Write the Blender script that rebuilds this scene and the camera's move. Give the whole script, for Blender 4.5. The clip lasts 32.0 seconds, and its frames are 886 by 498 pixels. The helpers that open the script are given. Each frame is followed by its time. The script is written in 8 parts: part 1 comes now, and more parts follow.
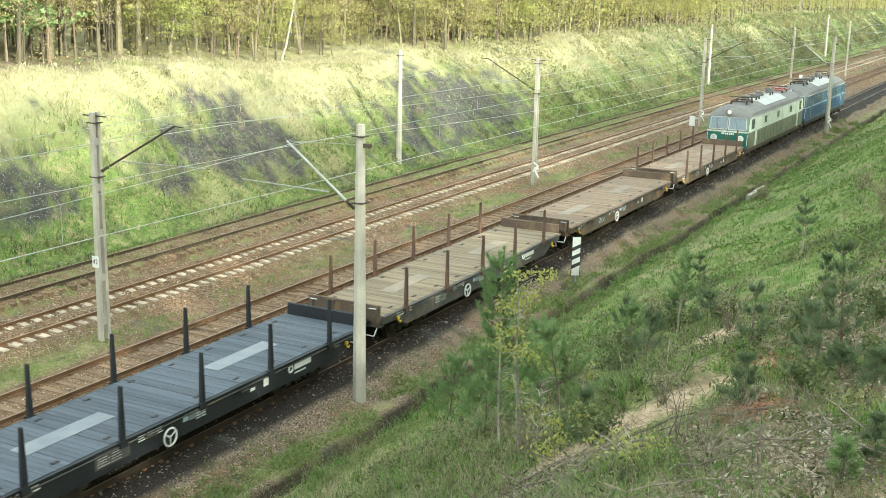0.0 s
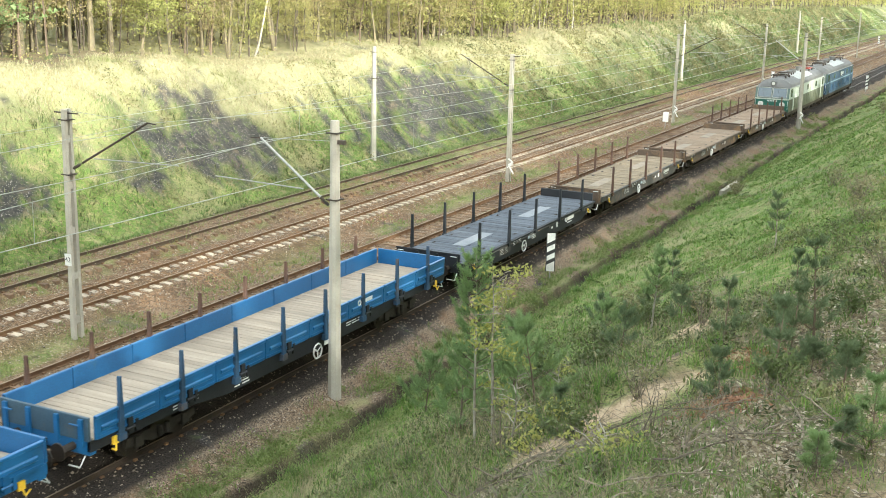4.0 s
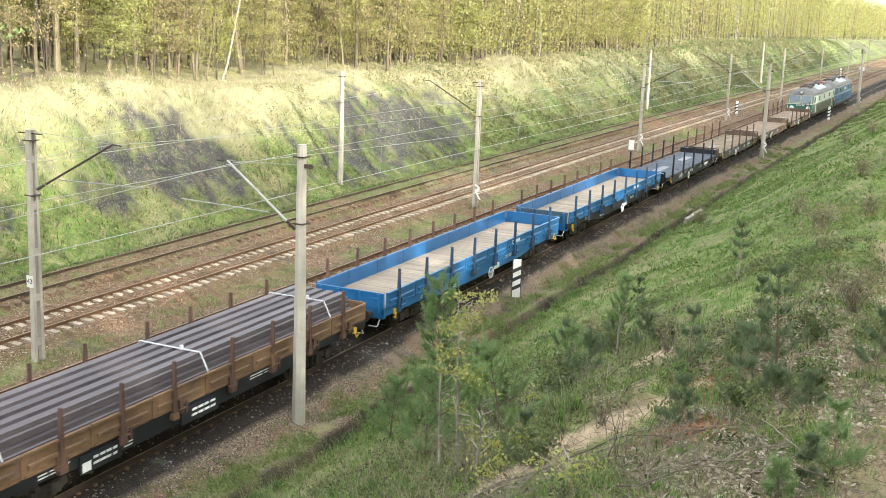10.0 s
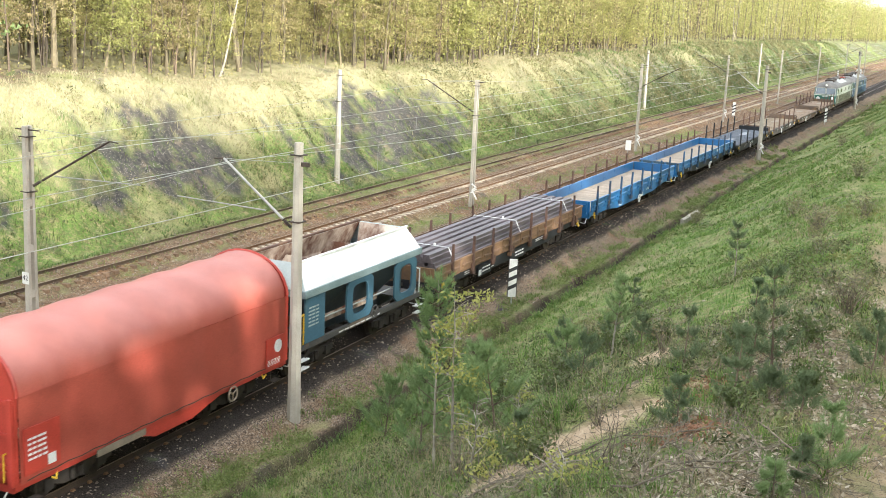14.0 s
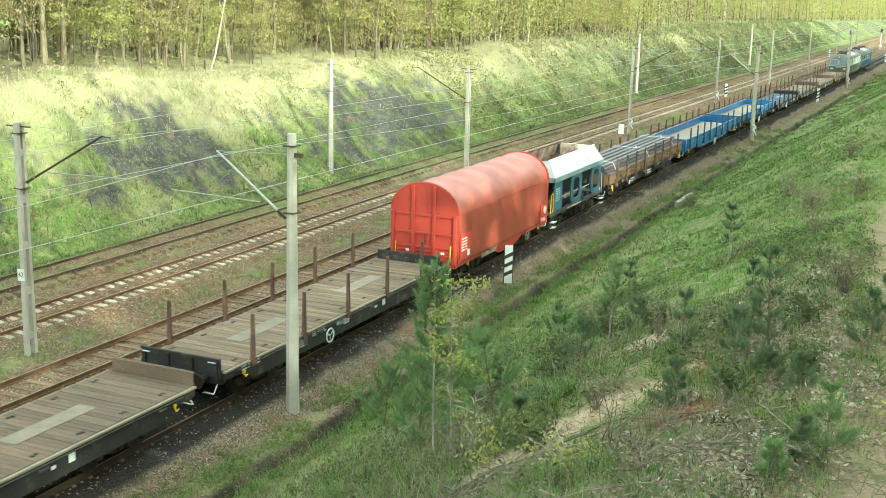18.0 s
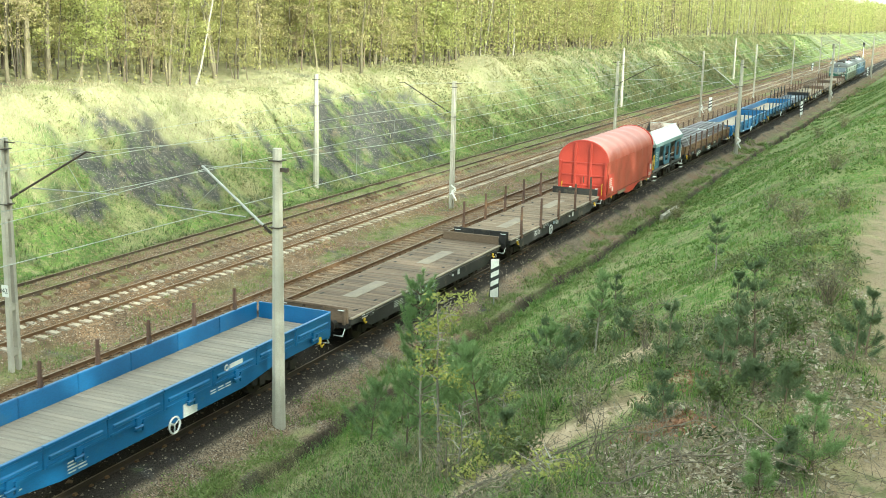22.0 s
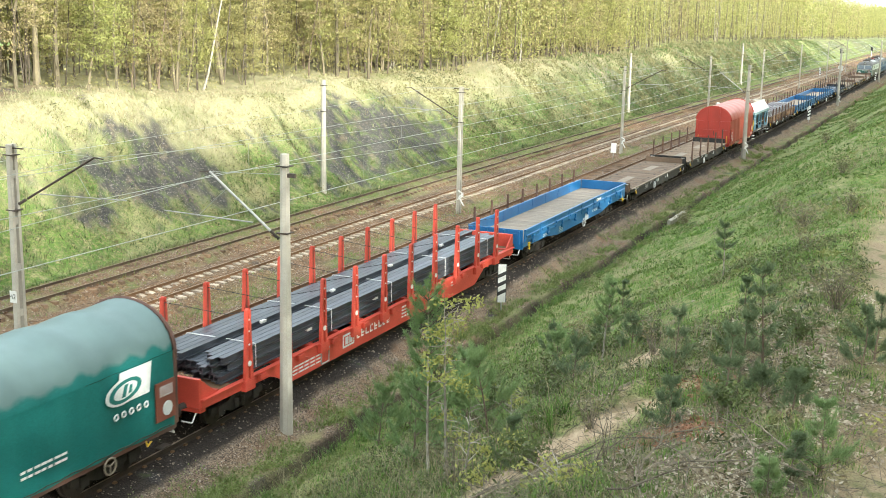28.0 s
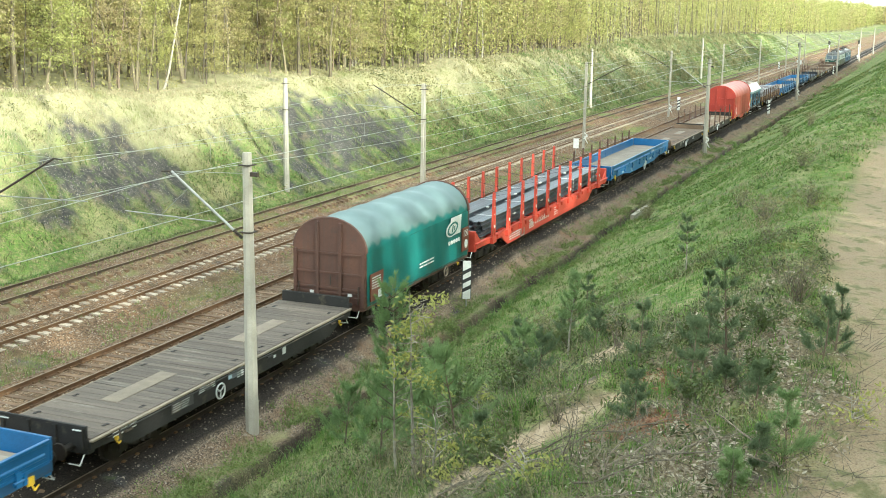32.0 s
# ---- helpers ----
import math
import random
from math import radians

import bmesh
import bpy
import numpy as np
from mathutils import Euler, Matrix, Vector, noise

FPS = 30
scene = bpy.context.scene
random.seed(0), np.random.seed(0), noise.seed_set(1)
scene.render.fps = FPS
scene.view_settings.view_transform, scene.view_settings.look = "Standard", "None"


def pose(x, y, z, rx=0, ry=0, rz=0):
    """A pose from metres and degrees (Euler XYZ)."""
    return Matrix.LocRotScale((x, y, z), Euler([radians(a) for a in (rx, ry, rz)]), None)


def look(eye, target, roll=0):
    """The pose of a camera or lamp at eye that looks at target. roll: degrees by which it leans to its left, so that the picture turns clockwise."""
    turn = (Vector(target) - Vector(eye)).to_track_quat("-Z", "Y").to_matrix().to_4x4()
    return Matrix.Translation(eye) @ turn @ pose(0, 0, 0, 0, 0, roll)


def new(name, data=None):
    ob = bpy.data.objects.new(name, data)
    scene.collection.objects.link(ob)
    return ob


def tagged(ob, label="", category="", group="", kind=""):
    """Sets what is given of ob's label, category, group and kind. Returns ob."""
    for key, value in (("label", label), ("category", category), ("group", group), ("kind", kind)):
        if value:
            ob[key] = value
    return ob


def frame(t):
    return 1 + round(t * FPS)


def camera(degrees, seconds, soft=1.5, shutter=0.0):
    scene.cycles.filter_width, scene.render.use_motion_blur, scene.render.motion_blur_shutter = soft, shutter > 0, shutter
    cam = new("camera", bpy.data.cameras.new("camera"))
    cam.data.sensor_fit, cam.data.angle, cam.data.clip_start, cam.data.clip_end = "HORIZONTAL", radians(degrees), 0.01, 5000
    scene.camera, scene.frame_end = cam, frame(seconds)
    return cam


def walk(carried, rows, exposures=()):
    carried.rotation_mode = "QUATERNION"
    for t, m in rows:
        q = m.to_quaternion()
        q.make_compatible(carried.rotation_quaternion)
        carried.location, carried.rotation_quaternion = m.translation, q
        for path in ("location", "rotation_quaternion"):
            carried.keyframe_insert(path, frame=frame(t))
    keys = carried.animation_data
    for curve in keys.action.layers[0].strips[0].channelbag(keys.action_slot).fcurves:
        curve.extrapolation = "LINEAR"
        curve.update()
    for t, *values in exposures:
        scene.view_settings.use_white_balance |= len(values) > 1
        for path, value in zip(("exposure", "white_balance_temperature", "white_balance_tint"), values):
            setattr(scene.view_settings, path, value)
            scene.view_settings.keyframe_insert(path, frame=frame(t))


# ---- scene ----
# World: x runs along the tracks, away from the bridge; y to the far side; z = 0 at the rail tops.
cam = camera(41.99, 32.0, soft=0.55, shutter=0.3)
EYE = Vector((0.0, -19.79, 11.96))
# seconds, yaw to the left of the tracks, pitch, roll
PATH = [
    (0, 27.57, -13.14, 1.28), (0.5, 27.49, -13.23, 0.69), (1, 27.35, -13.32, 0.84),
    (1.5, 26.96, -13.35, 1.19), (2, 27.05, -13.25, 1.36), (2.5, 26.95, -13.45, 1.26),
    (3, 26.79, -13.43, 1.04), (3.5, 27.10, -13.21, 1.10), (4, 26.29, -13.29, 1.33),
    (4.5, 26.02, -13.09, 1.38), (6.5, 25.32, -12.72, 1.95), (7, 25.41, -12.67, 2.24),
    (7.5, 25.16, -12.72, 2.43), (8, 25.31, -12.63, 2.20), (8.5, 25.19, -12.67, 1.96),
    (9, 24.98, -12.17, 2.19), (9.5, 24.80, -12.03, 2.04), (10, 24.61, -11.99, 2.23),
    (10.5, 24.82, -11.94, 2.18), (11, 24.69, -12.04, 2.31), (11.5, 24.70, -12.13, 2.58),
    (12, 24.55, -11.89, 2.75), (12.5, 24.85, -11.79, 2.98), (13, 24.83, -12.03, 2.74),
    (13.5, 24.64, -12.03, 2.50), (14, 24.42, -12.02, 2.66), (14.5, 24.58, -12.20, 2.55),
    (16.5, 24.03, -12.44, 1.85), (17, 24.16, -12.39, 1.64), (17.5, 24.22, -12.51, 1.64),
    (18, 24.16, -12.62, 1.46), (18.5, 24.05, -12.53, 1.45), (19, 23.83, -12.50, 1.68),
    (19.5, 23.86, -12.36, 1.61), (20, 23.64, -12.29, 1.68), (20.5, 23.64, -12.29, 1.65),
    (21, 23.56, -12.10, 1.58), (21.5, 23.26, -12.05, 1.56), (22, 23.47, -11.90, 1.37),
    (22.5, 23.53, -11.85, 1.41), (23, 23.45, -11.86, 1.29), (23.5, 23.24, -11.71, 1.35),
    (24, 23.20, -11.70, 1.58), (24.5, 23.05, -11.67, 1.57), (25, 22.97, -11.45, 1.57),
    (25.5, 23.12, -11.46, 1.44), (26, 23.38, -11.52, 1.28), (26.5, 23.78, -11.57, 1.14),
    (28.5, 23.84, -11.65, 1.24), (29, 23.62, -11.58, 1.07), (29.5, 23.42, -11.36, 1.28),
    (30, 23.17, -11.44, 1.33), (30.5, 22.94, -11.52, 1.24), (31, 22.46, -11.74, 1.09),
    (31.5, 21.97, -11.85, 0.91), (32, 22.04, -11.76, 0.87),
]


def aim(yaw, pitch, roll):
    a, b = radians(yaw), radians(pitch)
    way = Vector((math.cos(b) * math.cos(a), math.cos(b) * math.sin(a), math.sin(b)))
    return look(EYE, EYE + way * 50, roll)


walk(cam, [(t, aim(yaw, pitch, roll)) for t, yaw, pitch, roll in PATH], [
    (0.0, 2.03, 6300, -5), (1.0, 2.03, 6300, -1), (4.0, 2.03, 6300, 3), (8.0, 2.03, 6400, 10), (13.0, 2.00, 6300, 7), (14.0, 2.00, 6300, 11), (17.0, 1.97, 6250, -12), (19.0, 1.97, 6250, -18),
    (21.0, 1.99, 6200, -22), (22.0, 2.00, 6200, -13), (24.0, 2.02, 6250, 4), (26.0, 2.02, 6300, 7), (29.0, 2.01, 6250, 3), (30.0, 2.01, 6250, 4), (32.0, 1.98, 6150, -4)])

# ---- light ----
SUN_AZ, SUN_EL = radians(240), radians(18.6)          # direction to the sun: azimuth from +x, elevation
world = bpy.data.worlds.new("world")
scene.world = world
world.use_nodes = True
wn = world.node_tree.nodes
sky = wn.new("ShaderNodeTexSky")
sky.sky_type, sky.sun_disc = "NISHITA", False
sky.sun_elevation = SUN_EL
sky.sun_rotation = radians(90) - SUN_AZ
sky.air_density, sky.dust_density, sky.ozone_density = 1.0, 2.0, 1.0
veil = wn.new("ShaderNodeMix")                      # thin white haze over the whole sky
veil.data_type = "RGBA"
veil.inputs[0].default_value = 0.55
veil.inputs[7].default_value = (6.0, 6.0, 5.7, 1)
world.node_tree.links.new(sky.outputs[0], veil.inputs[6])
world.node_tree.links.new(veil.outputs[2], wn["Background"].inputs[0])
wn["Background"].inputs[1].default_value = 0.15
sun_data = bpy.data.lights.new("sun", "SUN")
sun_data.energy, sun_data.angle, sun_data.color = 3.0, radians(1.2), (1.0, 0.94, 0.84)
sun = new("sun", sun_data)
to_sun = Vector((math.cos(SUN_EL) * math.cos(SUN_AZ), math.cos(SUN_EL) * math.sin(SUN_AZ), math.sin(SUN_EL)))
sun.matrix_world = look(to_sun * 200, (0, 0, 0))


# ---- materials ----
def mat(name, c1, c2=None, scale=6.0, rough=0.75, metal=0.0, bump=0.15, fine=60.0, stretch=(1, 1, 1), spread=0.1,
        dirt=None, dirt_amount=0.0, dirt_scale=1.5, spec=0.35, streak=None):
    """A procedural surface: two colours mixed by coarse and fine noise, worn or dirty patches, relief, and a small change from object to object."""
    m = bpy.data.materials.new(name)
    m.use_nodes = True
    t = m.node_tree
    n, l = t.nodes, t.links
    b = n["Principled BSDF"]
    c2 = c2 or tuple(c * 0.7 for c in c1)
    co = n.new("ShaderNodeTexCoord")
    mp = n.new("ShaderNodeMapping")
    mp.inputs["Scale"].default_value = stretch
    l.new(co.outputs["Object"], mp.inputs[0])
    info = n.new("ShaderNodeObjectInfo")
    off = n.new("ShaderNodeVectorMath")
    off.operation = "MULTIPLY_ADD"
    l.new(info.outputs["Random"], off.inputs[0])
    off.inputs[1].default_value = (37, 17, 23)
    l.new(mp.outputs[0], off.inputs[2])

    def noise_node(sc, detail, rough_=0.6):
        k = n.new("ShaderNodeTexNoise")
        k.inputs["Scale"].default_value, k.inputs["Detail"].default_value, k.inputs["Roughness"].default_value = sc, detail, rough_
        l.new(off.outputs[0], k.inputs["Vector"])
        return k

    def ramp(src, lo, hi):
        r = n.new("ShaderNodeMapRange")
        r.inputs["From Min"].default_value, r.inputs["From Max"].default_value = lo, hi
        l.new(src, r.inputs["Value"])
        return r.outputs[0]

    def mix(fac, a, bb, kind="MIX"):
        k = n.new("ShaderNodeMix")
        k.data_type, k.blend_type = "RGBA", kind
        if isinstance(fac, float):
            k.inputs[0].default_value = fac
        else:
            l.new(fac, k.inputs[0])
        for i, v in ((6, a), (7, bb)):
            if isinstance(v, tuple):
                k.inputs[i].default_value = (*v, 1)
            else:
                l.new(v, k.inputs[i])
        return k.outputs[2]

    big, small = noise_node(scale, 4), noise_node(fine, 3, 0.7)
    col = mix(ramp(big.outputs[0], 0.32, 0.68), c1, c2)
    col = mix(ramp(small.outputs[0], 0.35, 0.7), col, mix(1.0, col, (0.72, 0.72, 0.72), "MULTIPLY"))
    if dirt:
        d = noise_node(dirt_scale, 6, 0.68)
        col = mix(ramp(d.outputs[0], 0.72 - 0.4 * dirt_amount, 0.86 - 0.3 * dirt_amount), col, dirt)
    if streak:
        mp2 = n.new("ShaderNodeMapping")
        mp2.inputs["Scale"].default_value = (2.2, 2.2, 0.12)
        l.new(off.outputs[0], mp2.inputs[0])
        k = n.new("ShaderNodeTexNoise")
        k.inputs["Scale"].default_value, k.inputs["Detail"].default_value = 2.0, 4
        l.new(mp2.outputs[0], k.inputs["Vector"])
        col = mix(ramp(k.outputs[0], 0.5, 0.78), col, streak)
    if spread:
        hsv = n.new("ShaderNodeHueSaturation")
        l.new(col, hsv.inputs["Color"])
        r = n.new("ShaderNodeMapRange")
        r.inputs["To Min"].default_value, r.inputs["To Max"].default_value = 1 - spread, 1 + spread
        l.new(info.outputs["Random"], r.inputs["Value"])
        l.new(r.outputs[0], hsv.inputs["Value"])
        col = hsv.outputs[0]
    l.new(col, b.inputs["Base Color"])
    rr = n.new("ShaderNodeMapRange")
    rr.inputs["To Min"].default_value, rr.inputs["To Max"].default_value = max(0.05, rough - 0.12), min(1.0, rough + 0.12)
    l.new(small.outputs[0], rr.inputs["Value"])
    l.new(rr.outputs[0], b.inputs["Roughness"])
    b.inputs["Metallic"].default_value = metal
    b.inputs["Specular IOR Level"].default_value = spec
    if bump:
        bp = n.new("ShaderNodeBump")
        bp.inputs["Strength"].default_value, bp.inputs["Distance"].default_value = bump, 0.02
        l.new(small.outputs[0], bp.inputs["Height"])
        l.new(bp.outputs[0], b.inputs["Normal"])
    return m


def leaf_mat(name, c1, c2, trans=0.45, patches=()):
    """Leaves: colour varies from leaf to leaf and from patch to patch, and light passes through."""
    m = bpy.data.materials.new(name)
    m.use_nodes = True
    n, l = m.node_tree.nodes, m.node_tree.links
    b = n["Principled BSDF"]
    geo = n.new("ShaderNodeNewGeometry")
    info = n.new("ShaderNodeObjectInfo")
    add = n.new("ShaderNodeMath")
    add.operation = "MULTIPLY_ADD"
    l.new(info.outputs["Random"], add.inputs[0])
    add.inputs[1].default_value = 0.45
    mul = n.new("ShaderNodeMath")
    mul.operation = "MULTIPLY"
    l.new(geo.outputs["Random Per Island"], mul.inputs[0])
    mul.inputs[1].default_value = 0.55
    l.new(mul.outputs[0], add.inputs[2])
    mx = n.new("ShaderNodeMix")
    mx.data_type = "RGBA"
    l.new(add.outputs[0], mx.inputs[0])
    mx.inputs[6].default_value, mx.inputs[7].default_value = (*c1, 1), (*c2, 1)
    col = mx.outputs[2]
    co = n.new("ShaderNodeTexCoord") if patches else None
    for sc, colour, lo, hi in patches:
        k = n.new("ShaderNodeTexNoise")
        k.inputs["Scale"].default_value, k.inputs["Detail"].default_value, k.inputs["Roughness"].default_value = sc, 4, 0.65
        l.new(co.outputs["Object"], k.inputs["Vector"])
        r = n.new("ShaderNodeMapRange")
        r.inputs["From Min"].default_value, r.inputs["From Max"].default_value = lo, hi
        r.inputs["To Max"].default_value = 0.85
        l.new(k.outputs[0], r.inputs["Value"])
        px = n.new("ShaderNodeMix")
        px.data_type = "RGBA"
        l.new(r.outputs[0], px.inputs[0])
        l.new(col, px.inputs[6])
        px.inputs[7].default_value = (*colour, 1)
        col = px.outputs[2]
    l.new(col, b.inputs["Base Color"])
    b.inputs["Roughness"].default_value = 0.55
    b.inputs["Specular IOR Level"].default_value = 0.25
    if trans:
        tr = n.new("ShaderNodeBsdfTranslucent")
        l.new(col, tr.inputs["Color"])
        sh = n.new("ShaderNodeMixShader")
        sh.inputs[0].default_value = trans
        l.new(b.outputs[0], sh.inputs[1])
        l.new(tr.outputs[0], sh.inputs[2])
        l.new(sh.outputs[0], n["Material Output"].inputs["Surface"])
    return m


M = {
    "rail": mat("rail_steel", (0.235, 0.135, 0.068), (0.16, 0.095, 0.055), 3, 0.7, 0.3, 0.2, dirt=(0.25, 0.135, 0.065), dirt_amount=0.35),
    "rail_worn": mat("rail_running_surface", (0.34, 0.28, 0.22), (0.24, 0.17, 0.115), 2, 0.4, 0.7, 0.05),
    "sleeper_wood": mat("sleeper_wood", (0.215, 0.14, 0.085), (0.15, 0.10, 0.065), 5, 0.9, 0, 0.5, 40, (1, 0.15, 1), 0.25, (0.26, 0.16, 0.09), 0.5),
    "sleeper_concrete": mat("sleeper_concrete", (0.52, 0.44, 0.34), (0.38, 0.31, 0.23), 5, 0.9, 0, 0.3, 50, spread=0.2, dirt=(0.30, 0.20, 0.12), dirt_amount=0.4),
    "concrete": mat("pole_concrete", (0.46, 0.43, 0.365), (0.36, 0.335, 0.28), 1.6, 0.9, 0, 0.3, 45, spread=0.06, dirt=(0.30, 0.28, 0.24), dirt_amount=0.35, streak=(0.34, 0.31, 0.27)),
    "concrete_old": mat("weathered_concrete", (0.42, 0.39, 0.32), (0.30, 0.28, 0.22), 2.0, 0.95, 0, 0.5, 30, dirt=(0.10, 0.11, 0.06), dirt_amount=0.5),
    "galv": mat("galvanised_steel", (0.50, 0.50, 0.48), (0.38, 0.38, 0.36), 4, 0.5, 0.6, 0.05),
    "iron": mat("dark_iron", (0.055, 0.05, 0.045), (0.09, 0.065, 0.05), 5, 0.7, 0.3, 0.2),
    "wire": mat("copper_wire", (0.42, 0.44, 0.40), (0.32, 0.34, 0.30), 1, 0.5, 0.4, 0.0),
    "white": mat("white_enamel", (0.80, 0.80, 0.77), (0.70, 0.70, 0.66), 4, 0.5, 0, 0.02, dirt=(0.5, 0.46, 0.4), dirt_amount=0.2, spread=0.03),
    "black": mat("black_paint", (0.025, 0.025, 0.026), (0.04, 0.04, 0.04), 4, 0.6, 0, 0.05),
    "yellow": mat("yellow_paint", (0.75, 0.50, 0.04), (0.62, 0.40, 0.04), 6, 0.5, 0, 0.05, spread=0.03),
}


# ---- mesh helpers ----
class Build:
    """Collects vertices and faces of one mesh."""

    def __init__(self):
        self.v, self.f = [], []

    def add(self, verts, faces):
        k = len(self.v)
        self.v.extend(verts)
        self.f.extend(tuple(i + k for i in q) for q in faces)
        return self

    def box(self, x0, x1, y0, y1, z0, z1, taper=0.0):
        t = taper
        return self.add([(x0, y0, z0), (x1, y0, z0), (x1, y1, z0), (x0, y1, z0),
                         (x0 + t, y0 + t, z1), (x1 - t, y0 + t, z1), (x1 - t, y1 - t, z1), (x0 + t, y1 - t, z1)],
                        [(3, 2, 1, 0), (4, 5, 6, 7), (0, 1, 5, 4), (1, 2, 6, 5), (2, 3, 7, 6), (3, 0, 4, 7)])

    def rod(self, p, q, r0, r1=None, n=6, caps=True):
        r1 = r0 if r1 is None else r1
        p, q = Vector(p), Vector(q)
        d = (q - p).normalized()
        a = d.orthogonal().normalized()
        b = d.cross(a)
        ring = [(math.cos(2 * math.pi * i / n), math.sin(2 * math.pi * i / n)) for i in range(n)]
        vs = [tuple(p + (a * c + b * s) * r0) for c, s in ring] + [tuple(q + (a * c + b * s) * r1) for c, s in ring]
        fs = [(i, (i + 1) % n, n + (i + 1) % n, n + i) for i in range(n)]
        if caps:
            fs += [tuple(range(n - 1, -1, -1)), tuple(range(n, 2 * n))]
        return self.add(vs, fs)

    def tube(self, pts, radii, n=6):
        """One continuous round bar through points."""
        pts = [Vector(q) for q in pts]
        a = None
        vs, fs = [], []
        for i, q in enumerate(pts):
            d = (pts[min(i + 1, len(pts) - 1)] - pts[max(i - 1, 0)]).normalized()
            a = d.orthogonal().normalized() if a is None else (a - d * a.dot(d)).normalized()
            b = d.cross(a)
            vs += [tuple(q + (a * math.cos(2 * math.pi * k / n) + b * math.sin(2 * math.pi * k / n)) * radii[i]) for k in range(n)]
        for i in range(len(pts) - 1):
            fs += [(i * n + k, i * n + (k + 1) % n, (i + 1) * n + (k + 1) % n, (i + 1) * n + k) for k in range(n)]
        fs += [tuple(range(n - 1, -1, -1)), tuple(range((len(pts) - 1) * n, len(pts) * n))]
        return self.add(vs, fs)

    def beam(self, p, q, w, h):
        """A square bar from p to q."""
        p, q = Vector(p), Vector(q)
        d = (q - p).normalized()
        a = d.cross(Vector((0, 0, 1)))
        a = a.normalized() if a.length > 1e-4 else Vector((0, 1, 0))
        b = a.cross(d)
        c = [(-1, -1), (1, -1), (1, 1), (-1, 1)]
        vs = [tuple(e + a * (s * w / 2) + b * (u * h / 2)) for e in (p, q) for s, u in c]
        return self.add(vs, [(0, 1, 2, 3), (7, 6, 5, 4), (1, 0, 4, 5), (2, 1, 5, 6), (3, 2, 6, 7), (0, 3, 7, 4)])

    def prism(self, pts, axis, lo, hi):
        """A closed outline pushed along an axis: 'x' takes (y, z), 'y' takes (x, z), 'z' takes (x, y)."""
        put = {"x": lambda a, b, c: (c, a, b), "y": lambda a, b, c: (a, c, b), "z": lambda a, b, c: (a, b, c)}[axis]
        n = len(pts)
        vs = [put(a, b, lo) for a, b in pts] + [put(a, b, hi) for a, b in pts]
        fs = [(i, (i + 1) % n, n + (i + 1) % n, n + i) for i in range(n)] + [tuple(range(n - 1, -1, -1)), tuple(range(n, 2 * n))]
        return self.add(vs, fs)

    def sweep(self, pts):
        """A closed outline of (y, z) carried along the line with its bend."""
        n, k = len(pts), len(LINE_X)
        vs = [(x, y + float(bend(x)), z) for x in LINE_X for y, z in pts]
        fs = [(i * n + j, i * n + (j + 1) % n, (i + 1) * n + (j + 1) % n, (i + 1) * n + j) for i in range(k - 1) for j in range(n)]
        return self.add(vs, fs + [tuple(range(n - 1, -1, -1)), tuple(range((k - 1) * n, k * n))])

    def ring(self, c, axis, r, w, n=16, m=6):
        """A torus round an axis through c."""
        c, ax = Vector(c), Vector(axis).normalized()
        a = ax.orthogonal().normalized()
        b = ax.cross(a)
        vs, fs = [], []
        for i in range(n):
            e = a * math.cos(2 * math.pi * i / n) + b * math.sin(2 * math.pi * i / n)
            for j in range(m):
                u = 2 * math.pi * j / m
                vs.append(tuple(c + e * (r + w * math.cos(u)) + ax * (w * math.sin(u))))
        for i in range(n):
            for j in range(m):
                i2, j2 = (i + 1) % n, (j + 1) % m
                fs.append((i * m + j, i2 * m + j, i2 * m + j2, i * m + j2))
        return self.add(vs, fs)

    def mesh(self, name, material, bevel=0.0, smooth=False):
        me = bpy.data.meshes.new(name)
        me.from_pydata(self.v, [], self.f)
        bm = bmesh.new()
        bm.from_mesh(me)
        bmesh.ops.recalc_face_normals(bm, faces=bm.faces)
        if bevel:
            bmesh.ops.bevel(bm, geom=list(bm.edges), offset=bevel, segments=1, affect="EDGES", clamp_overlap=True)
        bm.to_mesh(me)
        bm.free()
        if smooth:
            me.shade_smooth()
        me.materials.append(material)
        return me


def raw_mesh(name, v, f, material):
    """A large mesh straight from arrays."""
    me = bpy.data.meshes.new(name)
    me.from_pydata(v, [], f)
    me.materials.append(material)
    return me


def two_part_mesh(name, b, wood, v, f, leaf):
    """Twigs and leaves as one crown with two materials."""
    k = len(b.v)
    me = bpy.data.meshes.new(name)
    me.from_pydata(list(b.v) + [tuple(q) for q in v], [], list(b.f) + [tuple(i + k for i in q) for q in f])
    me.materials.append(wood)
    me.materials.append(leaf)
    idx = np.zeros(len(b.f) + len(f), dtype=np.int32)
    idx[len(b.f):] = 1
    me.polygons.foreach_set("material_index", idx)
    return me


def part(name, b, material, parent, label="", bevel=0.0, smooth=False, at=None):
    """Links one mesh as a part of a thing."""
    data = b if isinstance(b, bpy.types.Mesh) else b.mesh(name, material, bevel, smooth)
    ob = new(name, data)
    ob.parent = parent
    if at is not None:
        ob.matrix_basis = at
    if label:
        tagged(ob, label)
    return ob


def thing(name, label, category, group="", kind="", at=None):
    ob = new(name)
    ob.empty_display_size = 0.2
    if at is not None:
        ob.matrix_basis = at
    return tagged(ob, label, category, group, kind)


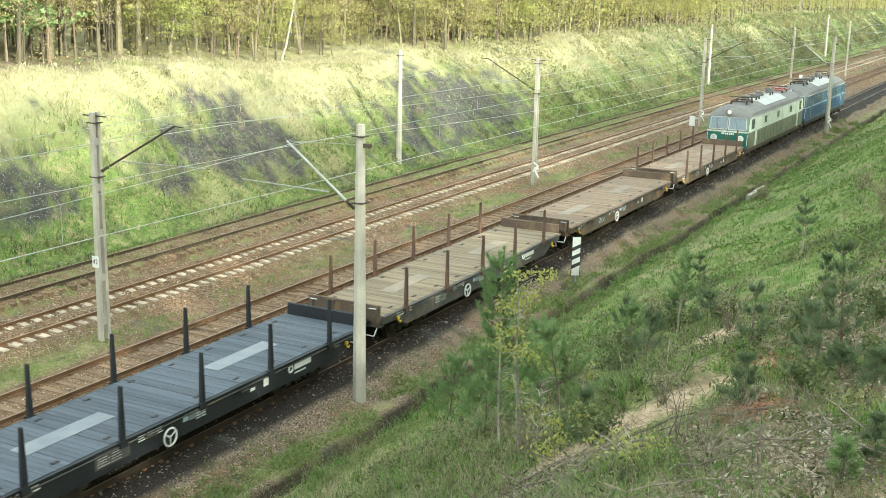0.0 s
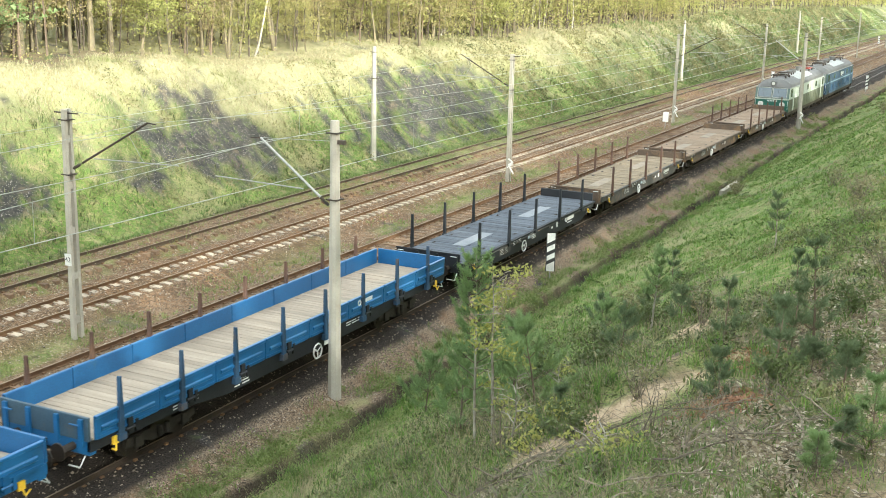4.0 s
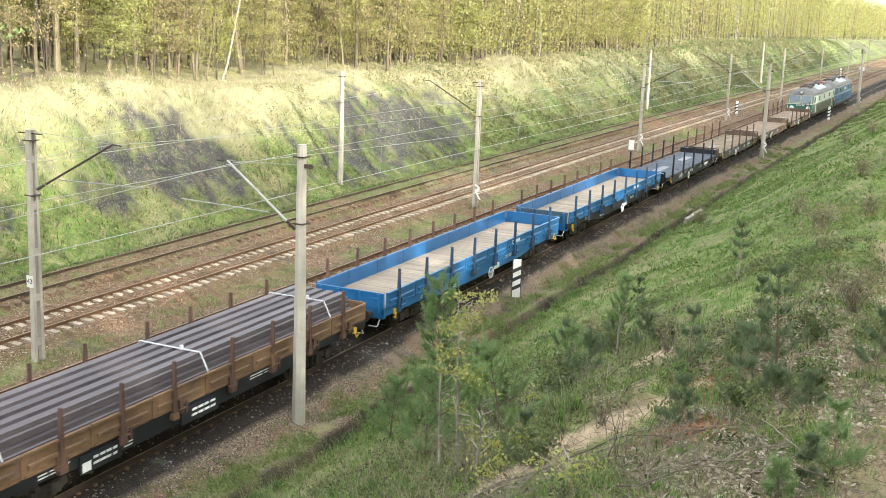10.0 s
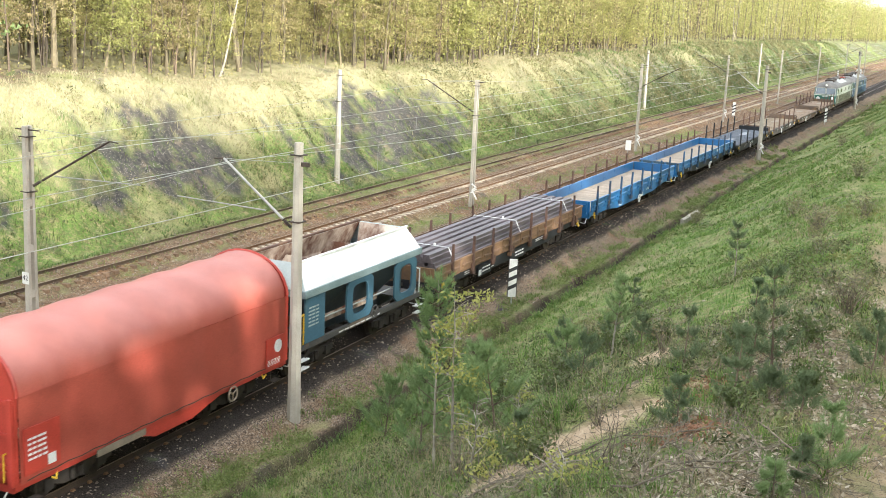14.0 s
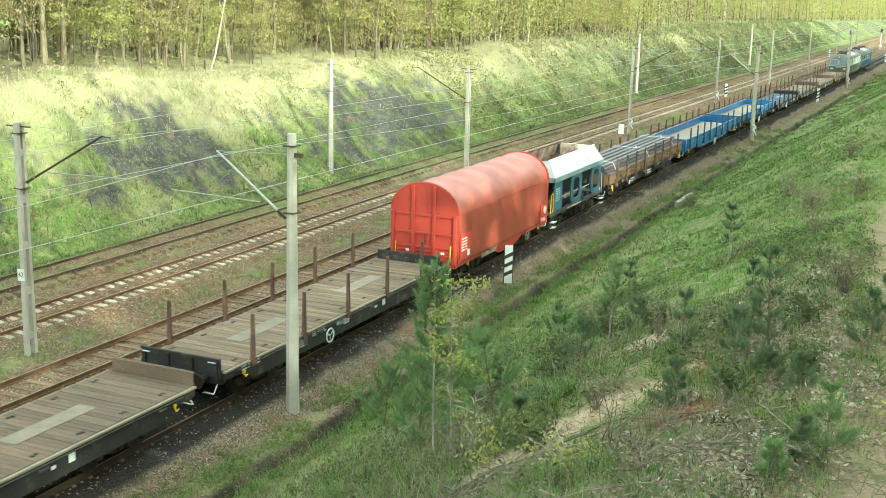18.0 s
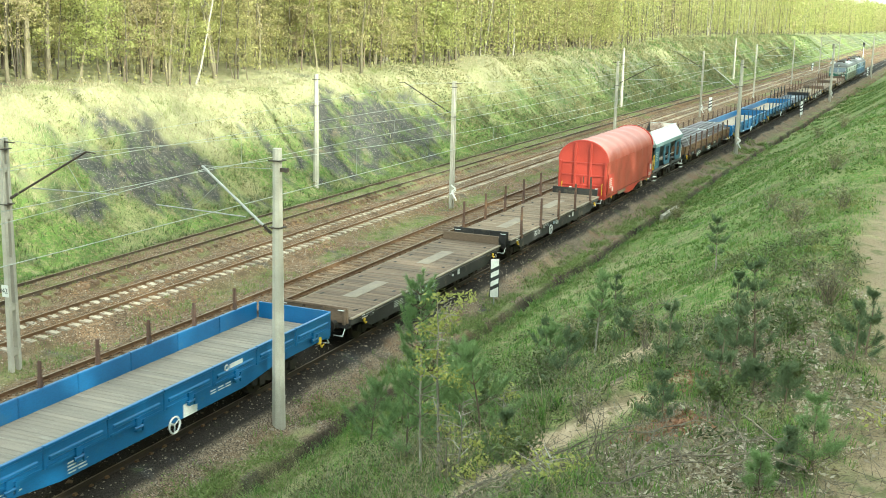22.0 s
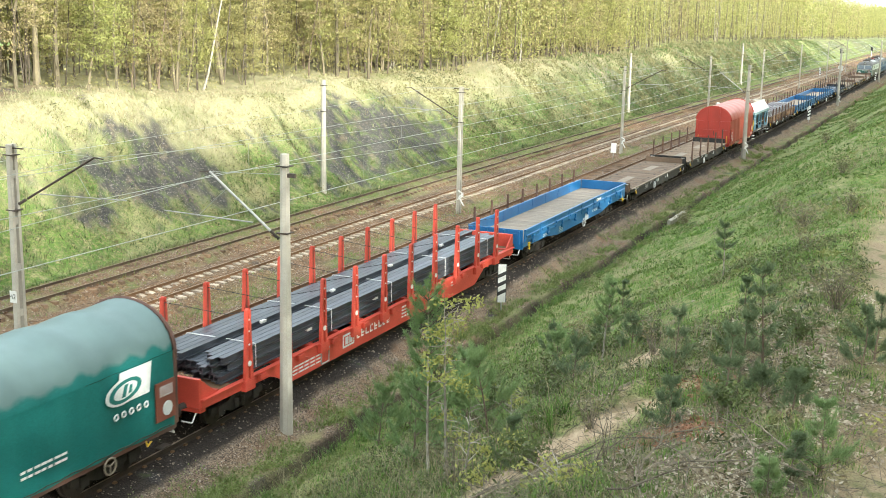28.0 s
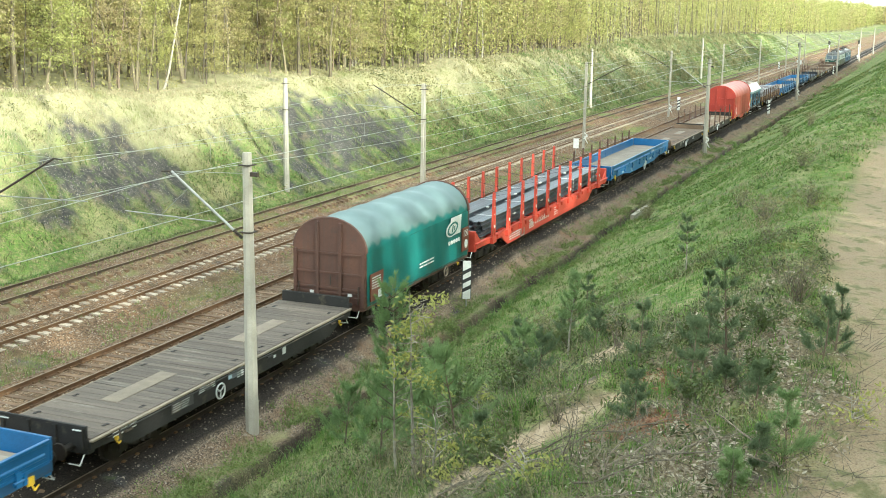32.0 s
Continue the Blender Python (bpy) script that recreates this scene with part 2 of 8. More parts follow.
def vnoise(x, y, s, seed=0):
    """Smooth value noise on arrays, from -1 to 1."""
    g = np.random.default_rng(seed).uniform(-1, 1, (256, 256))
    x, y = np.asarray(x) / s + 1000, np.asarray(y) / s + 1000
    i, j = np.floor(x).astype(int), np.floor(y).astype(int)
    u, v = x - i, y - j
    u, v = u * u * (3 - 2 * u), v * v * (3 - 2 * v)
    i0, i1, j0, j1 = i % 256, (i + 1) % 256, j % 256, (j + 1) % 256
    return (g[i0, j0] * (1 - u) + g[i1, j0] * u) * (1 - v) + (g[i0, j1] * (1 - u) + g[i1, j1] * u) * v


# ---- the ground ----
TRACKS = (0.0, 5.23, 10.62, 14.85)


LINE_X = (-120, 60, 70, 78, 85, 92, 100, 112, 200, 400, 1200)


def bend(x):
    """How far the line has swung to the near side at x: straight, then a slight bend and straight on."""
    x = np.asarray(x, float)
    return -0.0093 * np.where(x < 65, 0.0, np.where(x < 105, (x - 65) ** 2 / 80, x - 85))


def smooth_step(a, b, x):
    t = np.clip((x - a) / (b - a), 0, 1)
    return t * t * (3 - 2 * t)


def ditch_y(x):
    return -3.72 + 0.16 * vnoise(x, 0 * x, 2.6, 14)


def path_y(x):
    """Middle of the sandy footpath on the near brow."""
    return np.interp(x, [12, 17.5, 20, 25, 31, 38, 52, 90], [-19.6, -20.3, -20.9, -20.6, -19.9, -19.1, -19.2, -20.5])


def ground_z(x, y):
    """Height of the ground: a flat bed with four tracks, a ditch and a slope on the near side, a higher slope on the far side."""
    x, y = np.broadcast_arrays(np.asarray(x, float), np.asarray(y, float))
    y = y - bend(x)
    near_top = 5.3 + 0.5 * vnoise(x, y * 0, 40, 3)
    top = np.interp(x, [0, 41, 65, 117, 232, 320, 500, 800], [7.6, 7.3, 6.2, 6.1, 6.7, 5.9, 4.0, 1.0])
    foot = 17.2 + 0.5 * vnoise(x, 0 * x, 14, 5)
    bed = np.full_like(x, -0.42)
    for c, lie in zip(TRACKS[:3], (0.15, 0.188, 0.17)):
        bed = np.maximum(bed, -lie - 0.3 * smooth_step(1.35, 2.1, np.abs(y - c)))
    bed = np.maximum(bed, -0.13 - 0.32 * smooth_step(-0.95, -1.2, y - TRACKS[3] + 0.15 * vnoise(x, y, 0.7, 24)) - 0.3 * smooth_step(1.35, 2.1, y - TRACKS[3]))
    v = y - TRACKS[2]
    bed = np.maximum(bed, np.where((np.abs(v) < 0.32) | ((v > 0.88) & (v < 1.5)), -0.095, -9))
    z = bed
    z = z - 0.25 * smooth_step(-1.9, -2.6, y)
    z = z - 0.17 * smooth_step(0.16, -0.02, y - ditch_y(x)) * smooth_step(-7.5, -4.6, y)
    z = z - (0.30 + 0.1 * vnoise(x, 0 * x, 5, 16)) * np.exp(-((y - ditch_y(x)) / (0.17 + 0.05 * vnoise(x, 0 * x, 1.7, 15))) ** 4)
    z = z + 0.10 * np.exp(-((y - ditch_y(x) - 0.42) / 0.2) ** 2) * smooth_step(-0.6, 0.6, vnoise(x, y, 0.8, 17) + 0.4)
    run = np.clip((-4.2 - y) / 12.8, 0, 1)
    rise = (near_top + 0.6) * (0.25 * run + 0.75 * run * run * (3 - 2 * run) * 0.85 + 0.15 * 0.75 * run)
    z = np.where(y < -4.2, z + rise, z)
    r2 = np.clip((y - foot) / (26.0 - foot), 0, 1)
    z = np.where(y > foot, z + (top + 0.3) * (r2 ** 1.15 * 0.6 + 0.4 * smooth_step(0, 1, r2)), z)
    # unevenness
    rough = 0.04 + (0.07 + 0.13 * smooth_step(34, 22, x)) * smooth_step(-4.5, -8, y) + 0.30 * smooth_step(17.5, 20, y)
    z = z + rough * (0.6 * vnoise(x, y, 2.3, 7) + 0.4 * vnoise(x, y, 0.9, 8))
    z = z + 0.5 * smooth_step(17.5, 22, y) * vnoise(x, y, 9, 9) + 0.35 * smooth_step(-6, -11, y) * vnoise(x, y, 6, 10)
    z = z + 0.02 * vnoise(x, y, 0.35, 11)
    # the sandy path on the near brow is worn in
    path = np.exp(-((y - path_y(x)) / 1.7) ** 4) * smooth_step(80, 55, x) * smooth_step(6, 12, x)
    z = z - path * (0.20 + 0.05 * vnoise(x * 0.7, y, 0.42, 18) + 0.04 * vnoise(x, y, 0.3, 19))
    # the forest floor goes on rising behind the brow, and a small scarp stands above the bare sand
    z = z + 0.075 * np.clip(y - 26.5, 0, 30) * smooth_step(420, 200, x)
    du, dv = 0.74 * (x - 21.6) - 0.67 * (y + 14.3), 0.67 * (x - 21.6) + 0.74 * (y + 14.3)
    z = z + 0.28 * smooth_step(0.1, 0.55, dv + 0.25 * vnoise(x, y, 0.9, 20)) * smooth_step(2.4, 0.9, dv) * smooth_step(2.6, 1.2, np.abs(du))
    return z


def gz(x, y):
    return float(ground_z(np.array([x]), np.array([y]))[0])


def zones(x, y):
    """Masks: grass, bare sand, dark cinder, forest litter."""
    y = y - bend(x)
    n1, n2 = vnoise(x, y, 5.0, 21), vnoise(x, y, 1.4, 22)
    n3 = vnoise(x, y, 0.5, 23)
    grass = np.maximum(np.maximum(smooth_step(0.10, 0.24, ditch_y(x) - y + 0.1 * n2), 0.75 * smooth_step(-1.9, -2.9, y + 0.5 * n2) * smooth_step(-0.25, 0.3, n2 + 0.6 * n3 + 0.3 * n1)), np.maximum(smooth_step(15.3, 16.4, y + 0.5 * n2 + 0.3 * n3), 0.85 * smooth_step(12.9, 14.2, y + 0.8 * n2 + 0.5 * n3) * smooth_step(-0.35, 0.25, n1 + 0.4 * n3 + 0.3 * (x < 60))))
    between = np.exp(-((y - 7.8) / 0.9) ** 2) * smooth_step(0.05, 0.5, n1 + 0.4 * n2) * 0.75
    between = np.maximum(between, np.exp(-((y - 2.6) / 0.5) ** 2) * smooth_step(0.3, 0.7, n2) * 0.4)
    grass = np.maximum(grass, between)
    path = np.exp(-((y - path_y(x) + 0.22 * n2) / 1.72) ** 6) * smooth_step(85, 60, x)
    du, dv = 0.82 * (x - 20.4) - 0.57 * (y + 13.95), 0.57 * (x - 20.4) + 0.82 * (y + 13.95)
    patch = np.maximum(np.exp(-((du / 2.6) ** 2 + (dv / 0.75) ** 2)), 0.85 * np.exp(-(((x - 26.6) / 1.5) ** 2 + ((y + 13.4) / 0.75) ** 2)))
    patch = np.maximum(patch, 0.8 * np.exp(-(((x - 22.5) / 0.7) ** 2 + ((y + 15.4) / 0.45) ** 2)))
    sand = np.maximum(0.5 * path, smooth_step(0.34, 0.62, patch + 0.22 * n2 + 0.18 * n3))
    burn = np.exp(-(((x - 52.5 - 0.8 * (y - 21)) / 6.5) ** 2 + ((y - 21.2) / 2.9) ** 2)) + np.exp(-(((x - 80 - 2.0 * (y - 21)) / 14) ** 2 + ((y - 20.8) / 3.0) ** 2)) \
        + 0.6 * np.exp(-(((x - 38) / 4) ** 2 + ((y - 21) / 2.0) ** 2))
    burn = smooth_step(0.30, 0.66, burn + 0.36 * n2 + 0.36 * n3 + 0.15 * n1) * 0.95
    # brown heath; its dark colour also carries the shade on this slope
    heath_and_shade = 0.62 * smooth_step(100, 140, x + 5 * n1) * smooth_step(17.3, 19, y + 0.5 * n2) * smooth_step(28, 24.5, y + n2) * smooth_step(-0.7, 0.5, n1 + 0.6 * n2 * (x < 150) + 0.5 * n3 * (x < 110))
    burn = np.maximum(burn, heath_and_shade)
    litter = np.maximum(smooth_step(27.5, 30, y + n2 + 1.7 * smooth_step(75, 45, x)) * np.maximum(0.35 * smooth_step(0.0, 0.6, n2 + 0.5 * n3), 0.9 * smooth_step(64, 48, x + 4 * n1)), 0.9 * smooth_step(-0.05, 0.45, n2 + 0.5 * n3 + 0.6 * n1 + 0.9 * smooth_step(-14.5, -17.5, y) - 0.25) * smooth_step(-10, -12.5, y) * smooth_step(40, 28, x + 3 * n1))
    litter = np.maximum(litter, 0.9 * path)
    return grass, sand, burn, litter


def span(*stops):
    """Grid lines: (from, step) pairs up to the last value."""
    out = []
    for (a, st), (b, _) in zip(stops, stops[1:]):
        out.extend(np.arange(a, b - 1e-6, st))
    out.append(stops[-1][0])
    return np.array(out)


def ground_material():
    m = bpy.data.materials.new("cutting_ground")
    m.use_nodes = True
    t = m.node_tree
    n, l = t.nodes, t.links
    b = n["Principled BSDF"]
    co = n.new("ShaderNodeTexCoord")

    def noise_node(sc, detail=5, r=0.65):
        k = n.new("ShaderNodeTexNoise")
        k.inputs["Scale"].default_value, k.inputs["Detail"].default_value, k.inputs["Roughness"].default_value = sc, detail, r
        l.new(co.outputs["Object"], k.inputs["Vector"])
        return k.outputs[0]

    def rng(src, lo, hi):
        r = n.new("ShaderNodeMapRange")
        r.inputs["From Min"].default_value, r.inputs["From Max"].default_value = lo, hi
        l.new(src, r.inputs["Value"])
        return r.outputs[0]

    def mix(fac, a, bb):
        k = n.new("ShaderNodeMix")
        k.data_type = "RGBA"
        l.new(fac, k.inputs[0]) if not isinstance(fac, float) else None
        for i, v in ((6, a), (7, bb)):
            if isinstance(v, tuple):
                k.inputs[i].default_value = (*v, 1)
            else:
                l.new(v, k.inputs[i])
        return k.outputs[2]

    mid2 = noise_node(1.3, 4)
    big, mid, fine, grit = noise_node(0.12), noise_node(0.7), noise_node(5.0), noise_node(22.0, 3)
    vor = n.new("ShaderNodeTexVoronoi")
    vor.inputs["Scale"].default_value = 24.0
    l.new(co.outputs["Object"], vor.inputs["Vector"])
    sep_v = n.new("ShaderNodeSeparateColor")
    l.new(vor.outputs["Color"], sep_v.inputs[0])
    gaps = rng(vor.outputs["Distance"], 0.50, 0.80)
    gravel = mix(rng(mid, 0.35, 0.65), (0.215, 0.125, 0.065), (0.32, 0.17, 0.08))
    gravel = mix(rng(big, 0.42, 0.62), gravel, (0.20, 0.138, 0.085))
    stones = mix(sep_v.outputs[0], (0.07, 0.047, 0.031), (0.34, 0.235, 0.15))
    gravel = mix(rng(fine, 0.36, 0.60), gravel, stones)
    gravel = mix(rng(sep_v.outputs[1], 0.93, 0.96), gravel, (0.58, 0.50, 0.40))
    gravel = mix(rng(mid2, 0.55, 0.66), gravel, (0.13, 0.085, 0.05))
    gravel = mix(gaps, gravel, (0.05, 0.032, 0.02))
    gravel = mix(rng(grit, 0.42, 0.30), gravel, (0.07, 0.045, 0.03))
    oil_and_shade = n.new("ShaderNodeAttribute")
    oil_and_shade.attribute_name = "oil_and_shade"
    sooty = mix(sep_v.outputs[0], (0.125, 0.094, 0.070), (0.37, 0.285, 0.208))
    sooty = mix(rng(sep_v.outputs[1], 0.93, 0.96), sooty, (0.33, 0.28, 0.23))
    sooty = mix(gaps, sooty, (0.05, 0.04, 0.033))
    sooty = mix(rng(mid, 0.52, 0.66), sooty, (0.19, 0.12, 0.075))
    sooty = mix(rng(mid2, 0.56, 0.66), sooty, (0.085, 0.095, 0.045))
    gravel = mix(rng(oil_and_shade.outputs["Fac"], 0.0, 0.5), gravel, sooty)
    # near-black strip: shade under the train mixed into the oily gravel colour
    gravel = mix(rng(oil_and_shade.outputs["Fac"], 0.5, 0.85), gravel, mix(rng(grit, 0.4, 0.7), (0.018, 0.016, 0.014), (0.07, 0.055, 0.045)))
    grass = mix(rng(mid, 0.36, 0.64), (0.082, 0.168, 0.028), (0.16, 0.235, 0.055))
    grass = mix(rng(mid2, 0.55, 0.68), grass, (0.09, 0.095, 0.04))
    grass = mix(rng(mid2, 0.44, 0.34), grass, (0.34, 0.30, 0.16))
    grass = mix(rng(fine, 0.45, 0.70), grass, (0.31, 0.27, 0.13))
    grass = mix(rng(big, 0.50, 0.68), grass, (0.31, 0.28, 0.145))
    grass = mix(rng(grit, 0.50, 0.64), grass, (0.05, 0.055, 0.025))
    sand = mix(rng(fine, 0.35, 0.65), (0.50, 0.385, 0.26), (0.36, 0.262, 0.17))
    sand = mix(rng(mid2, 0.54, 0.64), sand, (0.22, 0.17, 0.10))
    sand = mix(rng(grit, 0.58, 0.75), sand, (0.24, 0.165, 0.11))
    burn = mix(rng(fine, 0.35, 0.65), (0.030, 0.030, 0.034), (0.078, 0.070, 0.066))
    burn = mix(rng(mid2, 0.52, 0.62), burn, (0.085, 0.105, 0.05))
    burn = mix(rng(mid, 0.57, 0.68), burn, (0.17, 0.135, 0.095))
    burn = mix(rng(sep_v.outputs[1], 0.93, 0.96), burn, (0.27, 0.245, 0.225))
    litter = mix(rng(fine, 0.35, 0.65), (0.13, 0.092, 0.057), (0.29, 0.225, 0.15))
    litter = mix(rng(grit, 0.50, 0.62), litter, (0.06, 0.045, 0.03))
    litter = mix(rng(mid2, 0.50, 0.62), litter, (0.095, 0.13, 0.045))
    at = n.new("ShaderNodeAttribute")
    at.attribute_name = "zone"
    sep = n.new("ShaderNodeSeparateColor")
    l.new(at.outputs["Color"], sep.inputs[0])
    straw = mix(rng(fine, 0.35, 0.65), (0.39, 0.345, 0.22), (0.25, 0.24, 0.12))
    at2 = n.new("ShaderNodeAttribute")
    at2.attribute_name = "straw"
    grass = mix(at2.outputs["Fac"], grass, straw)
    col = mix(sep.outputs[0], gravel, grass)
    col = mix(at.outputs["Alpha"], col, litter)
    col = mix(sep.outputs[2], col, burn)
    col = mix(sep.outputs[1], col, sand)
    ditch_mask = n.new("ShaderNodeAttribute")
    ditch_mask.attribute_name = "soil_and_shade"
    # bare ditch soil, coloured extra dark for the shadow below the lip
    col = mix(ditch_mask.outputs["Fac"], col, mix(rng(fine, 0.4, 0.65), (0.016, 0.013, 0.009), (0.045, 0.036, 0.024)))
    l.new(col, b.inputs["Base Color"])
    b.inputs["Roughness"].default_value = 0.95
    b.inputs["Specular IOR Level"].default_value = 0.15
    bp = n.new("ShaderNodeBump")
    bp.inputs["Strength"].default_value, bp.inputs["Distance"].default_value = 0.7, 0.05
    h = n.new("ShaderNodeMath")
    h.operation = "ADD"
    l.new(vor.outputs["Distance"], h.inputs[0])
    l.new(fine, h.inputs[1])
    l.new(h.outputs[0], bp.inputs["Height"])
    l.new(bp.outputs[0], b.inputs["Normal"])
    return m


def make_ground():
    xs = span((-900, 60), (-120, 12), (0, 2), (10, 0.26), (46, 0.45), (90, 0.75), (190, 1.5), (330, 6), (700, 50), (2600, 1))
    ys = span((-1500, 100), (-200, 20), (-60, 4), (-28, 0.45), (-21.9, 0.26), (-5.6, 0.10), (-1.9, 0.3), (9, 0.14), (12.4, 0.5), (16, 0.4), (31, 1.5), (60, 12), (240, 100), (1700, 1))
    X, Y = np.meshgrid(xs, ys, indexing="ij")
    Z = ground_z(X, Y)
    nx, ny = X.shape
    v = np.stack([X, Y, Z], -1).reshape(-1, 3)
    i, j = np.meshgrid(np.arange(nx - 1), np.arange(ny - 1), indexing="ij")
    a = (i * ny + j).ravel()
    f = np.stack([a, a + ny, a + ny + 1, a + 1], -1)
    me = raw_mesh("ground", v.tolist(), f.tolist(), ground_material())
    me.shade_smooth()
    zone = np.stack(zones(v[:, 0], v[:, 1]), -1).astype(np.float32)
    me.color_attributes.new("zone", "FLOAT_COLOR", "POINT").data.foreach_set("color", zone.ravel())
    # mask along the first track: oily gravel plus the train's painted shade
    oil_and_shade = smooth_step(2.0, 1.45, np.abs(v[:, 1] - bend(v[:, 0]) + 0.2 * vnoise(v[:, 0], v[:, 1], 1.5, 53))) * 0.85 + 0.30 * smooth_step(-4.4, -3.4, v[:, 1]) * smooth_step(0.0, -1.5, v[:, 1])
    me.attributes.new("oil_and_shade", "FLOAT", "POINT").data.foreach_set("value", np.clip(oil_and_shade, 0, 0.85).astype(np.float32))
    yy = v[:, 1] - bend(v[:, 0])
    # where the ditch wall gets its soil colour with painted shadow
    soil_and_shade = np.exp(-((yy - ditch_y(v[:, 0]) - 0.07) / 0.21) ** 4) * smooth_step(230, 150, v[:, 0]) * (0.75 + 0.25 * vnoise(v[:, 0], yy, 1.1, 54))
    me.attributes.new("soil_and_shade", "FLOAT", "POINT").data.foreach_set("value", soil_and_shade.astype(np.float32))
    straw = smooth_step(20.5, 24.5, v[:, 1] + 1.6 * vnoise(v[:, 0], v[:, 1], 4, 51) + 0.8 * vnoise(v[:, 0], v[:, 1], 1.2, 52)) * 0.85 * (1 - 0.6 * smooth_step(150, 230, v[:, 0]))
    me.attributes.new("straw", "FLOAT", "POINT").data.foreach_set("value", straw.astype(np.float32))
    return tagged(new("ground", me), "brown gravel track bed between grassy cutting slopes with sandy and burnt patches", "ground", kind="structure")


make_ground()


# ---- tracks ----
RAIL = [(-0.065, -0.165), (0.065, -0.165), (0.065, -0.15), (0.012, -0.135), (0.012, -0.045), (0.036, -0.032), (0.036, -0.004),
        (0.030, 0.0), (-0.030, 0.0), (-0.036, -0.004), (-0.036, -0.032), (-0.012, -0.045), (-0.012, -0.135), (-0.065, -0.15)]


def sleeper_mesh(concrete):
    b = Build()
    if concrete:
        b.prism([(-1.25, -0.30), (1.25, -0.30), (1.25, -0.13), (1.1, -0.11), (0.55, -0.11), (0.35, -0.16), (-0.35, -0.16), (-0.55, -0.11), (-1.1, -0.11), (-1.25, -0.13)],
                "x", -0.13, 0.13)
    else:
        b.box(-0.12, 0.12, -1.28, 1.28, -0.31, -0.155, 0.012)
    return b


def make_track(c, label, concrete, first, last, lift, steel=None):
    tr = thing("railway_track", label, "track", "railway tracks", "structure", pose(0, c, 0))
    for s in (-1, 1):
        b = Build().sweep([(s * 0.7535 + y, z) for y, z in RAIL])
        r = part("rail", b, steel or M["rail"], tr)
        top = [(s * 0.7535 + e, z) for e, z in ((-0.028, -0.003), (0.028, -0.003), (0.028, 0.003), (-0.028, 0.003))]
        part("running_surface", Build().sweep(top), M["rail_worn"], r, "worn bright rail head")
    m = sleeper_mesh(concrete).mesh("sleeper", M["sleeper_concrete" if concrete else "sleeper_wood"])
    rng = random.Random(int(c * 10) + 5)
    xs = np.arange(first, last, 0.6)
    for x in xs:
        part("sleeper", m, None, tr, at=pose(x + rng.uniform(-0.02, 0.02), float(bend(x)) + rng.uniform(-0.02, 0.02), lift + rng.uniform(-0.01, 0.005), 0, 0, rng.uniform(-0.6, 0.6)))
    far = Build()
    one = sleeper_mesh(concrete)
    for x in np.arange(last, last + 180, 0.6):
        far.add([(p[0] + x, p[1] + float(bend(x)), p[2] + lift) for p in one.v], one.f)
    for x in np.arange(first - 12, first, 0.6):
        far.add([(p[0] + x, p[1], p[2] + lift) for p in one.v], one.f)
    tagged(part("far_sleepers", far, M["sleeper_concrete" if concrete else "sleeper_wood"], tr), kind="stuff")
    fast = Build()
    for s in (-1, 1):
        for e in (-1, 1):
            fast.box(-0.06, 0.06, s * 0.7535 + e * 0.10 - 0.045, s * 0.7535 + e * 0.10 + 0.045, -0.155, -0.10, 0.012)
    fm = fast.mesh("rail_fastening", M["rail"])
    for x in xs[:120]:
        part("rail_fastening", fm, None, tr, at=pose(x, float(bend(x)), lift * 0.5))
    return tr


# these rails are coloured dark to hold the shade under the train
make_track(TRACKS[0], "rusty railway track on brown gravel under the train", False, 13.2, 75, -0.035, mat("oily_rail_steel", (0.07, 0.05, 0.038), (0.045, 0.035, 0.028), 3, 0.6, 0.3, 0.2))
make_track(TRACKS[1], "rusty railway track with dark wooden sleepers", False, 16.2, 100, 0.0)
make_track(TRACKS[2], "railway track on pale concrete sleepers", True, 20.4, 135, 0.0)
make_track(TRACKS[3], "old overgrown railway track beside the far slope", False, 24, 100, -0.03, mat("dull_brown_rail_steel", (0.10, 0.07, 0.045), (0.07, 0.05, 0.035), 3, 0.8, 0.1, 0.2))


# ---- overhead line ----
def concrete_pole(x, y, height, label, heavy=True, number=False, lean=0.0):
    y = y + float(bend(x))
    z0 = gz(x, y) - 0.3
    p = thing("catenary_pole", label, "pole", "catenary poles", at=pose(x, y, z0, lean, 0, 0))
    h = height - z0
    if heavy:
        w0, w1 = 0.21, 0.135
        b = Build().tube([(0, 0, h * k / 8) for k in range(9)], [w0 + (w1 - w0) * k / 8 for k in range(9)], 8)
        part("shaft", b, M["concrete"], p)
    else:
        for s in (-1, 1):
            b = Build().prism([(s * 0.17 - 0.075, 0), (s * 0.17 + 0.075, 0), (s * 0.10 + 0.06, h), (s * 0.10 - 0.06, h)], "y", -0.09, 0.09)
            part("leg", b, M["concrete"], p, bevel=0.012)
        for k in range(5):
            zc = h * (0.12 + 0.19 * k)
            part("cross_tie", Build().box(-0.12, 0.12, -0.07, 0.07, zc - 0.12, zc + 0.12), M["concrete"], p)
    for zc in (h - 0.35, h * 0.735):
        part("clamp_band", Build().box(-0.19, 0.19, -0.19, 0.19, zc - 0.018, zc + 0.018), M["iron"], p)
    return p, z0


def insulator(parent, a, d, n=5, r=0.055):
    a, d = Vector(a), Vector(d).normalized()
    pts, radii = [], []
    for k in range(n):
        pts += [a + d * (k * 0.06), a + d * (k * 0.06 + 0.03), a + d * (k * 0.06 + 0.045)]
        radii += [r, r * 0.9, r * 0.45]
    b = Build().tube(pts, radii, 8)
    return part("insulator", b, M["iron"], parent, "dark ribbed insulator")


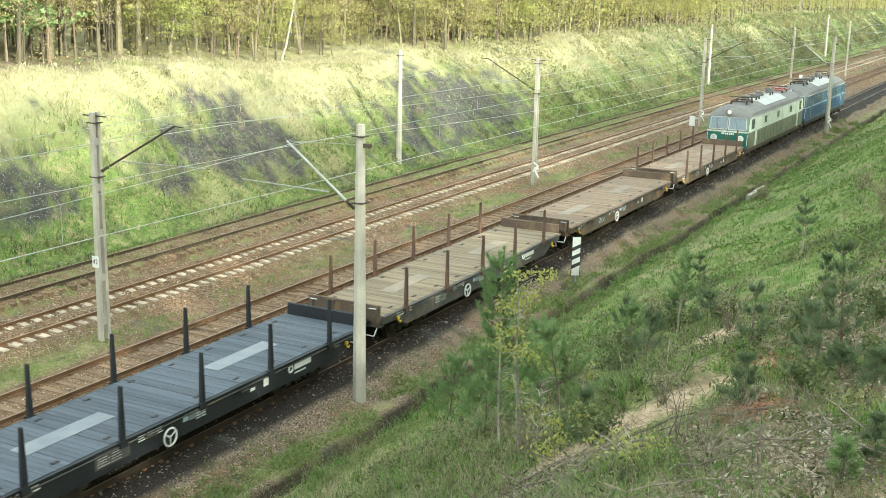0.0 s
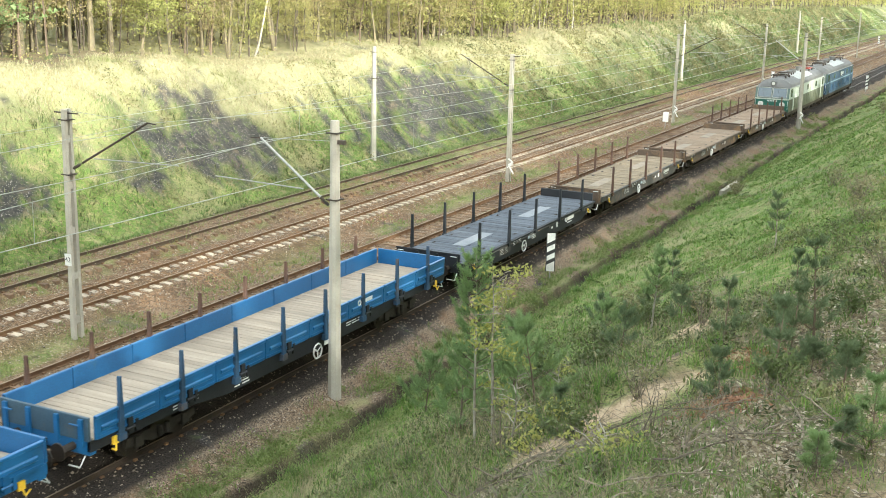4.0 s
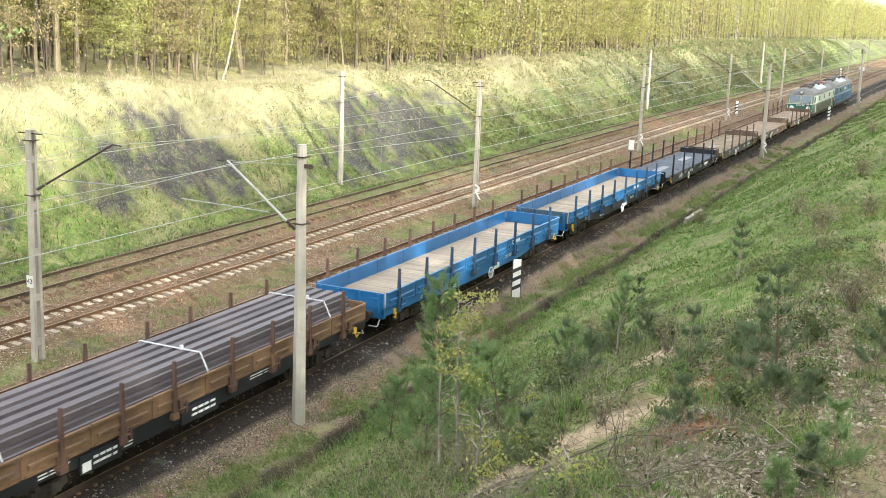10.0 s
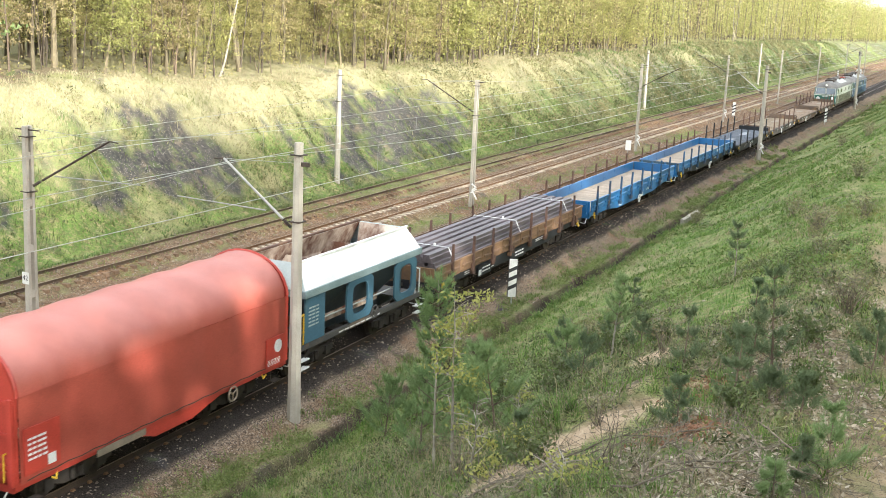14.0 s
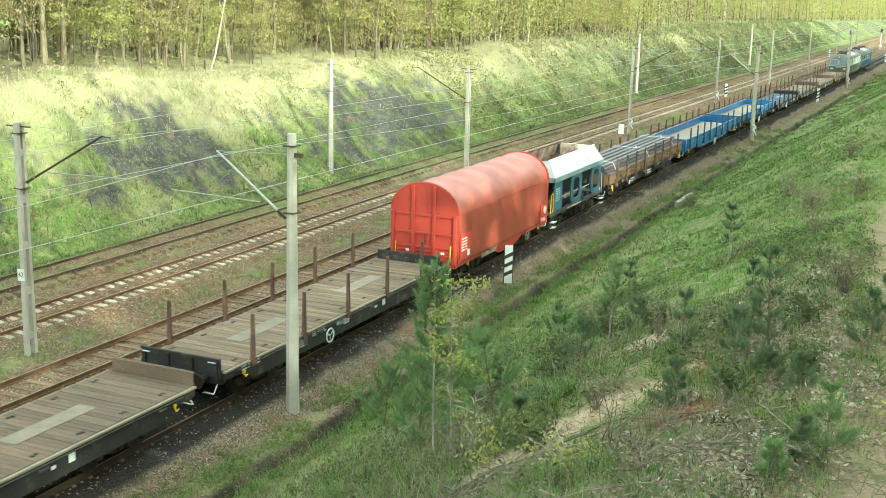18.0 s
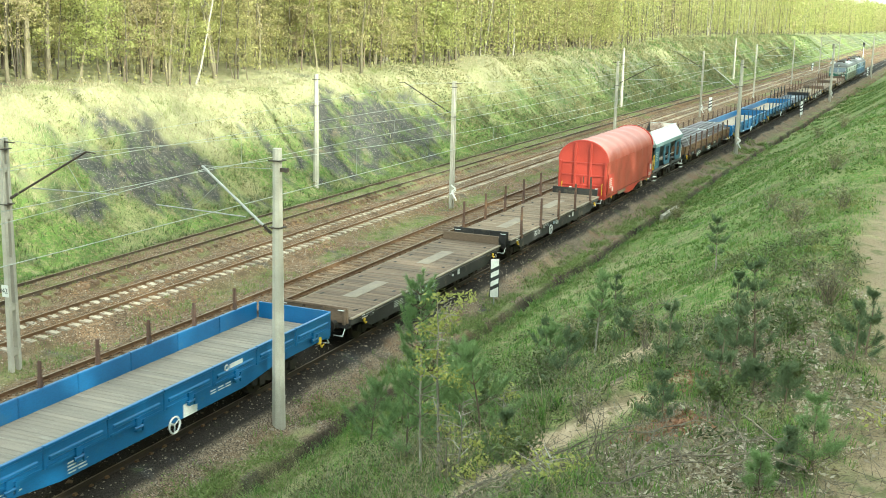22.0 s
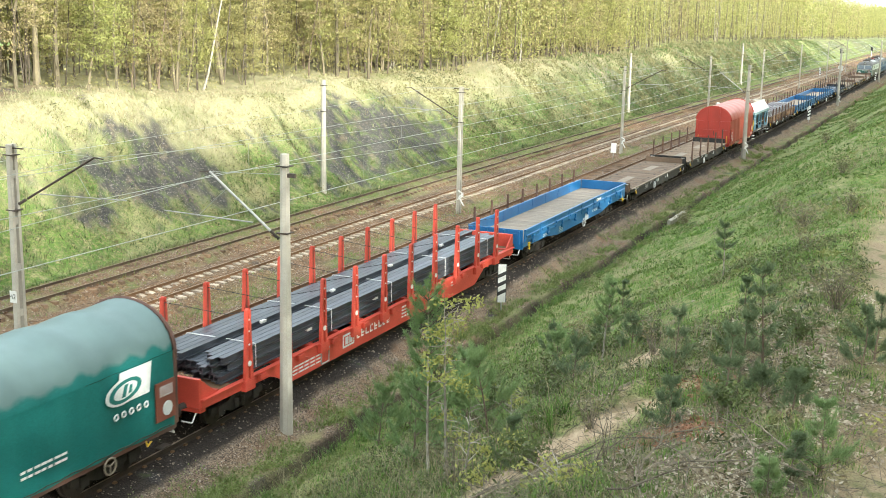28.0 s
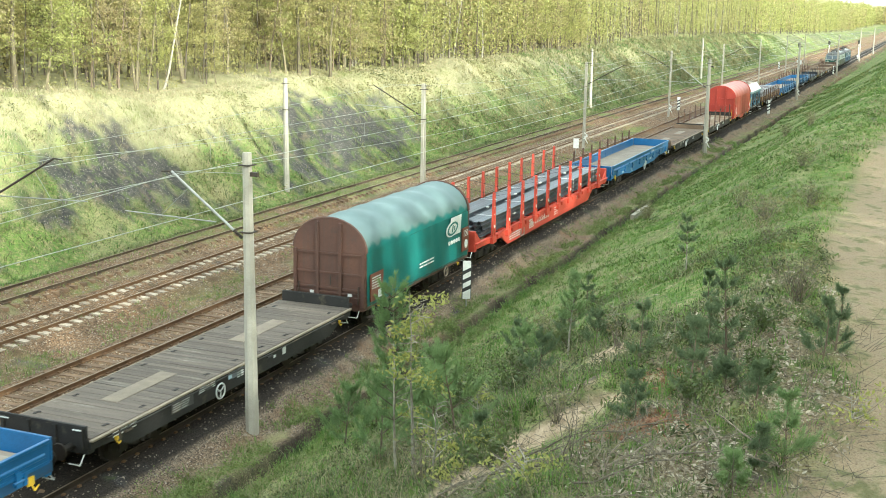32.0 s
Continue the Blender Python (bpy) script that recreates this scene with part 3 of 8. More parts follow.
def cantilever(p, z0, side, reach, foot, head, arm_z, arm_a, arm_b, dark=False):
    """A raking boom from the pole to the carrying wire, and a steady arm for the contact wire. side: +1 reaches to +y."""
    tube = M["iron"] if dark else M["galv"]
    f, e = Vector((0, side * 0.22, foot - z0)), Vector((0, side * reach, head - z0))
    boom = part("boom", Build().rod(f + (e - f) * 0.12, e, 0.04, 0.035, 8), tube, p)
    insulator(p, f, e - f, 6)
    part("boom_hook", Build().rod(e, e + Vector((0, side * 0.35, -0.03)), 0.025, 0.02, 6), M["iron"], p)
    a, b = Vector((0, side * arm_a, arm_z - z0)), Vector((0, side * arm_b, arm_z - z0 + 0.08))
    part("steady_arm", Build().rod(a, b, 0.022, 0.018, 6), M["galv"], p)
    part("drop_wire", Build().rod(a + (b - a) * 0.6, f + (e - f) * 0.75, 0.008, 0.008, 4), M["wire"], p)
    part("top_stay", Build().rod((0, 0, foot - z0 + 1.9), e, 0.01, 0.01, 4), M["wire"], p)


def line_wires(c, xs, carry, contact, x_lo, x_hi, label):
    """A carrying wire that sags between supports, a contact wire below it, and droppers between them."""
    w = thing("overhead_wire", label, "wire", "overhead wires", at=pose(0, c, 0))
    pts = [x_lo] + list(xs) + [x_hi]
    sag = [(a + (e - a) * k / 12, carry - 3.6 * (k / 12) * (1 - k / 12)) for a, e in zip(pts, pts[1:]) for k in range(12)] + [(x_hi, carry)]
    sag = [(x, float(bend(x)), z) for x, z in sag]
    low = [(x, float(bend(x)), contact) for x in (x_lo, *LINE_X[1:9], x_hi)]
    b = Build().tube(sag, [0.011] * len(sag), 4)
    part("carrying_wire", b, M["wire"], w)
    part("contact_wire", Build().tube(low, [0.013] * len(low), 5), M["wire"], w)
    d = Build()
    for a, e in zip(pts, pts[1:]):
        for u in (0.12, 0.3, 0.5, 0.7, 0.88):
            x = a + (e - a) * u
            d.rod((x, float(bend(x)), contact), (x, float(bend(x)), carry - 3.6 * u * (1 - u)), 0.006, 0.006, 4, False)
    tagged(part("droppers", d, M["wire"], w), kind="stuff")
    return w


NEAR_POLES = (28.3, 105.8, 181.5, 258, 335, 412)
for k, x in enumerate(NEAR_POLES):
    p, z0 = concrete_pole(x, -2.25, 7.85, "tall pale concrete pole with a raking boom beside the train")
    cantilever(p, z0, 1, 2.6, 5.35, 7.15, 5.75, 1.1, 4.3)
    part("wire_bracket", Build().box(-0.06, 0.06, -0.35, -0.1, 7.18 - z0, 7.3 - z0), M["iron"], p)
MID_POLES = (28.4, 65.5, 102.5, 139.5, 177, 217, 258, 296)
for k, x in enumerate(MID_POLES):
    p, z0 = concrete_pole(x, 8.15, 7.45, "weathered two-legged concrete pole standing between the tracks", False)
    cantilever(p, z0, -1 if k % 2 == 0 else 1, 3.4, 5.5, 7.24, 5.9, 1.1, 4.6, True)
    part("top_cross_arm", Build().box(-0.03, 0.03, -0.5, 0.5, 7.3 - z0, 7.34 - z0), M["iron"], p)
    if k == 0:
        part("number_plate", Build().box(-0.27, -0.25, -0.14, 0.14, 2.2 - z0, 2.6 - z0), M["white"], p, "white enamel plate with black digits")
        txt = bpy.data.curves.new("pole_digits", "FONT")
        txt.body, txt.size, txt.extrude, txt.align_x = "42", 0.24, 0.002, "CENTER"
        txt.materials.append(M["black"])
        d = new("pole_digits", txt)
        d.parent = p
        d.matrix_basis = pose(-0.275, 0.0, 2.33 - z0, 90, 0, -90)
FAR_POLES = (66.3, 141, 216)
for x in FAR_POLES:
    concrete_pole(x, 18.3, 7.4, "slim pale concrete pole at the foot of the grassy slope")
line_wires(0.1, NEAR_POLES, 7.1, 5.75, -49, 489, "overhead wires above the train")
line_wires(TRACKS[1] - 0.3, MID_POLES[::2], 7.2, 5.85, -60, 480, "overhead wires above the rusty track")
line_wires(TRACKS[2], MID_POLES[1::2], 7.2, 5.85, -60, 480, "overhead wires above the concrete track")


# ---- lineside signs ----
def striped_board(x, y, z_lo, z_hi, width, label):
    s = thing("striped_board", label, "sign", "lineside boards", at=pose(x, y, gz(x, y) - 0.1, 0, 0, -62))
    g = gz(x, y) - 0.1
    part("post", Build().rod((0, 0.05, 0), (0, 0.05, z_hi - g - 0.2), 0.03), M["galv"], s)
    part("board", Build().box(-width / 2, width / 2, -0.02, 0.02, z_lo - g, z_hi - g), M["black"], s, bevel=0.005)
    h = z_hi - z_lo
    for a, b in ((0.0, 0.22), (0.32, 0.45), (0.55, 0.68), (0.78, 1.0)):
        sk = 0.05 * h
        lo, hi = z_lo - g + a * h, z_lo - g + b * h
        l0, l1 = (lo if a == 0 else lo - sk), (lo if a == 0 else lo + sk)
        h0, h1 = (hi if b == 1 else hi - sk), (hi if b == 1 else hi + sk)
        part("white_stripe", Build().prism([(-width / 2 + 0.03, l0), (width / 2 - 0.03, l1), (width / 2 - 0.03, h1), (-width / 2 + 0.03, h0)], "y", -0.026, -0.021), M["white"], s)
    return s


striped_board(149.2, -2.9, -0.25, 1.42, 0.40, "white board with slanting black stripes on a post")
striped_board(258.0, -3.2, -0.25, 1.42, 0.40, "white board with slanting black stripes on a post")
striped_board(147.5, 8.0, -0.2, 1.45, 0.45, "white board with slanting black stripes on a post")
striped_board(268.0, 9.0, -0.2, 1.45, 0.45, "white board with slanting black stripes on a post")
striped_board(45.1, -2.65, -0.25, 1.42, 0.40, "white board with slanting black stripes on a post")


def white_plate(x, y, z0, z1, w):
    s = thing("white_plate_sign", "small plain white plate on a short post", "sign", "lineside plates", at=pose(x, y, gz(x, y) - 0.1, 0, 0, -68))
    g = gz(x, y) - 0.1
    part("post", Build().rod((0, 0.04, 0), (0, 0.04, z1 - g - 0.1), 0.03), M["galv"], s)
    part("plate", Build().box(-w / 2, w / 2, -0.015, 0.015, z0 - g, z1 - g), M["white"], s, bevel=0.006)


white_plate(97.5, 7.3, 0.2, 1.05, 0.48)
white_plate(290, 6.5, 0.2, 1.2, 0.7)


def colour_signal(x, y, h):
    s = thing("light_signal", "white signal mast with a black lamp head", "signal", "lineside signals", at=pose(x, y, gz(x, y) - 0.1, 0, 0, 0))
    part("mast", Build().rod((0, 0, 0), (0, 0, h), 0.11, 0.09, 10), M["white"], s)
    hd = part("lamp_head", Build().box(-0.12, 0.12, -0.28, 0.28, h, h + 1.1), M["black"], s, bevel=0.03)
    for z in (0.25, 0.55, 0.85):
        part("lamp_hood", Build().rod((-0.12, 0, h + z), (-0.32, 0, h + z), 0.12, 0.12, 10), M["black"], hd)
    part("base_plate", Build().box(-0.03, 0.03, -0.35, 0.35, 0.5, 1.1), M["white"], s)


colour_signal(300, 7.9, 4.2)
colour_signal(330, 3.0, 4.2)
colour_signal(350, -3.6, 4.2)


def zigzag_tag(x, y, z):
    """A bent white sheet-metal marker on a pole."""
    t = thing("pole_marker", "white bent metal marker fixed to a pole", "marker", "pole markers", at=pose(x - 0.3, y - 0.25, z, 0, 0, -65))
    k = Build()
    pts = [(-0.16, 0.62), (0.14, 0.40), (-0.12, 0.22), (0.2, -0.35)]
    for (a, b), (c, d) in zip(pts, pts[1:]):
        k.beam((a, 0, b), (c, 0, d), 0.03, 0.09)
    k.beam((-0.2, 0, 0.05), (0.16, 0, 0.30), 0.03, 0.07)
    part("marker_strip", k, M["white"], t)


for x, y in ((65.5, 8.15), (102.5, 8.15), (105.8, -2.25), (181.5, -2.25), (139.5, 8.15)):
    y += float(bend(x))
    zigzag_tag(x, y, gz(x, y) + 0.9)


# ---- the train ----
def paint(name, c, c2=None, dirt=(0.10, 0.085, 0.07), amount=0.35, rough=0.5, streak=None, scale=1.2, spread=0.04, bump=0.06):
    return mat(name, c, c2 or tuple(v * 0.8 for v in c), scale, rough, 0.0, bump, 30, (1, 1, 1), spread, dirt, amount, 1.1, 0.4, streak)


M.update({
    "gear": mat("greasy_black_running_gear", (0.026, 0.024, 0.022), (0.05, 0.042, 0.036), 5, 0.7, 0.2, 0.2),
    "sill_worn": paint("worn_black_frame_paint", (0.022, 0.021, 0.02), (0.035, 0.032, 0.03), (0.13, 0.105, 0.075), 0.35, 0.75),
    "blue": paint("blue_wagon_paint", (0.022, 0.138, 0.335), (0.018, 0.115, 0.285), (0.05, 0.13, 0.22), 0.3, 0.34),
    "blue_grime": paint("grimy_blue_grey_paint", (0.055, 0.10, 0.145), (0.045, 0.08, 0.11), amount=0.4),
    "deck_dark": mat("dark_brown_deck_boards", (0.19, 0.13, 0.088), (0.12, 0.088, 0.064), 1.5, 0.9, 0, 0.3, 30, (3, 0.3, 1), 0.2, (0.24, 0.195, 0.14), 0.4),
    "deck_worn": mat("bleached_brown_deck_boards", (0.25, 0.178, 0.118), (0.155, 0.11, 0.075), 1.2, 0.9, 0, 0.3, 30, (3, 0.3, 1), 0.2, (0.38, 0.33, 0.255), 0.38),
    "blue_dull": paint("dull_blue_paint", (0.035, 0.11, 0.24), (0.03, 0.08, 0.17), amount=0.5),
    "sill_black": paint("black_frame_paint", (0.011, 0.013, 0.017), (0.017, 0.019, 0.024), (0.05, 0.042, 0.035), 0.2, 0.6),
    "sill_grey": paint("dark_grey_frame_paint", (0.06, 0.06, 0.06), (0.085, 0.08, 0.075), (0.17, 0.12, 0.08), 0.5, 0.7),
    "sill_brown": paint("rusty_brown_frame_paint", (0.14, 0.10, 0.07), (0.10, 0.075, 0.06), (0.24, 0.15, 0.08), 0.5, 0.8),
    "rust_orange": paint("rusty_ochre_paint", (0.215, 0.125, 0.065), (0.15, 0.09, 0.05), (0.10, 0.065, 0.05), 0.55, 0.8, (0.13, 0.08, 0.05)),
    "stake_blue": paint("dull_blue_steel", (0.022, 0.075, 0.16), (0.03, 0.06, 0.10), (0.10, 0.07, 0.05), 0.5, 0.7),
    "stake_rust": paint("rusty_steel", (0.13, 0.07, 0.05), (0.09, 0.055, 0.045), (0.2, 0.11, 0.06), 0.5, 0.8),
    "deck_black": mat("dark_blue_grey_deck_boards", (0.07, 0.083, 0.105), (0.095, 0.11, 0.135), 2.5, 0.75, 0, 0.25, 30, (3, 0.3, 1), 0.22, (0.20, 0.22, 0.25), 0.3),
    "deck_yellow": mat("ochre_brown_deck_boards", (0.27, 0.21, 0.13), (0.20, 0.16, 0.115), 2.0, 0.9, 0, 0.3, 30, (3, 0.3, 1), 0.22, (0.13, 0.105, 0.085), 0.4),
    "deck_brown": mat("weathered_brown_deck_boards", (0.285, 0.205, 0.14), (0.20, 0.145, 0.10), 1.5, 0.9, 0, 0.3, 30, (3, 0.3, 1), 0.18, (0.34, 0.28, 0.21), 0.45),
    "deck_grey": mat("dark_grey_deck_boards", (0.155, 0.145, 0.125), (0.115, 0.105, 0.095), 1.5, 0.9, 0, 0.3, 30, (3, 0.3, 1), 0.2, (0.25, 0.23, 0.19), 0.4),
    "deck_pale": mat("pale_grey_floor_boards", (0.42, 0.35, 0.27), (0.31, 0.255, 0.195), 1.2, 0.9, 0, 0.3, 30, (3, 0.3, 1), 0.09, (0.24, 0.2, 0.16), 0.35),
    "deck_mid": mat("grey_worn_floor_boards", (0.30, 0.255, 0.205), (0.22, 0.19, 0.155), 0.7, 0.9, 0, 0.3, 30, (3, 0.3, 1), 0.07, (0.42, 0.39, 0.33), 0.35),
    "deck_mid_dark": mat("brown_grey_deck_boards", (0.165, 0.135, 0.11), (0.12, 0.10, 0.083), 1.5, 0.9, 0, 0.3, 30, (3, 0.3, 1), 0.2, (0.29, 0.26, 0.215), 0.4),
    "plate_dark": mat("worn_steel_plate", (0.20, 0.22, 0.25), (0.26, 0.28, 0.30), 2, 0.55, 0.2, 0.05),
    "plate_pale": mat("pale_worn_steel_plate", (0.31, 0.255, 0.19), (0.23, 0.19, 0.145), 2, 0.75, 0.1, 0.08),
    "letters": mat("white_lettering", (0.72, 0.73, 0.72), (0.62, 0.63, 0.62), 8, 0.6, 0, 0.0, spread=0.05),
    "red": paint("red_wagon_paint", (0.46, 0.055, 0.038), (0.38, 0.045, 0.03), (0.22, 0.04, 0.03), 0.22, 0.45),
    "red_frame": paint("bright_red_frame_paint", (0.62, 0.085, 0.055), (0.53, 0.07, 0.045), (0.28, 0.07, 0.045), 0.25, 0.45),
    "brown_end": paint("brown_end_wall_paint", (0.135, 0.065, 0.045), (0.10, 0.05, 0.04), (0.06, 0.045, 0.04), 0.4, 0.65, (0.08, 0.05, 0.04)),
    "brown_red": paint("red_brown_plate_paint", (0.23, 0.075, 0.05), None, (0.12, 0.05, 0.04), 0.3),
    "beam": mat("dark_rolled_steel", (0.105, 0.09, 0.10), (0.175, 0.15, 0.16), 0.8, 0.5, 0.5, 0.05, 20, (0.2, 3, 3), 0.15, (0.18, 0.15, 0.15), 0.25),
    "beam_blue": mat("blue_black_rolled_steel", (0.09, 0.105, 0.125), (0.16, 0.18, 0.21), 0.6, 0.42, 0.5, 0.05, 20, (0.15, 3, 3), 0.25, (0.12, 0.13, 0.15), 0.3),
    "strap": mat("white_strapping", (0.75, 0.76, 0.76), (0.62, 0.63, 0.64), 9, 0.5, 0, 0.0),
    "hopper_white": paint("chalky_white_hopper_paint", (0.80, 0.81, 0.78), (0.72, 0.73, 0.70), (0.48, 0.50, 0.48), 0.22, 0.6),
    "hopper_teal": paint("pale_teal_hopper_paint", (0.27, 0.36, 0.37), (0.21, 0.29, 0.30), (0.18, 0.26, 0.28), 0.4, 0.6),
    "hopper_blue": paint("faded_blue_hopper_paint", (0.06, 0.155, 0.22), (0.048, 0.12, 0.175), (0.16, 0.22, 0.24), 0.35, 0.6),
    "hopper_pale": paint("chalky_pale_teal_paint", (0.48, 0.55, 0.54), (0.38, 0.46, 0.46), (0.22, 0.30, 0.31), 0.35, 0.6),
    # blue-grey paint with the shade below the hopper rim in its colour
    "hopper_dark": paint("sooty_blue_grey_paint", (0.025, 0.045, 0.06), (0.035, 0.055, 0.07), amount=0.4),
    "hopper_rust": mat("rusty_dusty_hopper_lining", (0.19, 0.09, 0.055), (0.13, 0.065, 0.045), 1.0, 0.9, 0, 0.3, 25, (1, 1, 0.5), 0.02, (0.58, 0.50, 0.41), 0.75, 0.9),
    "loco_green": paint("dark_green_loco_paint", (0.02, 0.13, 0.09), (0.017, 0.10, 0.075), (0.07, 0.10, 0.08), 0.35),
    "loco_side": paint("dirty_green_side_panels", (0.17, 0.18, 0.12), (0.11, 0.125, 0.085), (0.16, 0.15, 0.11), 0.4, 0.6, (0.06, 0.07, 0.055)),
    "loco_cream": paint("pale_green_cream_paint", (0.60, 0.65, 0.57), (0.50, 0.55, 0.48), (0.22, 0.24, 0.18), 0.35, 0.55, (0.25, 0.28, 0.21)),
    "loco_blue": paint("dirty_blue_loco_paint", (0.05, 0.115, 0.21), (0.045, 0.09, 0.16), (0.20, 0.24, 0.28), 0.5, 0.5, (0.07, 0.09, 0.12)),
    "loco_band": paint("pale_blue_band_paint", (0.42, 0.56, 0.68), None, (0.24, 0.3, 0.36), 0.3),
    "loco_slate": paint("slate_green_cab_paint", (0.13, 0.19, 0.16), (0.10, 0.15, 0.13), (0.24, 0.27, 0.23), 0.3),
    "loco_roof": paint("dusty_grey_roof_paint", (0.13, 0.13, 0.125), (0.17, 0.165, 0.155), (0.07, 0.065, 0.06), 0.35, 0.7),
    "loco_roof_pale": paint("pale_worn_roof_paint", (0.42, 0.43, 0.41), (0.34, 0.35, 0.33), (0.18, 0.18, 0.17), 0.3, 0.6),
    "panto_red": paint("red_pantograph_paint", (0.35, 0.07, 0.05), None, (0.14, 0.06, 0.05), 0.3),
    "wheel": mat("wheel_steel", (0.055, 0.045, 0.038), (0.04, 0.033, 0.028), 4, 0.6, 0.5, 0.1),
    "lamp_glass": mat("lamp_glass", (0.75, 0.76, 0.72), (0.6, 0.6, 0.56), 8, 0.15, 0.0, 0.0, spec=0.6),
})
# base colour lightened to stand for sky reflected in the panes
glass = mat("cab_window_glass", (0.12, 0.155, 0.18), (0.085, 0.115, 0.135), 3, 0.06, 0.0, 0.0, spec=0.9)
TRAIN = []


def wagon(name, label, category, u, group="goods train"):
    w = thing(name, label, category, group, at=pose(u, 0, 0))
    TRAIN.append((w, u))
    return w


WHEELSETS = []


def bogie(w, x, material=None):
    b = part("bogie", Build().box(-0.16, 0.16, -0.95, 0.95, 0.42, 0.72), M["gear"], w, "dark greasy two-axle bogie", at=pose(x, 0, 0))
    for s in (-1, 1):
        f = Build().prism([(-1.35, 0.42), (-1.3, 0.62), (-0.45, 0.62), (-0.25, 0.80), (0.25, 0.80), (0.45, 0.62), (1.3, 0.62), (1.35, 0.42), (1.1, 0.36), (0.75, 0.42), (0.35, 0.28), (-0.35, 0.28), (-0.75, 0.42), (-1.1, 0.36)],
                          "y", s * 1.0 - 0.06, s * 1.0 + 0.06)
        part("side_frame", f, M["gear"], b)
        for e in (-0.9, 0.9):
            part("axle_box", Build().box(e - 0.15, e + 0.15, s * 1.0 - 0.13, s * 1.0 + 0.13, 0.32, 0.60, 0.02), M["gear"], b)
        for e in (-0.14, 0.14):
            part("spring", Build().rod((e, s * 1.12, 0.34), (e, s * 1.12, 0.62), 0.07, 0.07, 8), M["gear"], b)
    for e in (-0.9, 0.9):
        k = Build().rod((0, -1.0, 0), (0, 1.0, 0), 0.08, 0.08, 8)
        for s in (-1, 1):
            k.rod((0, s * 0.70, 0), (0, s * 0.83, 0), 0.46, 0.46, 20)
            k.rod((0, s * 0.66, 0), (0, s * 0.70, 0), 0.49, 0.49, 20)
            for q in range(5):
                a = q * 2 * math.pi / 5
                k.rod((0.28 * math.cos(a), s * 0.82, 0.28 * math.sin(a)), (0.28 * math.cos(a), s * 0.85, 0.28 * math.sin(a)), 0.06, 0.05, 6)
        ws = part("wheelset", k, M["wheel"], b, at=pose(e, 0, 0.46))
        WHEELSETS.append(ws)
    return b


def running_gear(w, length, xs, material):
    """Bogies, buffers, couplings and the centre sill."""
    b0 = bogie(w, xs[0])
    for x in xs[1:]:
        made = {}
        for o in (b0, *b0.children_recursive):
            made[o] = o.copy()
            scene.collection.objects.link(made[o])
            made[o].parent = made.get(o.parent, w)
            if o in WHEELSETS:
                WHEELSETS.append(made[o])
        made[b0].matrix_basis = pose(x, 0, 0)
    for s, e in ((0, -1), (length, 1)):
        for y in (-0.875, 0.875):
            k = part("buffer", Build().rod((s, y, 1.03), (s + e * 0.38, y, 1.03), 0.10, 0.085, 10), M["gear"], w)
            part("buffer_head", Build().rod((s + e * 0.38, y, 1.03), (s + e * 0.46, y, 1.03), 0.10, 0.23, 12).rod((s + e * 0.46, y, 1.03), (s + e * 0.50, y, 1.03), 0.23, 0.22, 12), M["wheel"], k)
        part("coupling", Build().beam((s - e * 0.1, 0, 1.0), (s + e * 0.35, 0, 1.02), 0.09, 0.12).rod((s + e * 0.3, 0, 1.0), (s + e * 0.65, 0, 0.78), 0.035), M["gear"], w)
        part("air_hose", Build().rod((s + e * 0.02, -0.35, 0.95), (s + e * 0.28, -0.35, 0.55), 0.03).rod((s + e * 0.28, -0.35, 0.55), (s + e * 0.55, -0.28, 0.6), 0.03), M["black"], w)
        part("shunter_handle", Build().rod((s + e * 0.02, -1.25, 0.85), (s + e * 0.2, -1.25, 0.62), 0.018).rod((s + e * 0.2, -1.25, 0.62), (s + e * 0.2, -0.9, 0.62), 0.018), M["letters"], w)
    part("centre_sill", Build().box(0.1, length - 0.1, -0.28, 0.28, 0.72, 1.12), material, w)
    part("brake_gear", Build().box(length * 0.38, length * 0.46, -0.9, -0.5, 0.55, 0.9).rod((length * 0.5, -0.7, 0.75), (length * 0.6, -0.7, 0.75), 0.16, 0.16, 10).beam((length * 0.25, 0.4, 0.6), (length * 0.75, 0.4, 0.6), 0.06, 0.06), M["gear"], w)


def handwheel(w, x, y, z, r=0.23, material=None):
    k = Build().ring((x, y, z), (0, 1, 0), r, 0.026, 18, 5)
    for q in range(3):
        a = q * 2 * math.pi / 3 + 0.5
        k.rod((x, y, z), (x + r * math.cos(a), y, z + r * math.sin(a)), 0.018, 0.018, 5)
    k.rod((x, y, z), (x, y + 0.15, z), 0.03, 0.03, 6)
    return part("handwheel", k, material or M["letters"], w, "pale three-spoke brake handwheel")


def marking(w, x0, x1, z0, z1, y, rows=3, cols=1, material=None, rng=random.Random(4)):
    """A block of small lettering, as plain bars."""
    k = Build()
    h = (z1 - z0) / rows
    for r in range(rows):
        for c in range(cols):
            a = x0 + (x1 - x0) * c / cols
            e = x0 + (x1 - x0) * (c + rng.uniform(0.65, 0.92)) / cols
            k.box(a, e, y - 0.004, y + 0.004, z0 + r * h + 0.25 * h, z0 + r * h + 0.68 * h)
    return part("lettering", k, material or M["letters"], w, "small white lettering")


def swirl_mark(w, x, z, y, size):
    """A white wordmark: a round swirl and a bar."""
    k = Build().ring((x, y, z), (0, 1, 0), size * 0.30, size * 0.10, 14, 5)
    k.box(x + size * 0.6, x + size * 3.2, y - 0.004, y + 0.004, z - size * 0.25, z + size * 0.25)
    k.box(x + size * 0.6, x + size * 2.4, y - 0.004, y + 0.004, z - size * 0.62, z - size * 0.5)
    return part("wordmark", k, M["letters"], w, "white painted wordmark")


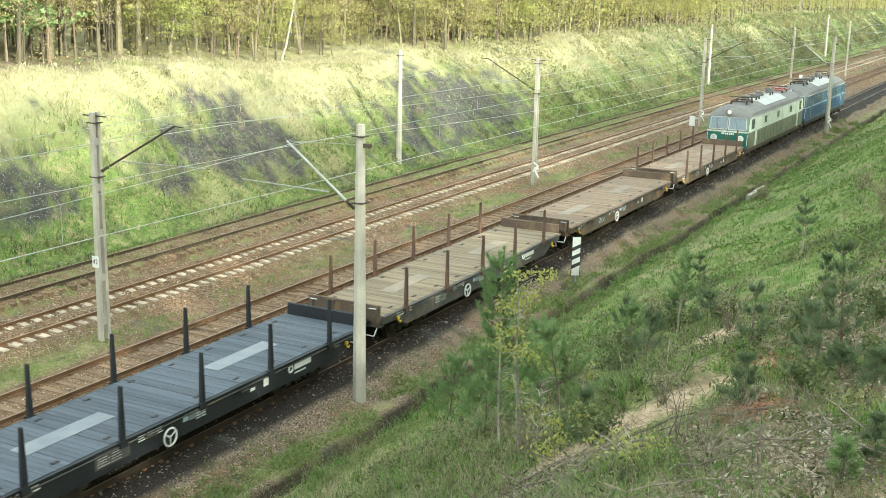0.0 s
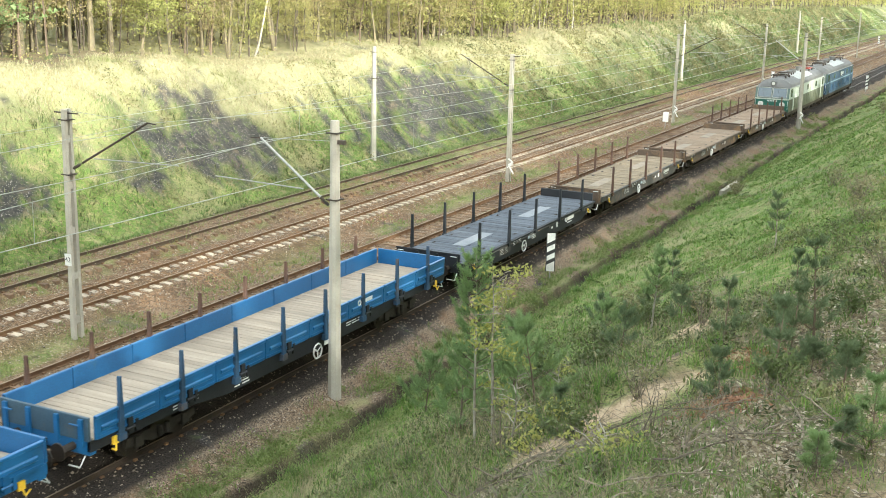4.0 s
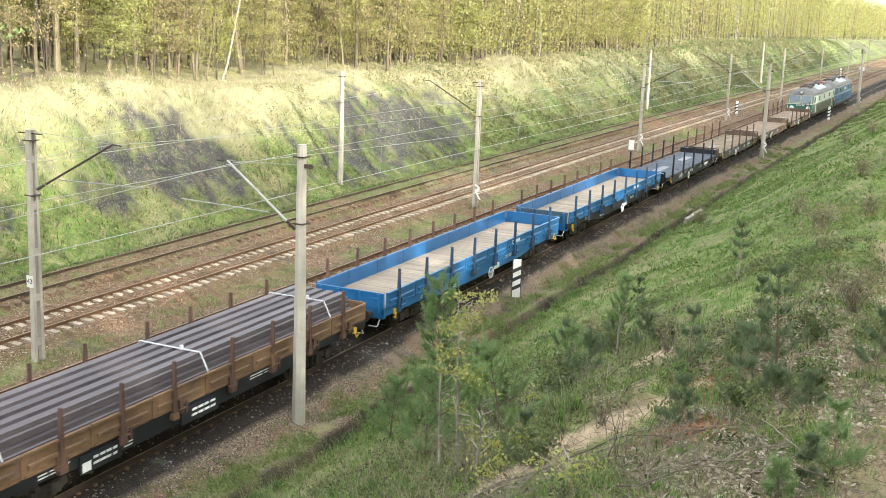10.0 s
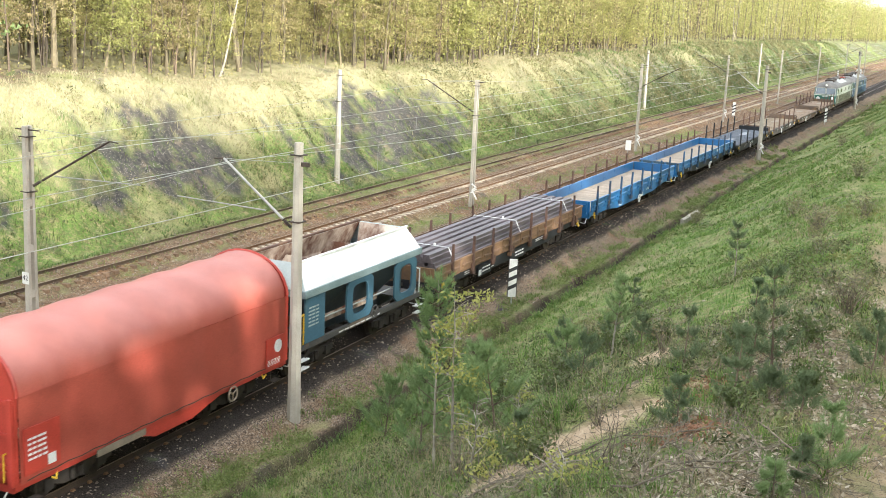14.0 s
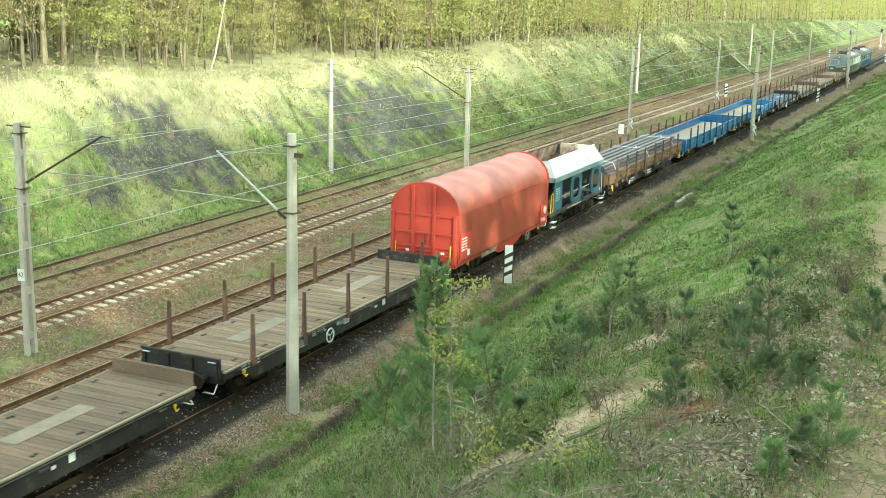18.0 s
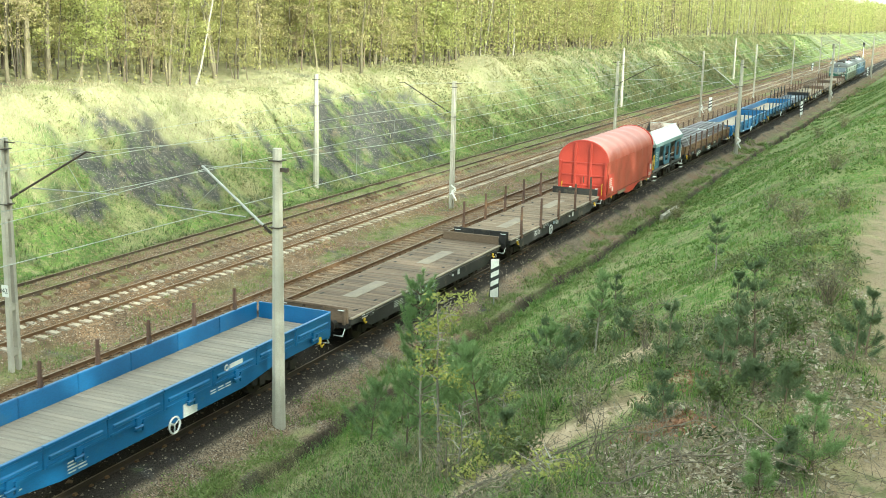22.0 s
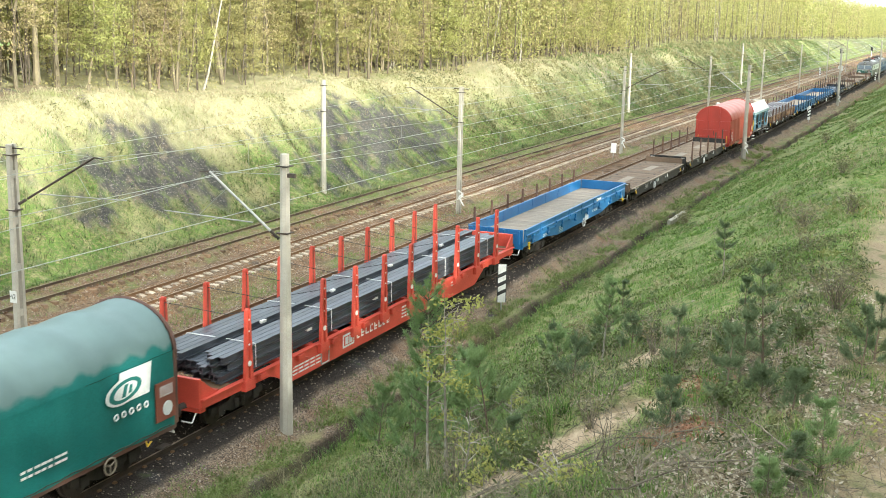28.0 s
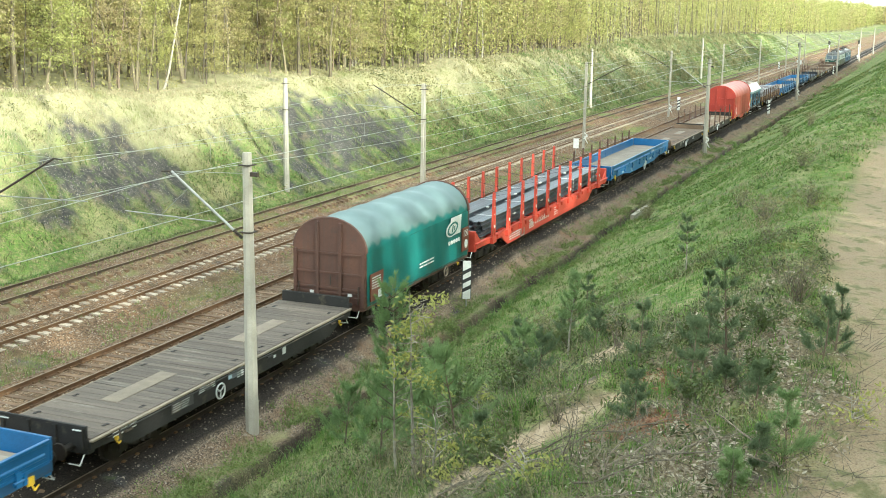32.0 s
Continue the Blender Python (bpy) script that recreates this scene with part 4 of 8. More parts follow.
def stake(w, x, s, z0, z1, material, width=0.1, shoe=True):
    y = s * 1.5
    k = Build().prism([(x - width * 0.75, z0), (x + width * 0.75, z0), (x + width * 0.75, z0 + (z1 - z0) * 0.3), (x + width * 0.3, z1), (x - width * 0.3, z1), (x - width * 0.75, z0 + (z1 - z0) * 0.3)], "y", y - 0.05, y + 0.05)
    t = part("stake", k, material, w, bevel=0.008)
    if shoe:
        part("stake_pocket", Build().box(x - 0.13, x + 0.13, y - 0.07, y + 0.07, z0 - 0.02, z0 + 0.16, 0.01), material, t)


def planks(w, x0, x1, half, z, material, seed, width=0.2):
    m = Build().box(-width / 2 + 0.004, width / 2 - 0.004, -half, half, -0.06, 0.0, 0.002).mesh("plank", material)
    rng = random.Random(seed)
    n = int((x1 - x0) / width)
    for i in range(n):
        part("plank", m, None, w, at=pose(x0 + (i + 0.5) * (x1 - x0) / n, 0, z + rng.uniform(-0.006, 0.004), 0, 0, rng.uniform(-0.12, 0.12)))


def flat_wagon(u, length, deck, sill, plate, label, stakes=None, stake_mat=None, end_mat=None, seed=1, mark=False):
    w = wagon("flat_wagon", label, "flat wagon", u)
    end_mat = end_mat or sill
    running_gear(w, length, (2.6, length - 2.6), sill)
    for s in (-1, 1):
        k = Build().prism([(0, 0.98), (0, 1.2), (length, 1.2), (length, 0.98), (length - 0.8, 0.95), (length - 1.6, 0.62), (1.6, 0.62), (0.8, 0.95)], "y", s * 1.40 - 0.05, s * 1.40 + 0.05)
        sd = part("side_sill", k, sill, w)
        part("sill_flange", Build().box(0, length, s * 1.45 - 0.07, s * 1.45 + 0.04, 1.2, 1.25), M["plate_pale"] if sill is M["sill_worn"] else sill, sd)
        part("tie_rail", Build().rod((0.6, s * 1.5, 1.13), (length - 0.6, s * 1.5, 1.13), 0.02), M["sill_grey"], sd)
    for x in np.arange(1.2, length - 1, 1.45):
        part("cross_member", Build().box(x - 0.06, x + 0.06, -1.35, 1.35, 0.95, 1.2), sill, w)
    planks(w, 0.06, length - 0.06, 1.42, 1.27, deck, seed)
    ring = Build().box(-0.11, -0.02, -0.05, 0.05, 0.0, 0.012).box(0.03, 0.11, -0.05, 0.05, 0.0, 0.012).mesh("lashing_ring", M["gear"])
    for k in range(9):
        for s in (-1, 1):
            part("lashing_ring", ring, None, w, at=pose(length * (0.07 + 0.1075 * k), s * 1.12, 1.275, 0, 0, 6 * (k % 3 - 1)))
    for a in (0.175, 0.625):
        x = a * length
        part("wear_plate", Build().box(x, x + 2.8, -0.30, 0.26, 1.272, 1.282), plate, w, "smooth steel wear plate")
    for e, x in ((-1, 0.0), (1, length)):
        x0, x1 = (x - 0.06, x) if e < 0 else (x, x + 0.06)
        hb = part("headboard", Build().box(x0, x1, -1.38, 1.38, 1.05, 1.62), end_mat, w, bevel=0.01)
        for y in (-1.25, -0.42, 0.42, 1.25):
            part("headboard_post", Build().box(x + e * 0.05, x + e * 0.13, y - 0.05, y + 0.05, 1.0, 1.55), end_mat, hb)
        part("headboard_rail", Build().box(x + e * 0.05, x + e * 0.10, -1.38, 1.38, 1.56, 1.63), end_mat, hb)
        for y in (-1.15, 1.15):
            part("grab_handle", Build().rod((x + e * 0.14, y - 0.13, 1.52), (x + e * 0.14, y + 0.13, 1.52), 0.018), M["letters"], hb)
        part("headstock", Build().box(min(x, x - e * 0.25), max(x, x - e * 0.25), -1.35, 1.35, 0.85, 1.2), sill, w)
    for x in (0.95, length - 0.95):
        for s in (-1, 1):
            part("tow_hook", Build().rod((x, s * 1.47, 0.98), (x + 0.04, s * 1.53, 0.84), 0.026).rod((x + 0.04, s * 1.53, 0.84), (x + 0.13, s * 1.53, 0.88), 0.024).box(x - 0.05, x + 0.05, s * 1.5 - 0.03, s * 1.5 + 0.03, 0.95, 1.04), M["yellow"], w, "yellow painted tow hook")
    for s in (-1, 1):
        handwheel(w, length * 0.40, s * 1.52, 0.78)
        y = s * 1.455
        marking(w, length * 0.06, length * 0.13, 1.0, 1.18, y, 2, 3)
        marking(w, length * 0.24, length * 0.30, 0.82, 1.15, y, 5, 2)
        marking(w, length * 0.33, length * 0.39, 0.98, 1.16, y, 3, 3)
        marking(w, length * 0.47, length * 0.50, 0.86, 1.15, y, 4, 2)
        marking(w, length * 0.62, length * 0.635, 0.85, 1.05, y, 1, 1)
        part("data_panel", Build().box(length * 0.235, length * 0.31, y + s * 0.001 - 0.003, y + s * 0.001 + 0.003, 0.80, 1.16), M["sill_grey"], w)
        part("load_table", Build().box(length * 0.452, length * 0.492, y - 0.003, y + 0.003, 0.93, 1.15), M["plate_dark"], w)
        part("blue_panel", Build().box(length * 0.437, length * 0.450, y - 0.004, y + 0.004, 0.96, 1.13), M["loco_band"], w, "small pale blue panel")
        part("small_plate", Build().box(length * 0.66, length * 0.675, y - 0.004, y + 0.004, 0.86, 1.08), M["letters"], w, "small white plate")
        for q in (0.10, 0.36, 0.60, 0.90):
            part("sill_step", Build().box(length * q - 0.16, length * q + 0.16, s * 1.47, s * 1.53, 1.02, 1.07), M["sill_grey"], w)
        if mark:
            swirl_mark(w, length * 0.745, 1.0, y, 0.32)
    if stakes:
        for x in stakes:
            for s in (-1, 1):
                stake(w, x, s, 1.12, 2.62, stake_mat or M["stake_rust"])
    return w


STAKES = (1.45, 4.4, 7.3, 10.25, 13.2)
flat_wagon(63.9, 15.1, M["deck_brown"], M["sill_brown"], M["plate_pale"], "brown flat wagon with upright stakes coupled to the locomotive", (1.5, 4.4, 7.3, 10.2, 13.1), M["stake_rust"], seed=11)
flat_wagon(47.4, 15.1, M["deck_brown"], M["sill_brown"], M["plate_pale"], "empty brown flat wagon without stakes", seed=12)
flat_wagon(31.0, 15.1, M["deck_yellow"], M["sill_grey"], M["plate_pale"], "ochre-decked flat wagon with dark upright stakes", STAKES, M["stake_rust"], M["sill_brown"], seed=13, mark=True)
flat_wagon(14.6, 15.1, M["deck_black"], M["sill_black"], M["plate_dark"], "clean black flat wagon with a dark blue-grey deck and stakes", STAKES, M["sill_black"], seed=14, mark=True)
flat_wagon(-83.0, 14.8, M["deck_worn"], M["sill_worn"], M["plate_pale"], "worn grey-brown flat wagon with dark upright stakes", tuple(s * 0.98 for s in STAKES), M["stake_rust"], seed=15)
flat_wagon(-98.8, 14.45, M["deck_dark"], M["sill_worn"], M["plate_pale"], "empty weathered brown flat wagon with low headboards", None, None, M["deck_dark"], seed=16)
flat_wagon(-171.6, 14.4, M["deck_mid_dark"], M["sill_worn"], M["plate_pale"], "empty dark grey flat wagon with pale wear plates", None, M["sill_black"], seed=17)


def lowside_wagon(u, length, body, sill, deck, label, name="lowside_wagon", stakes=None, near_stakes=True, top=1.81, stake_mat=None, seed=30, mark=True, bays=8):
    w = wagon(name, label, "low-sided wagon", u)
    running_gear(w, length, (2.9, length - 2.9), sill)
    planks(w, 0.1, length - 0.1, 1.397, 1.27, deck, seed, 0.22)
    for s in (-1, 1):
        k = Build().prism([(0, 0.95), (0, 1.22), (length, 1.22), (length, 0.95), (length - 3.5, 0.92), (length - 5.2, 0.72), (5.2, 0.72), (3.5, 0.92)], "y", s * 1.36 - 0.05, s * 1.36 + 0.05)
        part("side_sill", k, sill, w)
        for i in range(bays):
            a, e = 0.12 + (length - 0.24) * i / bays, 0.12 + (length - 0.24) * (i + 1) / bays
            f = part("side_flap", Build().box(a + 0.015, e - 0.015, s * 1.43 - 0.03, s * 1.43 + 0.03, 1.22, top), body, w, bevel=0.008)
            part("flap_rim", Build().box(a + 0.015, e - 0.015, s * 1.457 - 0.05, s * 1.457 + 0.05, top - 0.07, top + 0.01), body, f, bevel=0.01)
            part("flap_rib", Build().prism([(s * 1.46, 1.40), (s * 1.50, 1.43), (s * 1.50, 1.50), (s * 1.46, 1.53)], "x", a + 0.2, e - 0.2), body, f)
            part("flap_foot", Build().box(a + 0.1, e - 0.1, s * 1.46 - 0.02, s * 1.46 + 0.02, 1.22, 1.30), body, f)
            m = (a + e) / 2
            h = part("flap_hinge", Build().box(m - 0.09, m + 0.09, s * 1.49 - 0.05, s * 1.49 + 0.05, 1.05, 1.42, 0.01).rod((m - 0.16, s * 1.52, 1.16), (m + 0.16, s * 1.52, 1.16), 0.04).box(m + 0.2, m + 0.3, s * 1.48 - 0.03, s * 1.48 + 0.03, 1.0, 1.3), (sill if sill is M["sill_black"] else body) if body is not M["rust_orange"] else M["stake_rust"], w)
        y = s * 1.415
        marking(w, length * 0.30, length * 0.34, 0.78, 1.12, y, 4, 2)
        marking(w, length * 0.16, length * 0.22, 0.98, 1.14, y, 2, 3)
        marking(w, length * 0.62, length * 0.68, 0.98, 1.14, y, 2, 3)
        marking(w, length * 0.80, length * 0.82, 0.98, 1.12, y, 1, 1)
        part("data_panel", Build().box(length * 0.55, length * 0.585, y - 0.02 * s, y + 0.003, 0.72, 1.1), M["letters"] if mark else M["sill_black"], w)
        if mark:
            handwheel(w, length * 0.52, s * 1.52, 0.72)
            swirl_mark(w, length * 0.66, 1.60, s * 1.465, 0.26)
        else:
            for a, b2 in ((0.23, 0.31), (0.44, 0.53)):
                part("data_board", Build().box(length * a, length * b2, s * 1.47 - 0.015, s * 1.47 + 0.015, 0.66, 1.12), M["sill_black"], w, "black board with white lettering")
                marking(w, length * (a + 0.025), length * (b2 - 0.005), 0.76, 1.06, s * 1.49, 2, 4)
            part("white_square", Build().box(length * 0.234, length * 0.25, s * 1.488 - 0.004, s * 1.488 + 0.004, 0.70, 0.94), M["letters"], w, "white painted square")
    for e, x in ((-1, 0.0), (1, length)):
        em = M["blue_grime"] if sill is M["sill_black"] and e < 0 and body is M["blue"] else body
        fl = part("end_flap", Build().box(x - 0.04, x + 0.04, -1.4, 1.4, 1.22, top), em, w, bevel=0.01)
        for y in (-1.2, -0.45, 0.45, 1.2):
            part("end_post", Build().box(x + e * 0.04, x + e * 0.11, y - 0.06, y + 0.06, 1.1, top - 0.05), body, fl)
        for y in (-1.05, 1.05):
            part("grab_handle", Build().rod((x + e * 0.13, y - 0.14, 1.62), (x + e * 0.13, y + 0.14, 1.62), 0.018), body, fl)
        part("headstock", Build().box(min(x, x - e * 0.22), max(x, x - e * 0.22), -1.38, 1.38, 0.85, 1.22), body if body is not M["rust_orange"] else sill, w, bevel=0.015)
        for s in (-1, 1):
            part("tow_hook", Build().box(min(x - e * 0.9, x - e * 0.7), max(x - e * 0.9, x - e * 0.7), s * 1.44 - 0.035, s * 1.44 + 0.035, 0.90, 1.10).rod((x - e * 0.8, s * 1.45, 0.95), (x - e * 0.75, s * 1.5, 0.78), 0.026).rod((x - e * 0.75, s * 1.5, 0.76), (x - e * 0.6, s * 1.5, 0.85), 0.024), M["yellow"], w, "yellow painted tow hook")
    for x in stakes or ():
        for s in (-1, 1):
            if s > 0 or near_stakes:
                stake(w, x, s, 0.98, 2.56, stake_mat or (M["stake_rust"] if s > 0 else M["stake_blue"]), 0.11)
    return w


LOW = tuple(0.95 + 2.28 * k for k in range(8))
lowside_wagon(-5.3, 18.45, M["blue"], M["sill_black"], M["deck_pale"], "bright blue low-sided wagon with stakes and pale board floor", stakes=LOW, seed=31)
lowside_wagon(-25.2, 18.55, M["blue"], M["blue"], M["deck_pale"], "bright blue low-sided wagon with stakes and dusty floor", stakes=LOW, seed=32)
lowside_wagon(-118.4, 18.25, M["blue"], M["blue"], M["deck_mid"], "bright blue low-sided wagon with grey boards and stakes on one side", stakes=LOW, near_stakes=False, seed=33)
lowside_wagon(-191.4, 18.45, M["blue"], M["blue_dull"], M["deck_pale"], "bright blue low-sided wagon at the tail of the visible train", stakes=LOW, near_stakes=False, seed=34)
lowside_wagon(-44.9, 18.3, M["rust_orange"], M["sill_black"], M["deck_grey"], "rusty ochre low-sided wagon loaded with long steel sections", stakes=(1.5, 3.6, 5.7, 7.75, 10.35, 12.4, 14.5, 16.6), stake_mat=M["stake_rust"], seed=35, mark=False)


def h_beam(x0, x1, y, z, wide, high, web=0.03):
    b = Build()
    b.box(x0, x1, y - wide / 2, y + wide / 2, z, z + web)
    b.box(x0, x1, y - wide / 2, y + wide / 2, z + high - web, z + high)
    b.box(x0, x1, y - web / 2, y + web / 2, z + web, z + high - web)
    return b


def channel(x0, x1, y, z, wide, high):
    return Build().prism([(y - wide / 2, z), (y + wide / 2, z), (y + wide / 2, z + high * 0.55), (y + wide * 0.36, z + high * 0.62), (y + wide * 0.30, z + high), (y - wide * 0.30, z + high), (y - wide * 0.36, z + high * 0.62), (y - wide / 2, z + high * 0.55)], "x", x0, x1)


def steel_load_brown(u):
    ld = wagon("steel_section_load", "stack of long dark purple-grey steel sections tied with white straps", "steel load", u)
    rng = random.Random(8)
    for layer, z in enumerate((1.30, 1.62, 1.94)):
        n = 6 if layer < 2 else 5
        for i in range(n):
            y = (i - (n - 1) / 2) * 0.44
            a = 0.25 + rng.uniform(0, 0.3)
            part("steel_section", channel(a, 17.9 - rng.uniform(0, 0.5), y, z, 0.42, 0.31), M["beam"], ld)
    for x in (2.0, 9.46, 16.1):
        k = Build()
        pts = [(-1.33, 1.72), (-1.30, 1.80), (-1.05, 2.28), (1.05, 2.28), (1.30, 1.80), (1.33, 1.72)]
        for (ya, za), (yb, zb) in zip(pts, pts[1:]):
            k.beam((x, ya, za), (x, yb, zb), 0.05, 0.02)
        k.box(x - 0.06, x + 0.06, -0.45, -0.38, 2.27, 2.38)
        part("strap", k, M["strap"], ld, "white webbing strap")
    return ld


steel_load_brown(-44.9)


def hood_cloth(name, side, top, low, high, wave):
    """Tarpaulin that turns paler towards the top, with an uneven edge."""
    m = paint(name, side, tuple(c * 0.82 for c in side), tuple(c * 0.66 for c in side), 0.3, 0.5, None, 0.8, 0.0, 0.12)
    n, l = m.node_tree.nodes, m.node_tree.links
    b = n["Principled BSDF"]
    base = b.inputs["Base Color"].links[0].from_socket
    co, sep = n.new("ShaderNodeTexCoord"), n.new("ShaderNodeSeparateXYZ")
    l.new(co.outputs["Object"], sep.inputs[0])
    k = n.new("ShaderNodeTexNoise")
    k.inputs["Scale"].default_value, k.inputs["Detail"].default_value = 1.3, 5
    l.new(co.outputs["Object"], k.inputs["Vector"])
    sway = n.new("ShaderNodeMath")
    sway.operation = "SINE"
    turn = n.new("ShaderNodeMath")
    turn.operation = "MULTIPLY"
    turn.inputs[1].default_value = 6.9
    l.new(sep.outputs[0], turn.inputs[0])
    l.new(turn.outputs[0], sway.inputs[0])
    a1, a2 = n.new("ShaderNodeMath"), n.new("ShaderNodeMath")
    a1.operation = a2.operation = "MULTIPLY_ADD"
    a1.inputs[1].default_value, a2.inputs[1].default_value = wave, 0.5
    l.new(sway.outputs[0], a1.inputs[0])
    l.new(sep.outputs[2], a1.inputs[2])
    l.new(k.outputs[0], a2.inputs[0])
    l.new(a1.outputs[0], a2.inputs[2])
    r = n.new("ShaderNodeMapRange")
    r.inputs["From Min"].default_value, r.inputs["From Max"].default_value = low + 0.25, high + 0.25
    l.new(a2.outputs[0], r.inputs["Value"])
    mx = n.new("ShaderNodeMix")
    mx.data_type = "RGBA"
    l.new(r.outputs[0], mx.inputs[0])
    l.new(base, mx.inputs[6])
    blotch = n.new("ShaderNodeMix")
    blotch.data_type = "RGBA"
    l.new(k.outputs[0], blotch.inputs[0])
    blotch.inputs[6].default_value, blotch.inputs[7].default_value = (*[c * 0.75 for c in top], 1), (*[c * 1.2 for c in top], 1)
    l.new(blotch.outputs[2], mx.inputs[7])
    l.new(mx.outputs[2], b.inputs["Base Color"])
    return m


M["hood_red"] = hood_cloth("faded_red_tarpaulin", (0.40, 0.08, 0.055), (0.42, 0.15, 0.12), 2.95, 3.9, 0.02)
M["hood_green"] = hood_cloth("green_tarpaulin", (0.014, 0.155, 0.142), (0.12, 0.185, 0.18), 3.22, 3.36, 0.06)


def covered_hood(u, length, hood, top_mat, end, frame, label, handrail, plate_mat, plate_front, plate_rear):
    """A bogie wagon with a sliding tarpaulin hood and stiff end walls."""
    w = wagon("hood_wagon", label, "covered wagon", u)
    running_gear(w, length, (2.3, length - 2.3), M["sill_black"])
    half, sh, crown = 1.50, 3.05, 4.25
    arch = [(half * math.cos(a), sh + (crown - sh) * math.sin(a)) for a in [math.pi * k / 16 for k in range(17)]]
    ns = 42
    rng = random.Random(int(-u))
    side, roof = Build(), Build()
    xs = [0.12 + (length - 0.24) * i / ns for i in range(ns + 1)]

    def ripple(i, z):
        return 0.022 * math.sin(i * math.pi * 2 / 7.0) * (1 - 0.5 * (z - 1.0) / 3.2) + 0.012 * math.sin(i * 1.9 + z * 2.0)
    zs = [1.0, 1.3, 1.8, 2.3, 2.7, sh]
    for s in (-1, 1):
        vs = [(x, s * (half + ripple(i, z) + 0.015), z) for i, x in enumerate(xs) for z in zs]
        m = len(zs)
        fs = [(i * m + j, (i + 1) * m + j, (i + 1) * m + j + 1, i * m + j + 1) for i in range(ns) for j in range(m - 1)]
        side.add(vs, fs)
    vs = [(x, y * (1 + 0.6 * ripple(i, z)), z + 0.03 * math.cos(i * math.pi * 2 / 7.0) * math.sin(math.pi * k / 16)) for i, x in enumerate(xs) for k, (y, z) in enumerate(arch)]
    m = len(arch)
    roof.add(vs, [(i * m + j, (i + 1) * m + j, (i + 1) * m + j + 1, i * m + j + 1) for i in range(ns) for j in range(m - 1)])
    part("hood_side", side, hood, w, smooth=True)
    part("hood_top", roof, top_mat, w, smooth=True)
    for x0, e in ((0.0, -1), (length, 1)):
        outline = [(-half, 1.0), (half, 1.0)] + arch
        wall = part("end_wall", Build().prism(outline, "x", min(x0, x0 - e * 0.1), max(x0, x0 - e * 0.1)), end, w)
        rim = Build().tube([(x0 - e * 0.06, y * 1.015, z + 0.02) for y, z in arch], [0.06] * len(arch), 6)
        part("end_hoop", rim, frame, wall)
        for y in (-1.42, -0.48, 0.48, 1.42):
            hi = crown - 0.12 if abs(y) < 1 else sh
            part("end_post", Build().box(x0 + e * 0.002, x0 + e * 0.09, y - 0.07, y + 0.07, 1.0, hi), frame, wall, bevel=0.01)
        for z in (2.95, 2.2, 1.62, 1.45, 1.3):
            part("end_rail", Build().box(x0 + e * 0.002, x0 + e * 0.07, -1.5, 1.5, z - 0.035, z + 0.035), frame, wall)
        part("door_latch", Build().rod((x0 + e * 0.11, -0.1, 2.15), (x0 + e * 0.11, -0.1, 1.75), 0.025), M["iron"], wall)
        for y in (-0.9, 0.7):
            part("tail_lamp_bracket", Build().box(x0 + e * 0.08, x0 + e * 0.1, y - 0.08, y + 0.08, 1.38, 1.48), M["white"], wall)
        for s in (-1, 1):
            part("grab_rail", Build().rod((x0 + e * 0.1, s * 1.25, 1.1), (x0 + e * 0.1, s * 1.25, 1.75), 0.022).rod((x0 + e * 0.1, s * 1.25, 1.75), (x0 + e * 0.02, s * 1.25, 1.75), 0.022), handrail, wall)
        part("headstock", Build().box(min(x0, x0 - e * 0.3), max(x0, x0 - e * 0.3), -1.42, 1.42, 0.82, 1.06), frame, w)
        for s in (-1, 1):
            part("step", Build().box(x0 - e * 0.75, x0 - e * 0.35, s * 1.45 - 0.12, s * 1.45 + 0.12, 0.5, 0.53).rod((x0 - e * 0.7, s * 1.4, 0.5), (x0 - e * 0.7, s * 1.4, 0.95), 0.015), M["iron"], w)
            part("tow_hook", Build().rod((x0 - e * 1.3, s * 1.45, 0.95), (x0 - e * 1.25, s * 1.5, 0.80), 0.026).rod((x0 - e * 1.25, s * 1.5, 0.76), (x0 - e * 1.1, s * 1.5, 0.85), 0.024), M["yellow"], w, "yellow painted tow hook")
    for s in (-1, 1):
        part("side_sill", Build().box(0.0, length, s * 1.42 - 0.06, s * 1.42 + 0.06, 0.88, 1.04), frame, w)
        if frame is not M["brown_end"]:
            part("deep_sill", Build().prism([(length * 0.36, 0.88), (length * 0.44, 0.58), (length * 0.58, 0.58), (length * 0.70, 0.88)], "y", s * 1.42 - 0.04, s * 1.42 + 0.04), frame, w)
        part("lashing_rope", Build().tube([(0.3 + (length - 0.6) * q / 24, s * 1.545, 1.06 + 0.03 * (q % 2)) for q in range(25)], [0.012] * 25, 4), M["iron"], w)
        handwheel(w, length * 0.74, s * 1.56, 0.78, 0.21, M["plate_pale"])
        y = s * 1.565
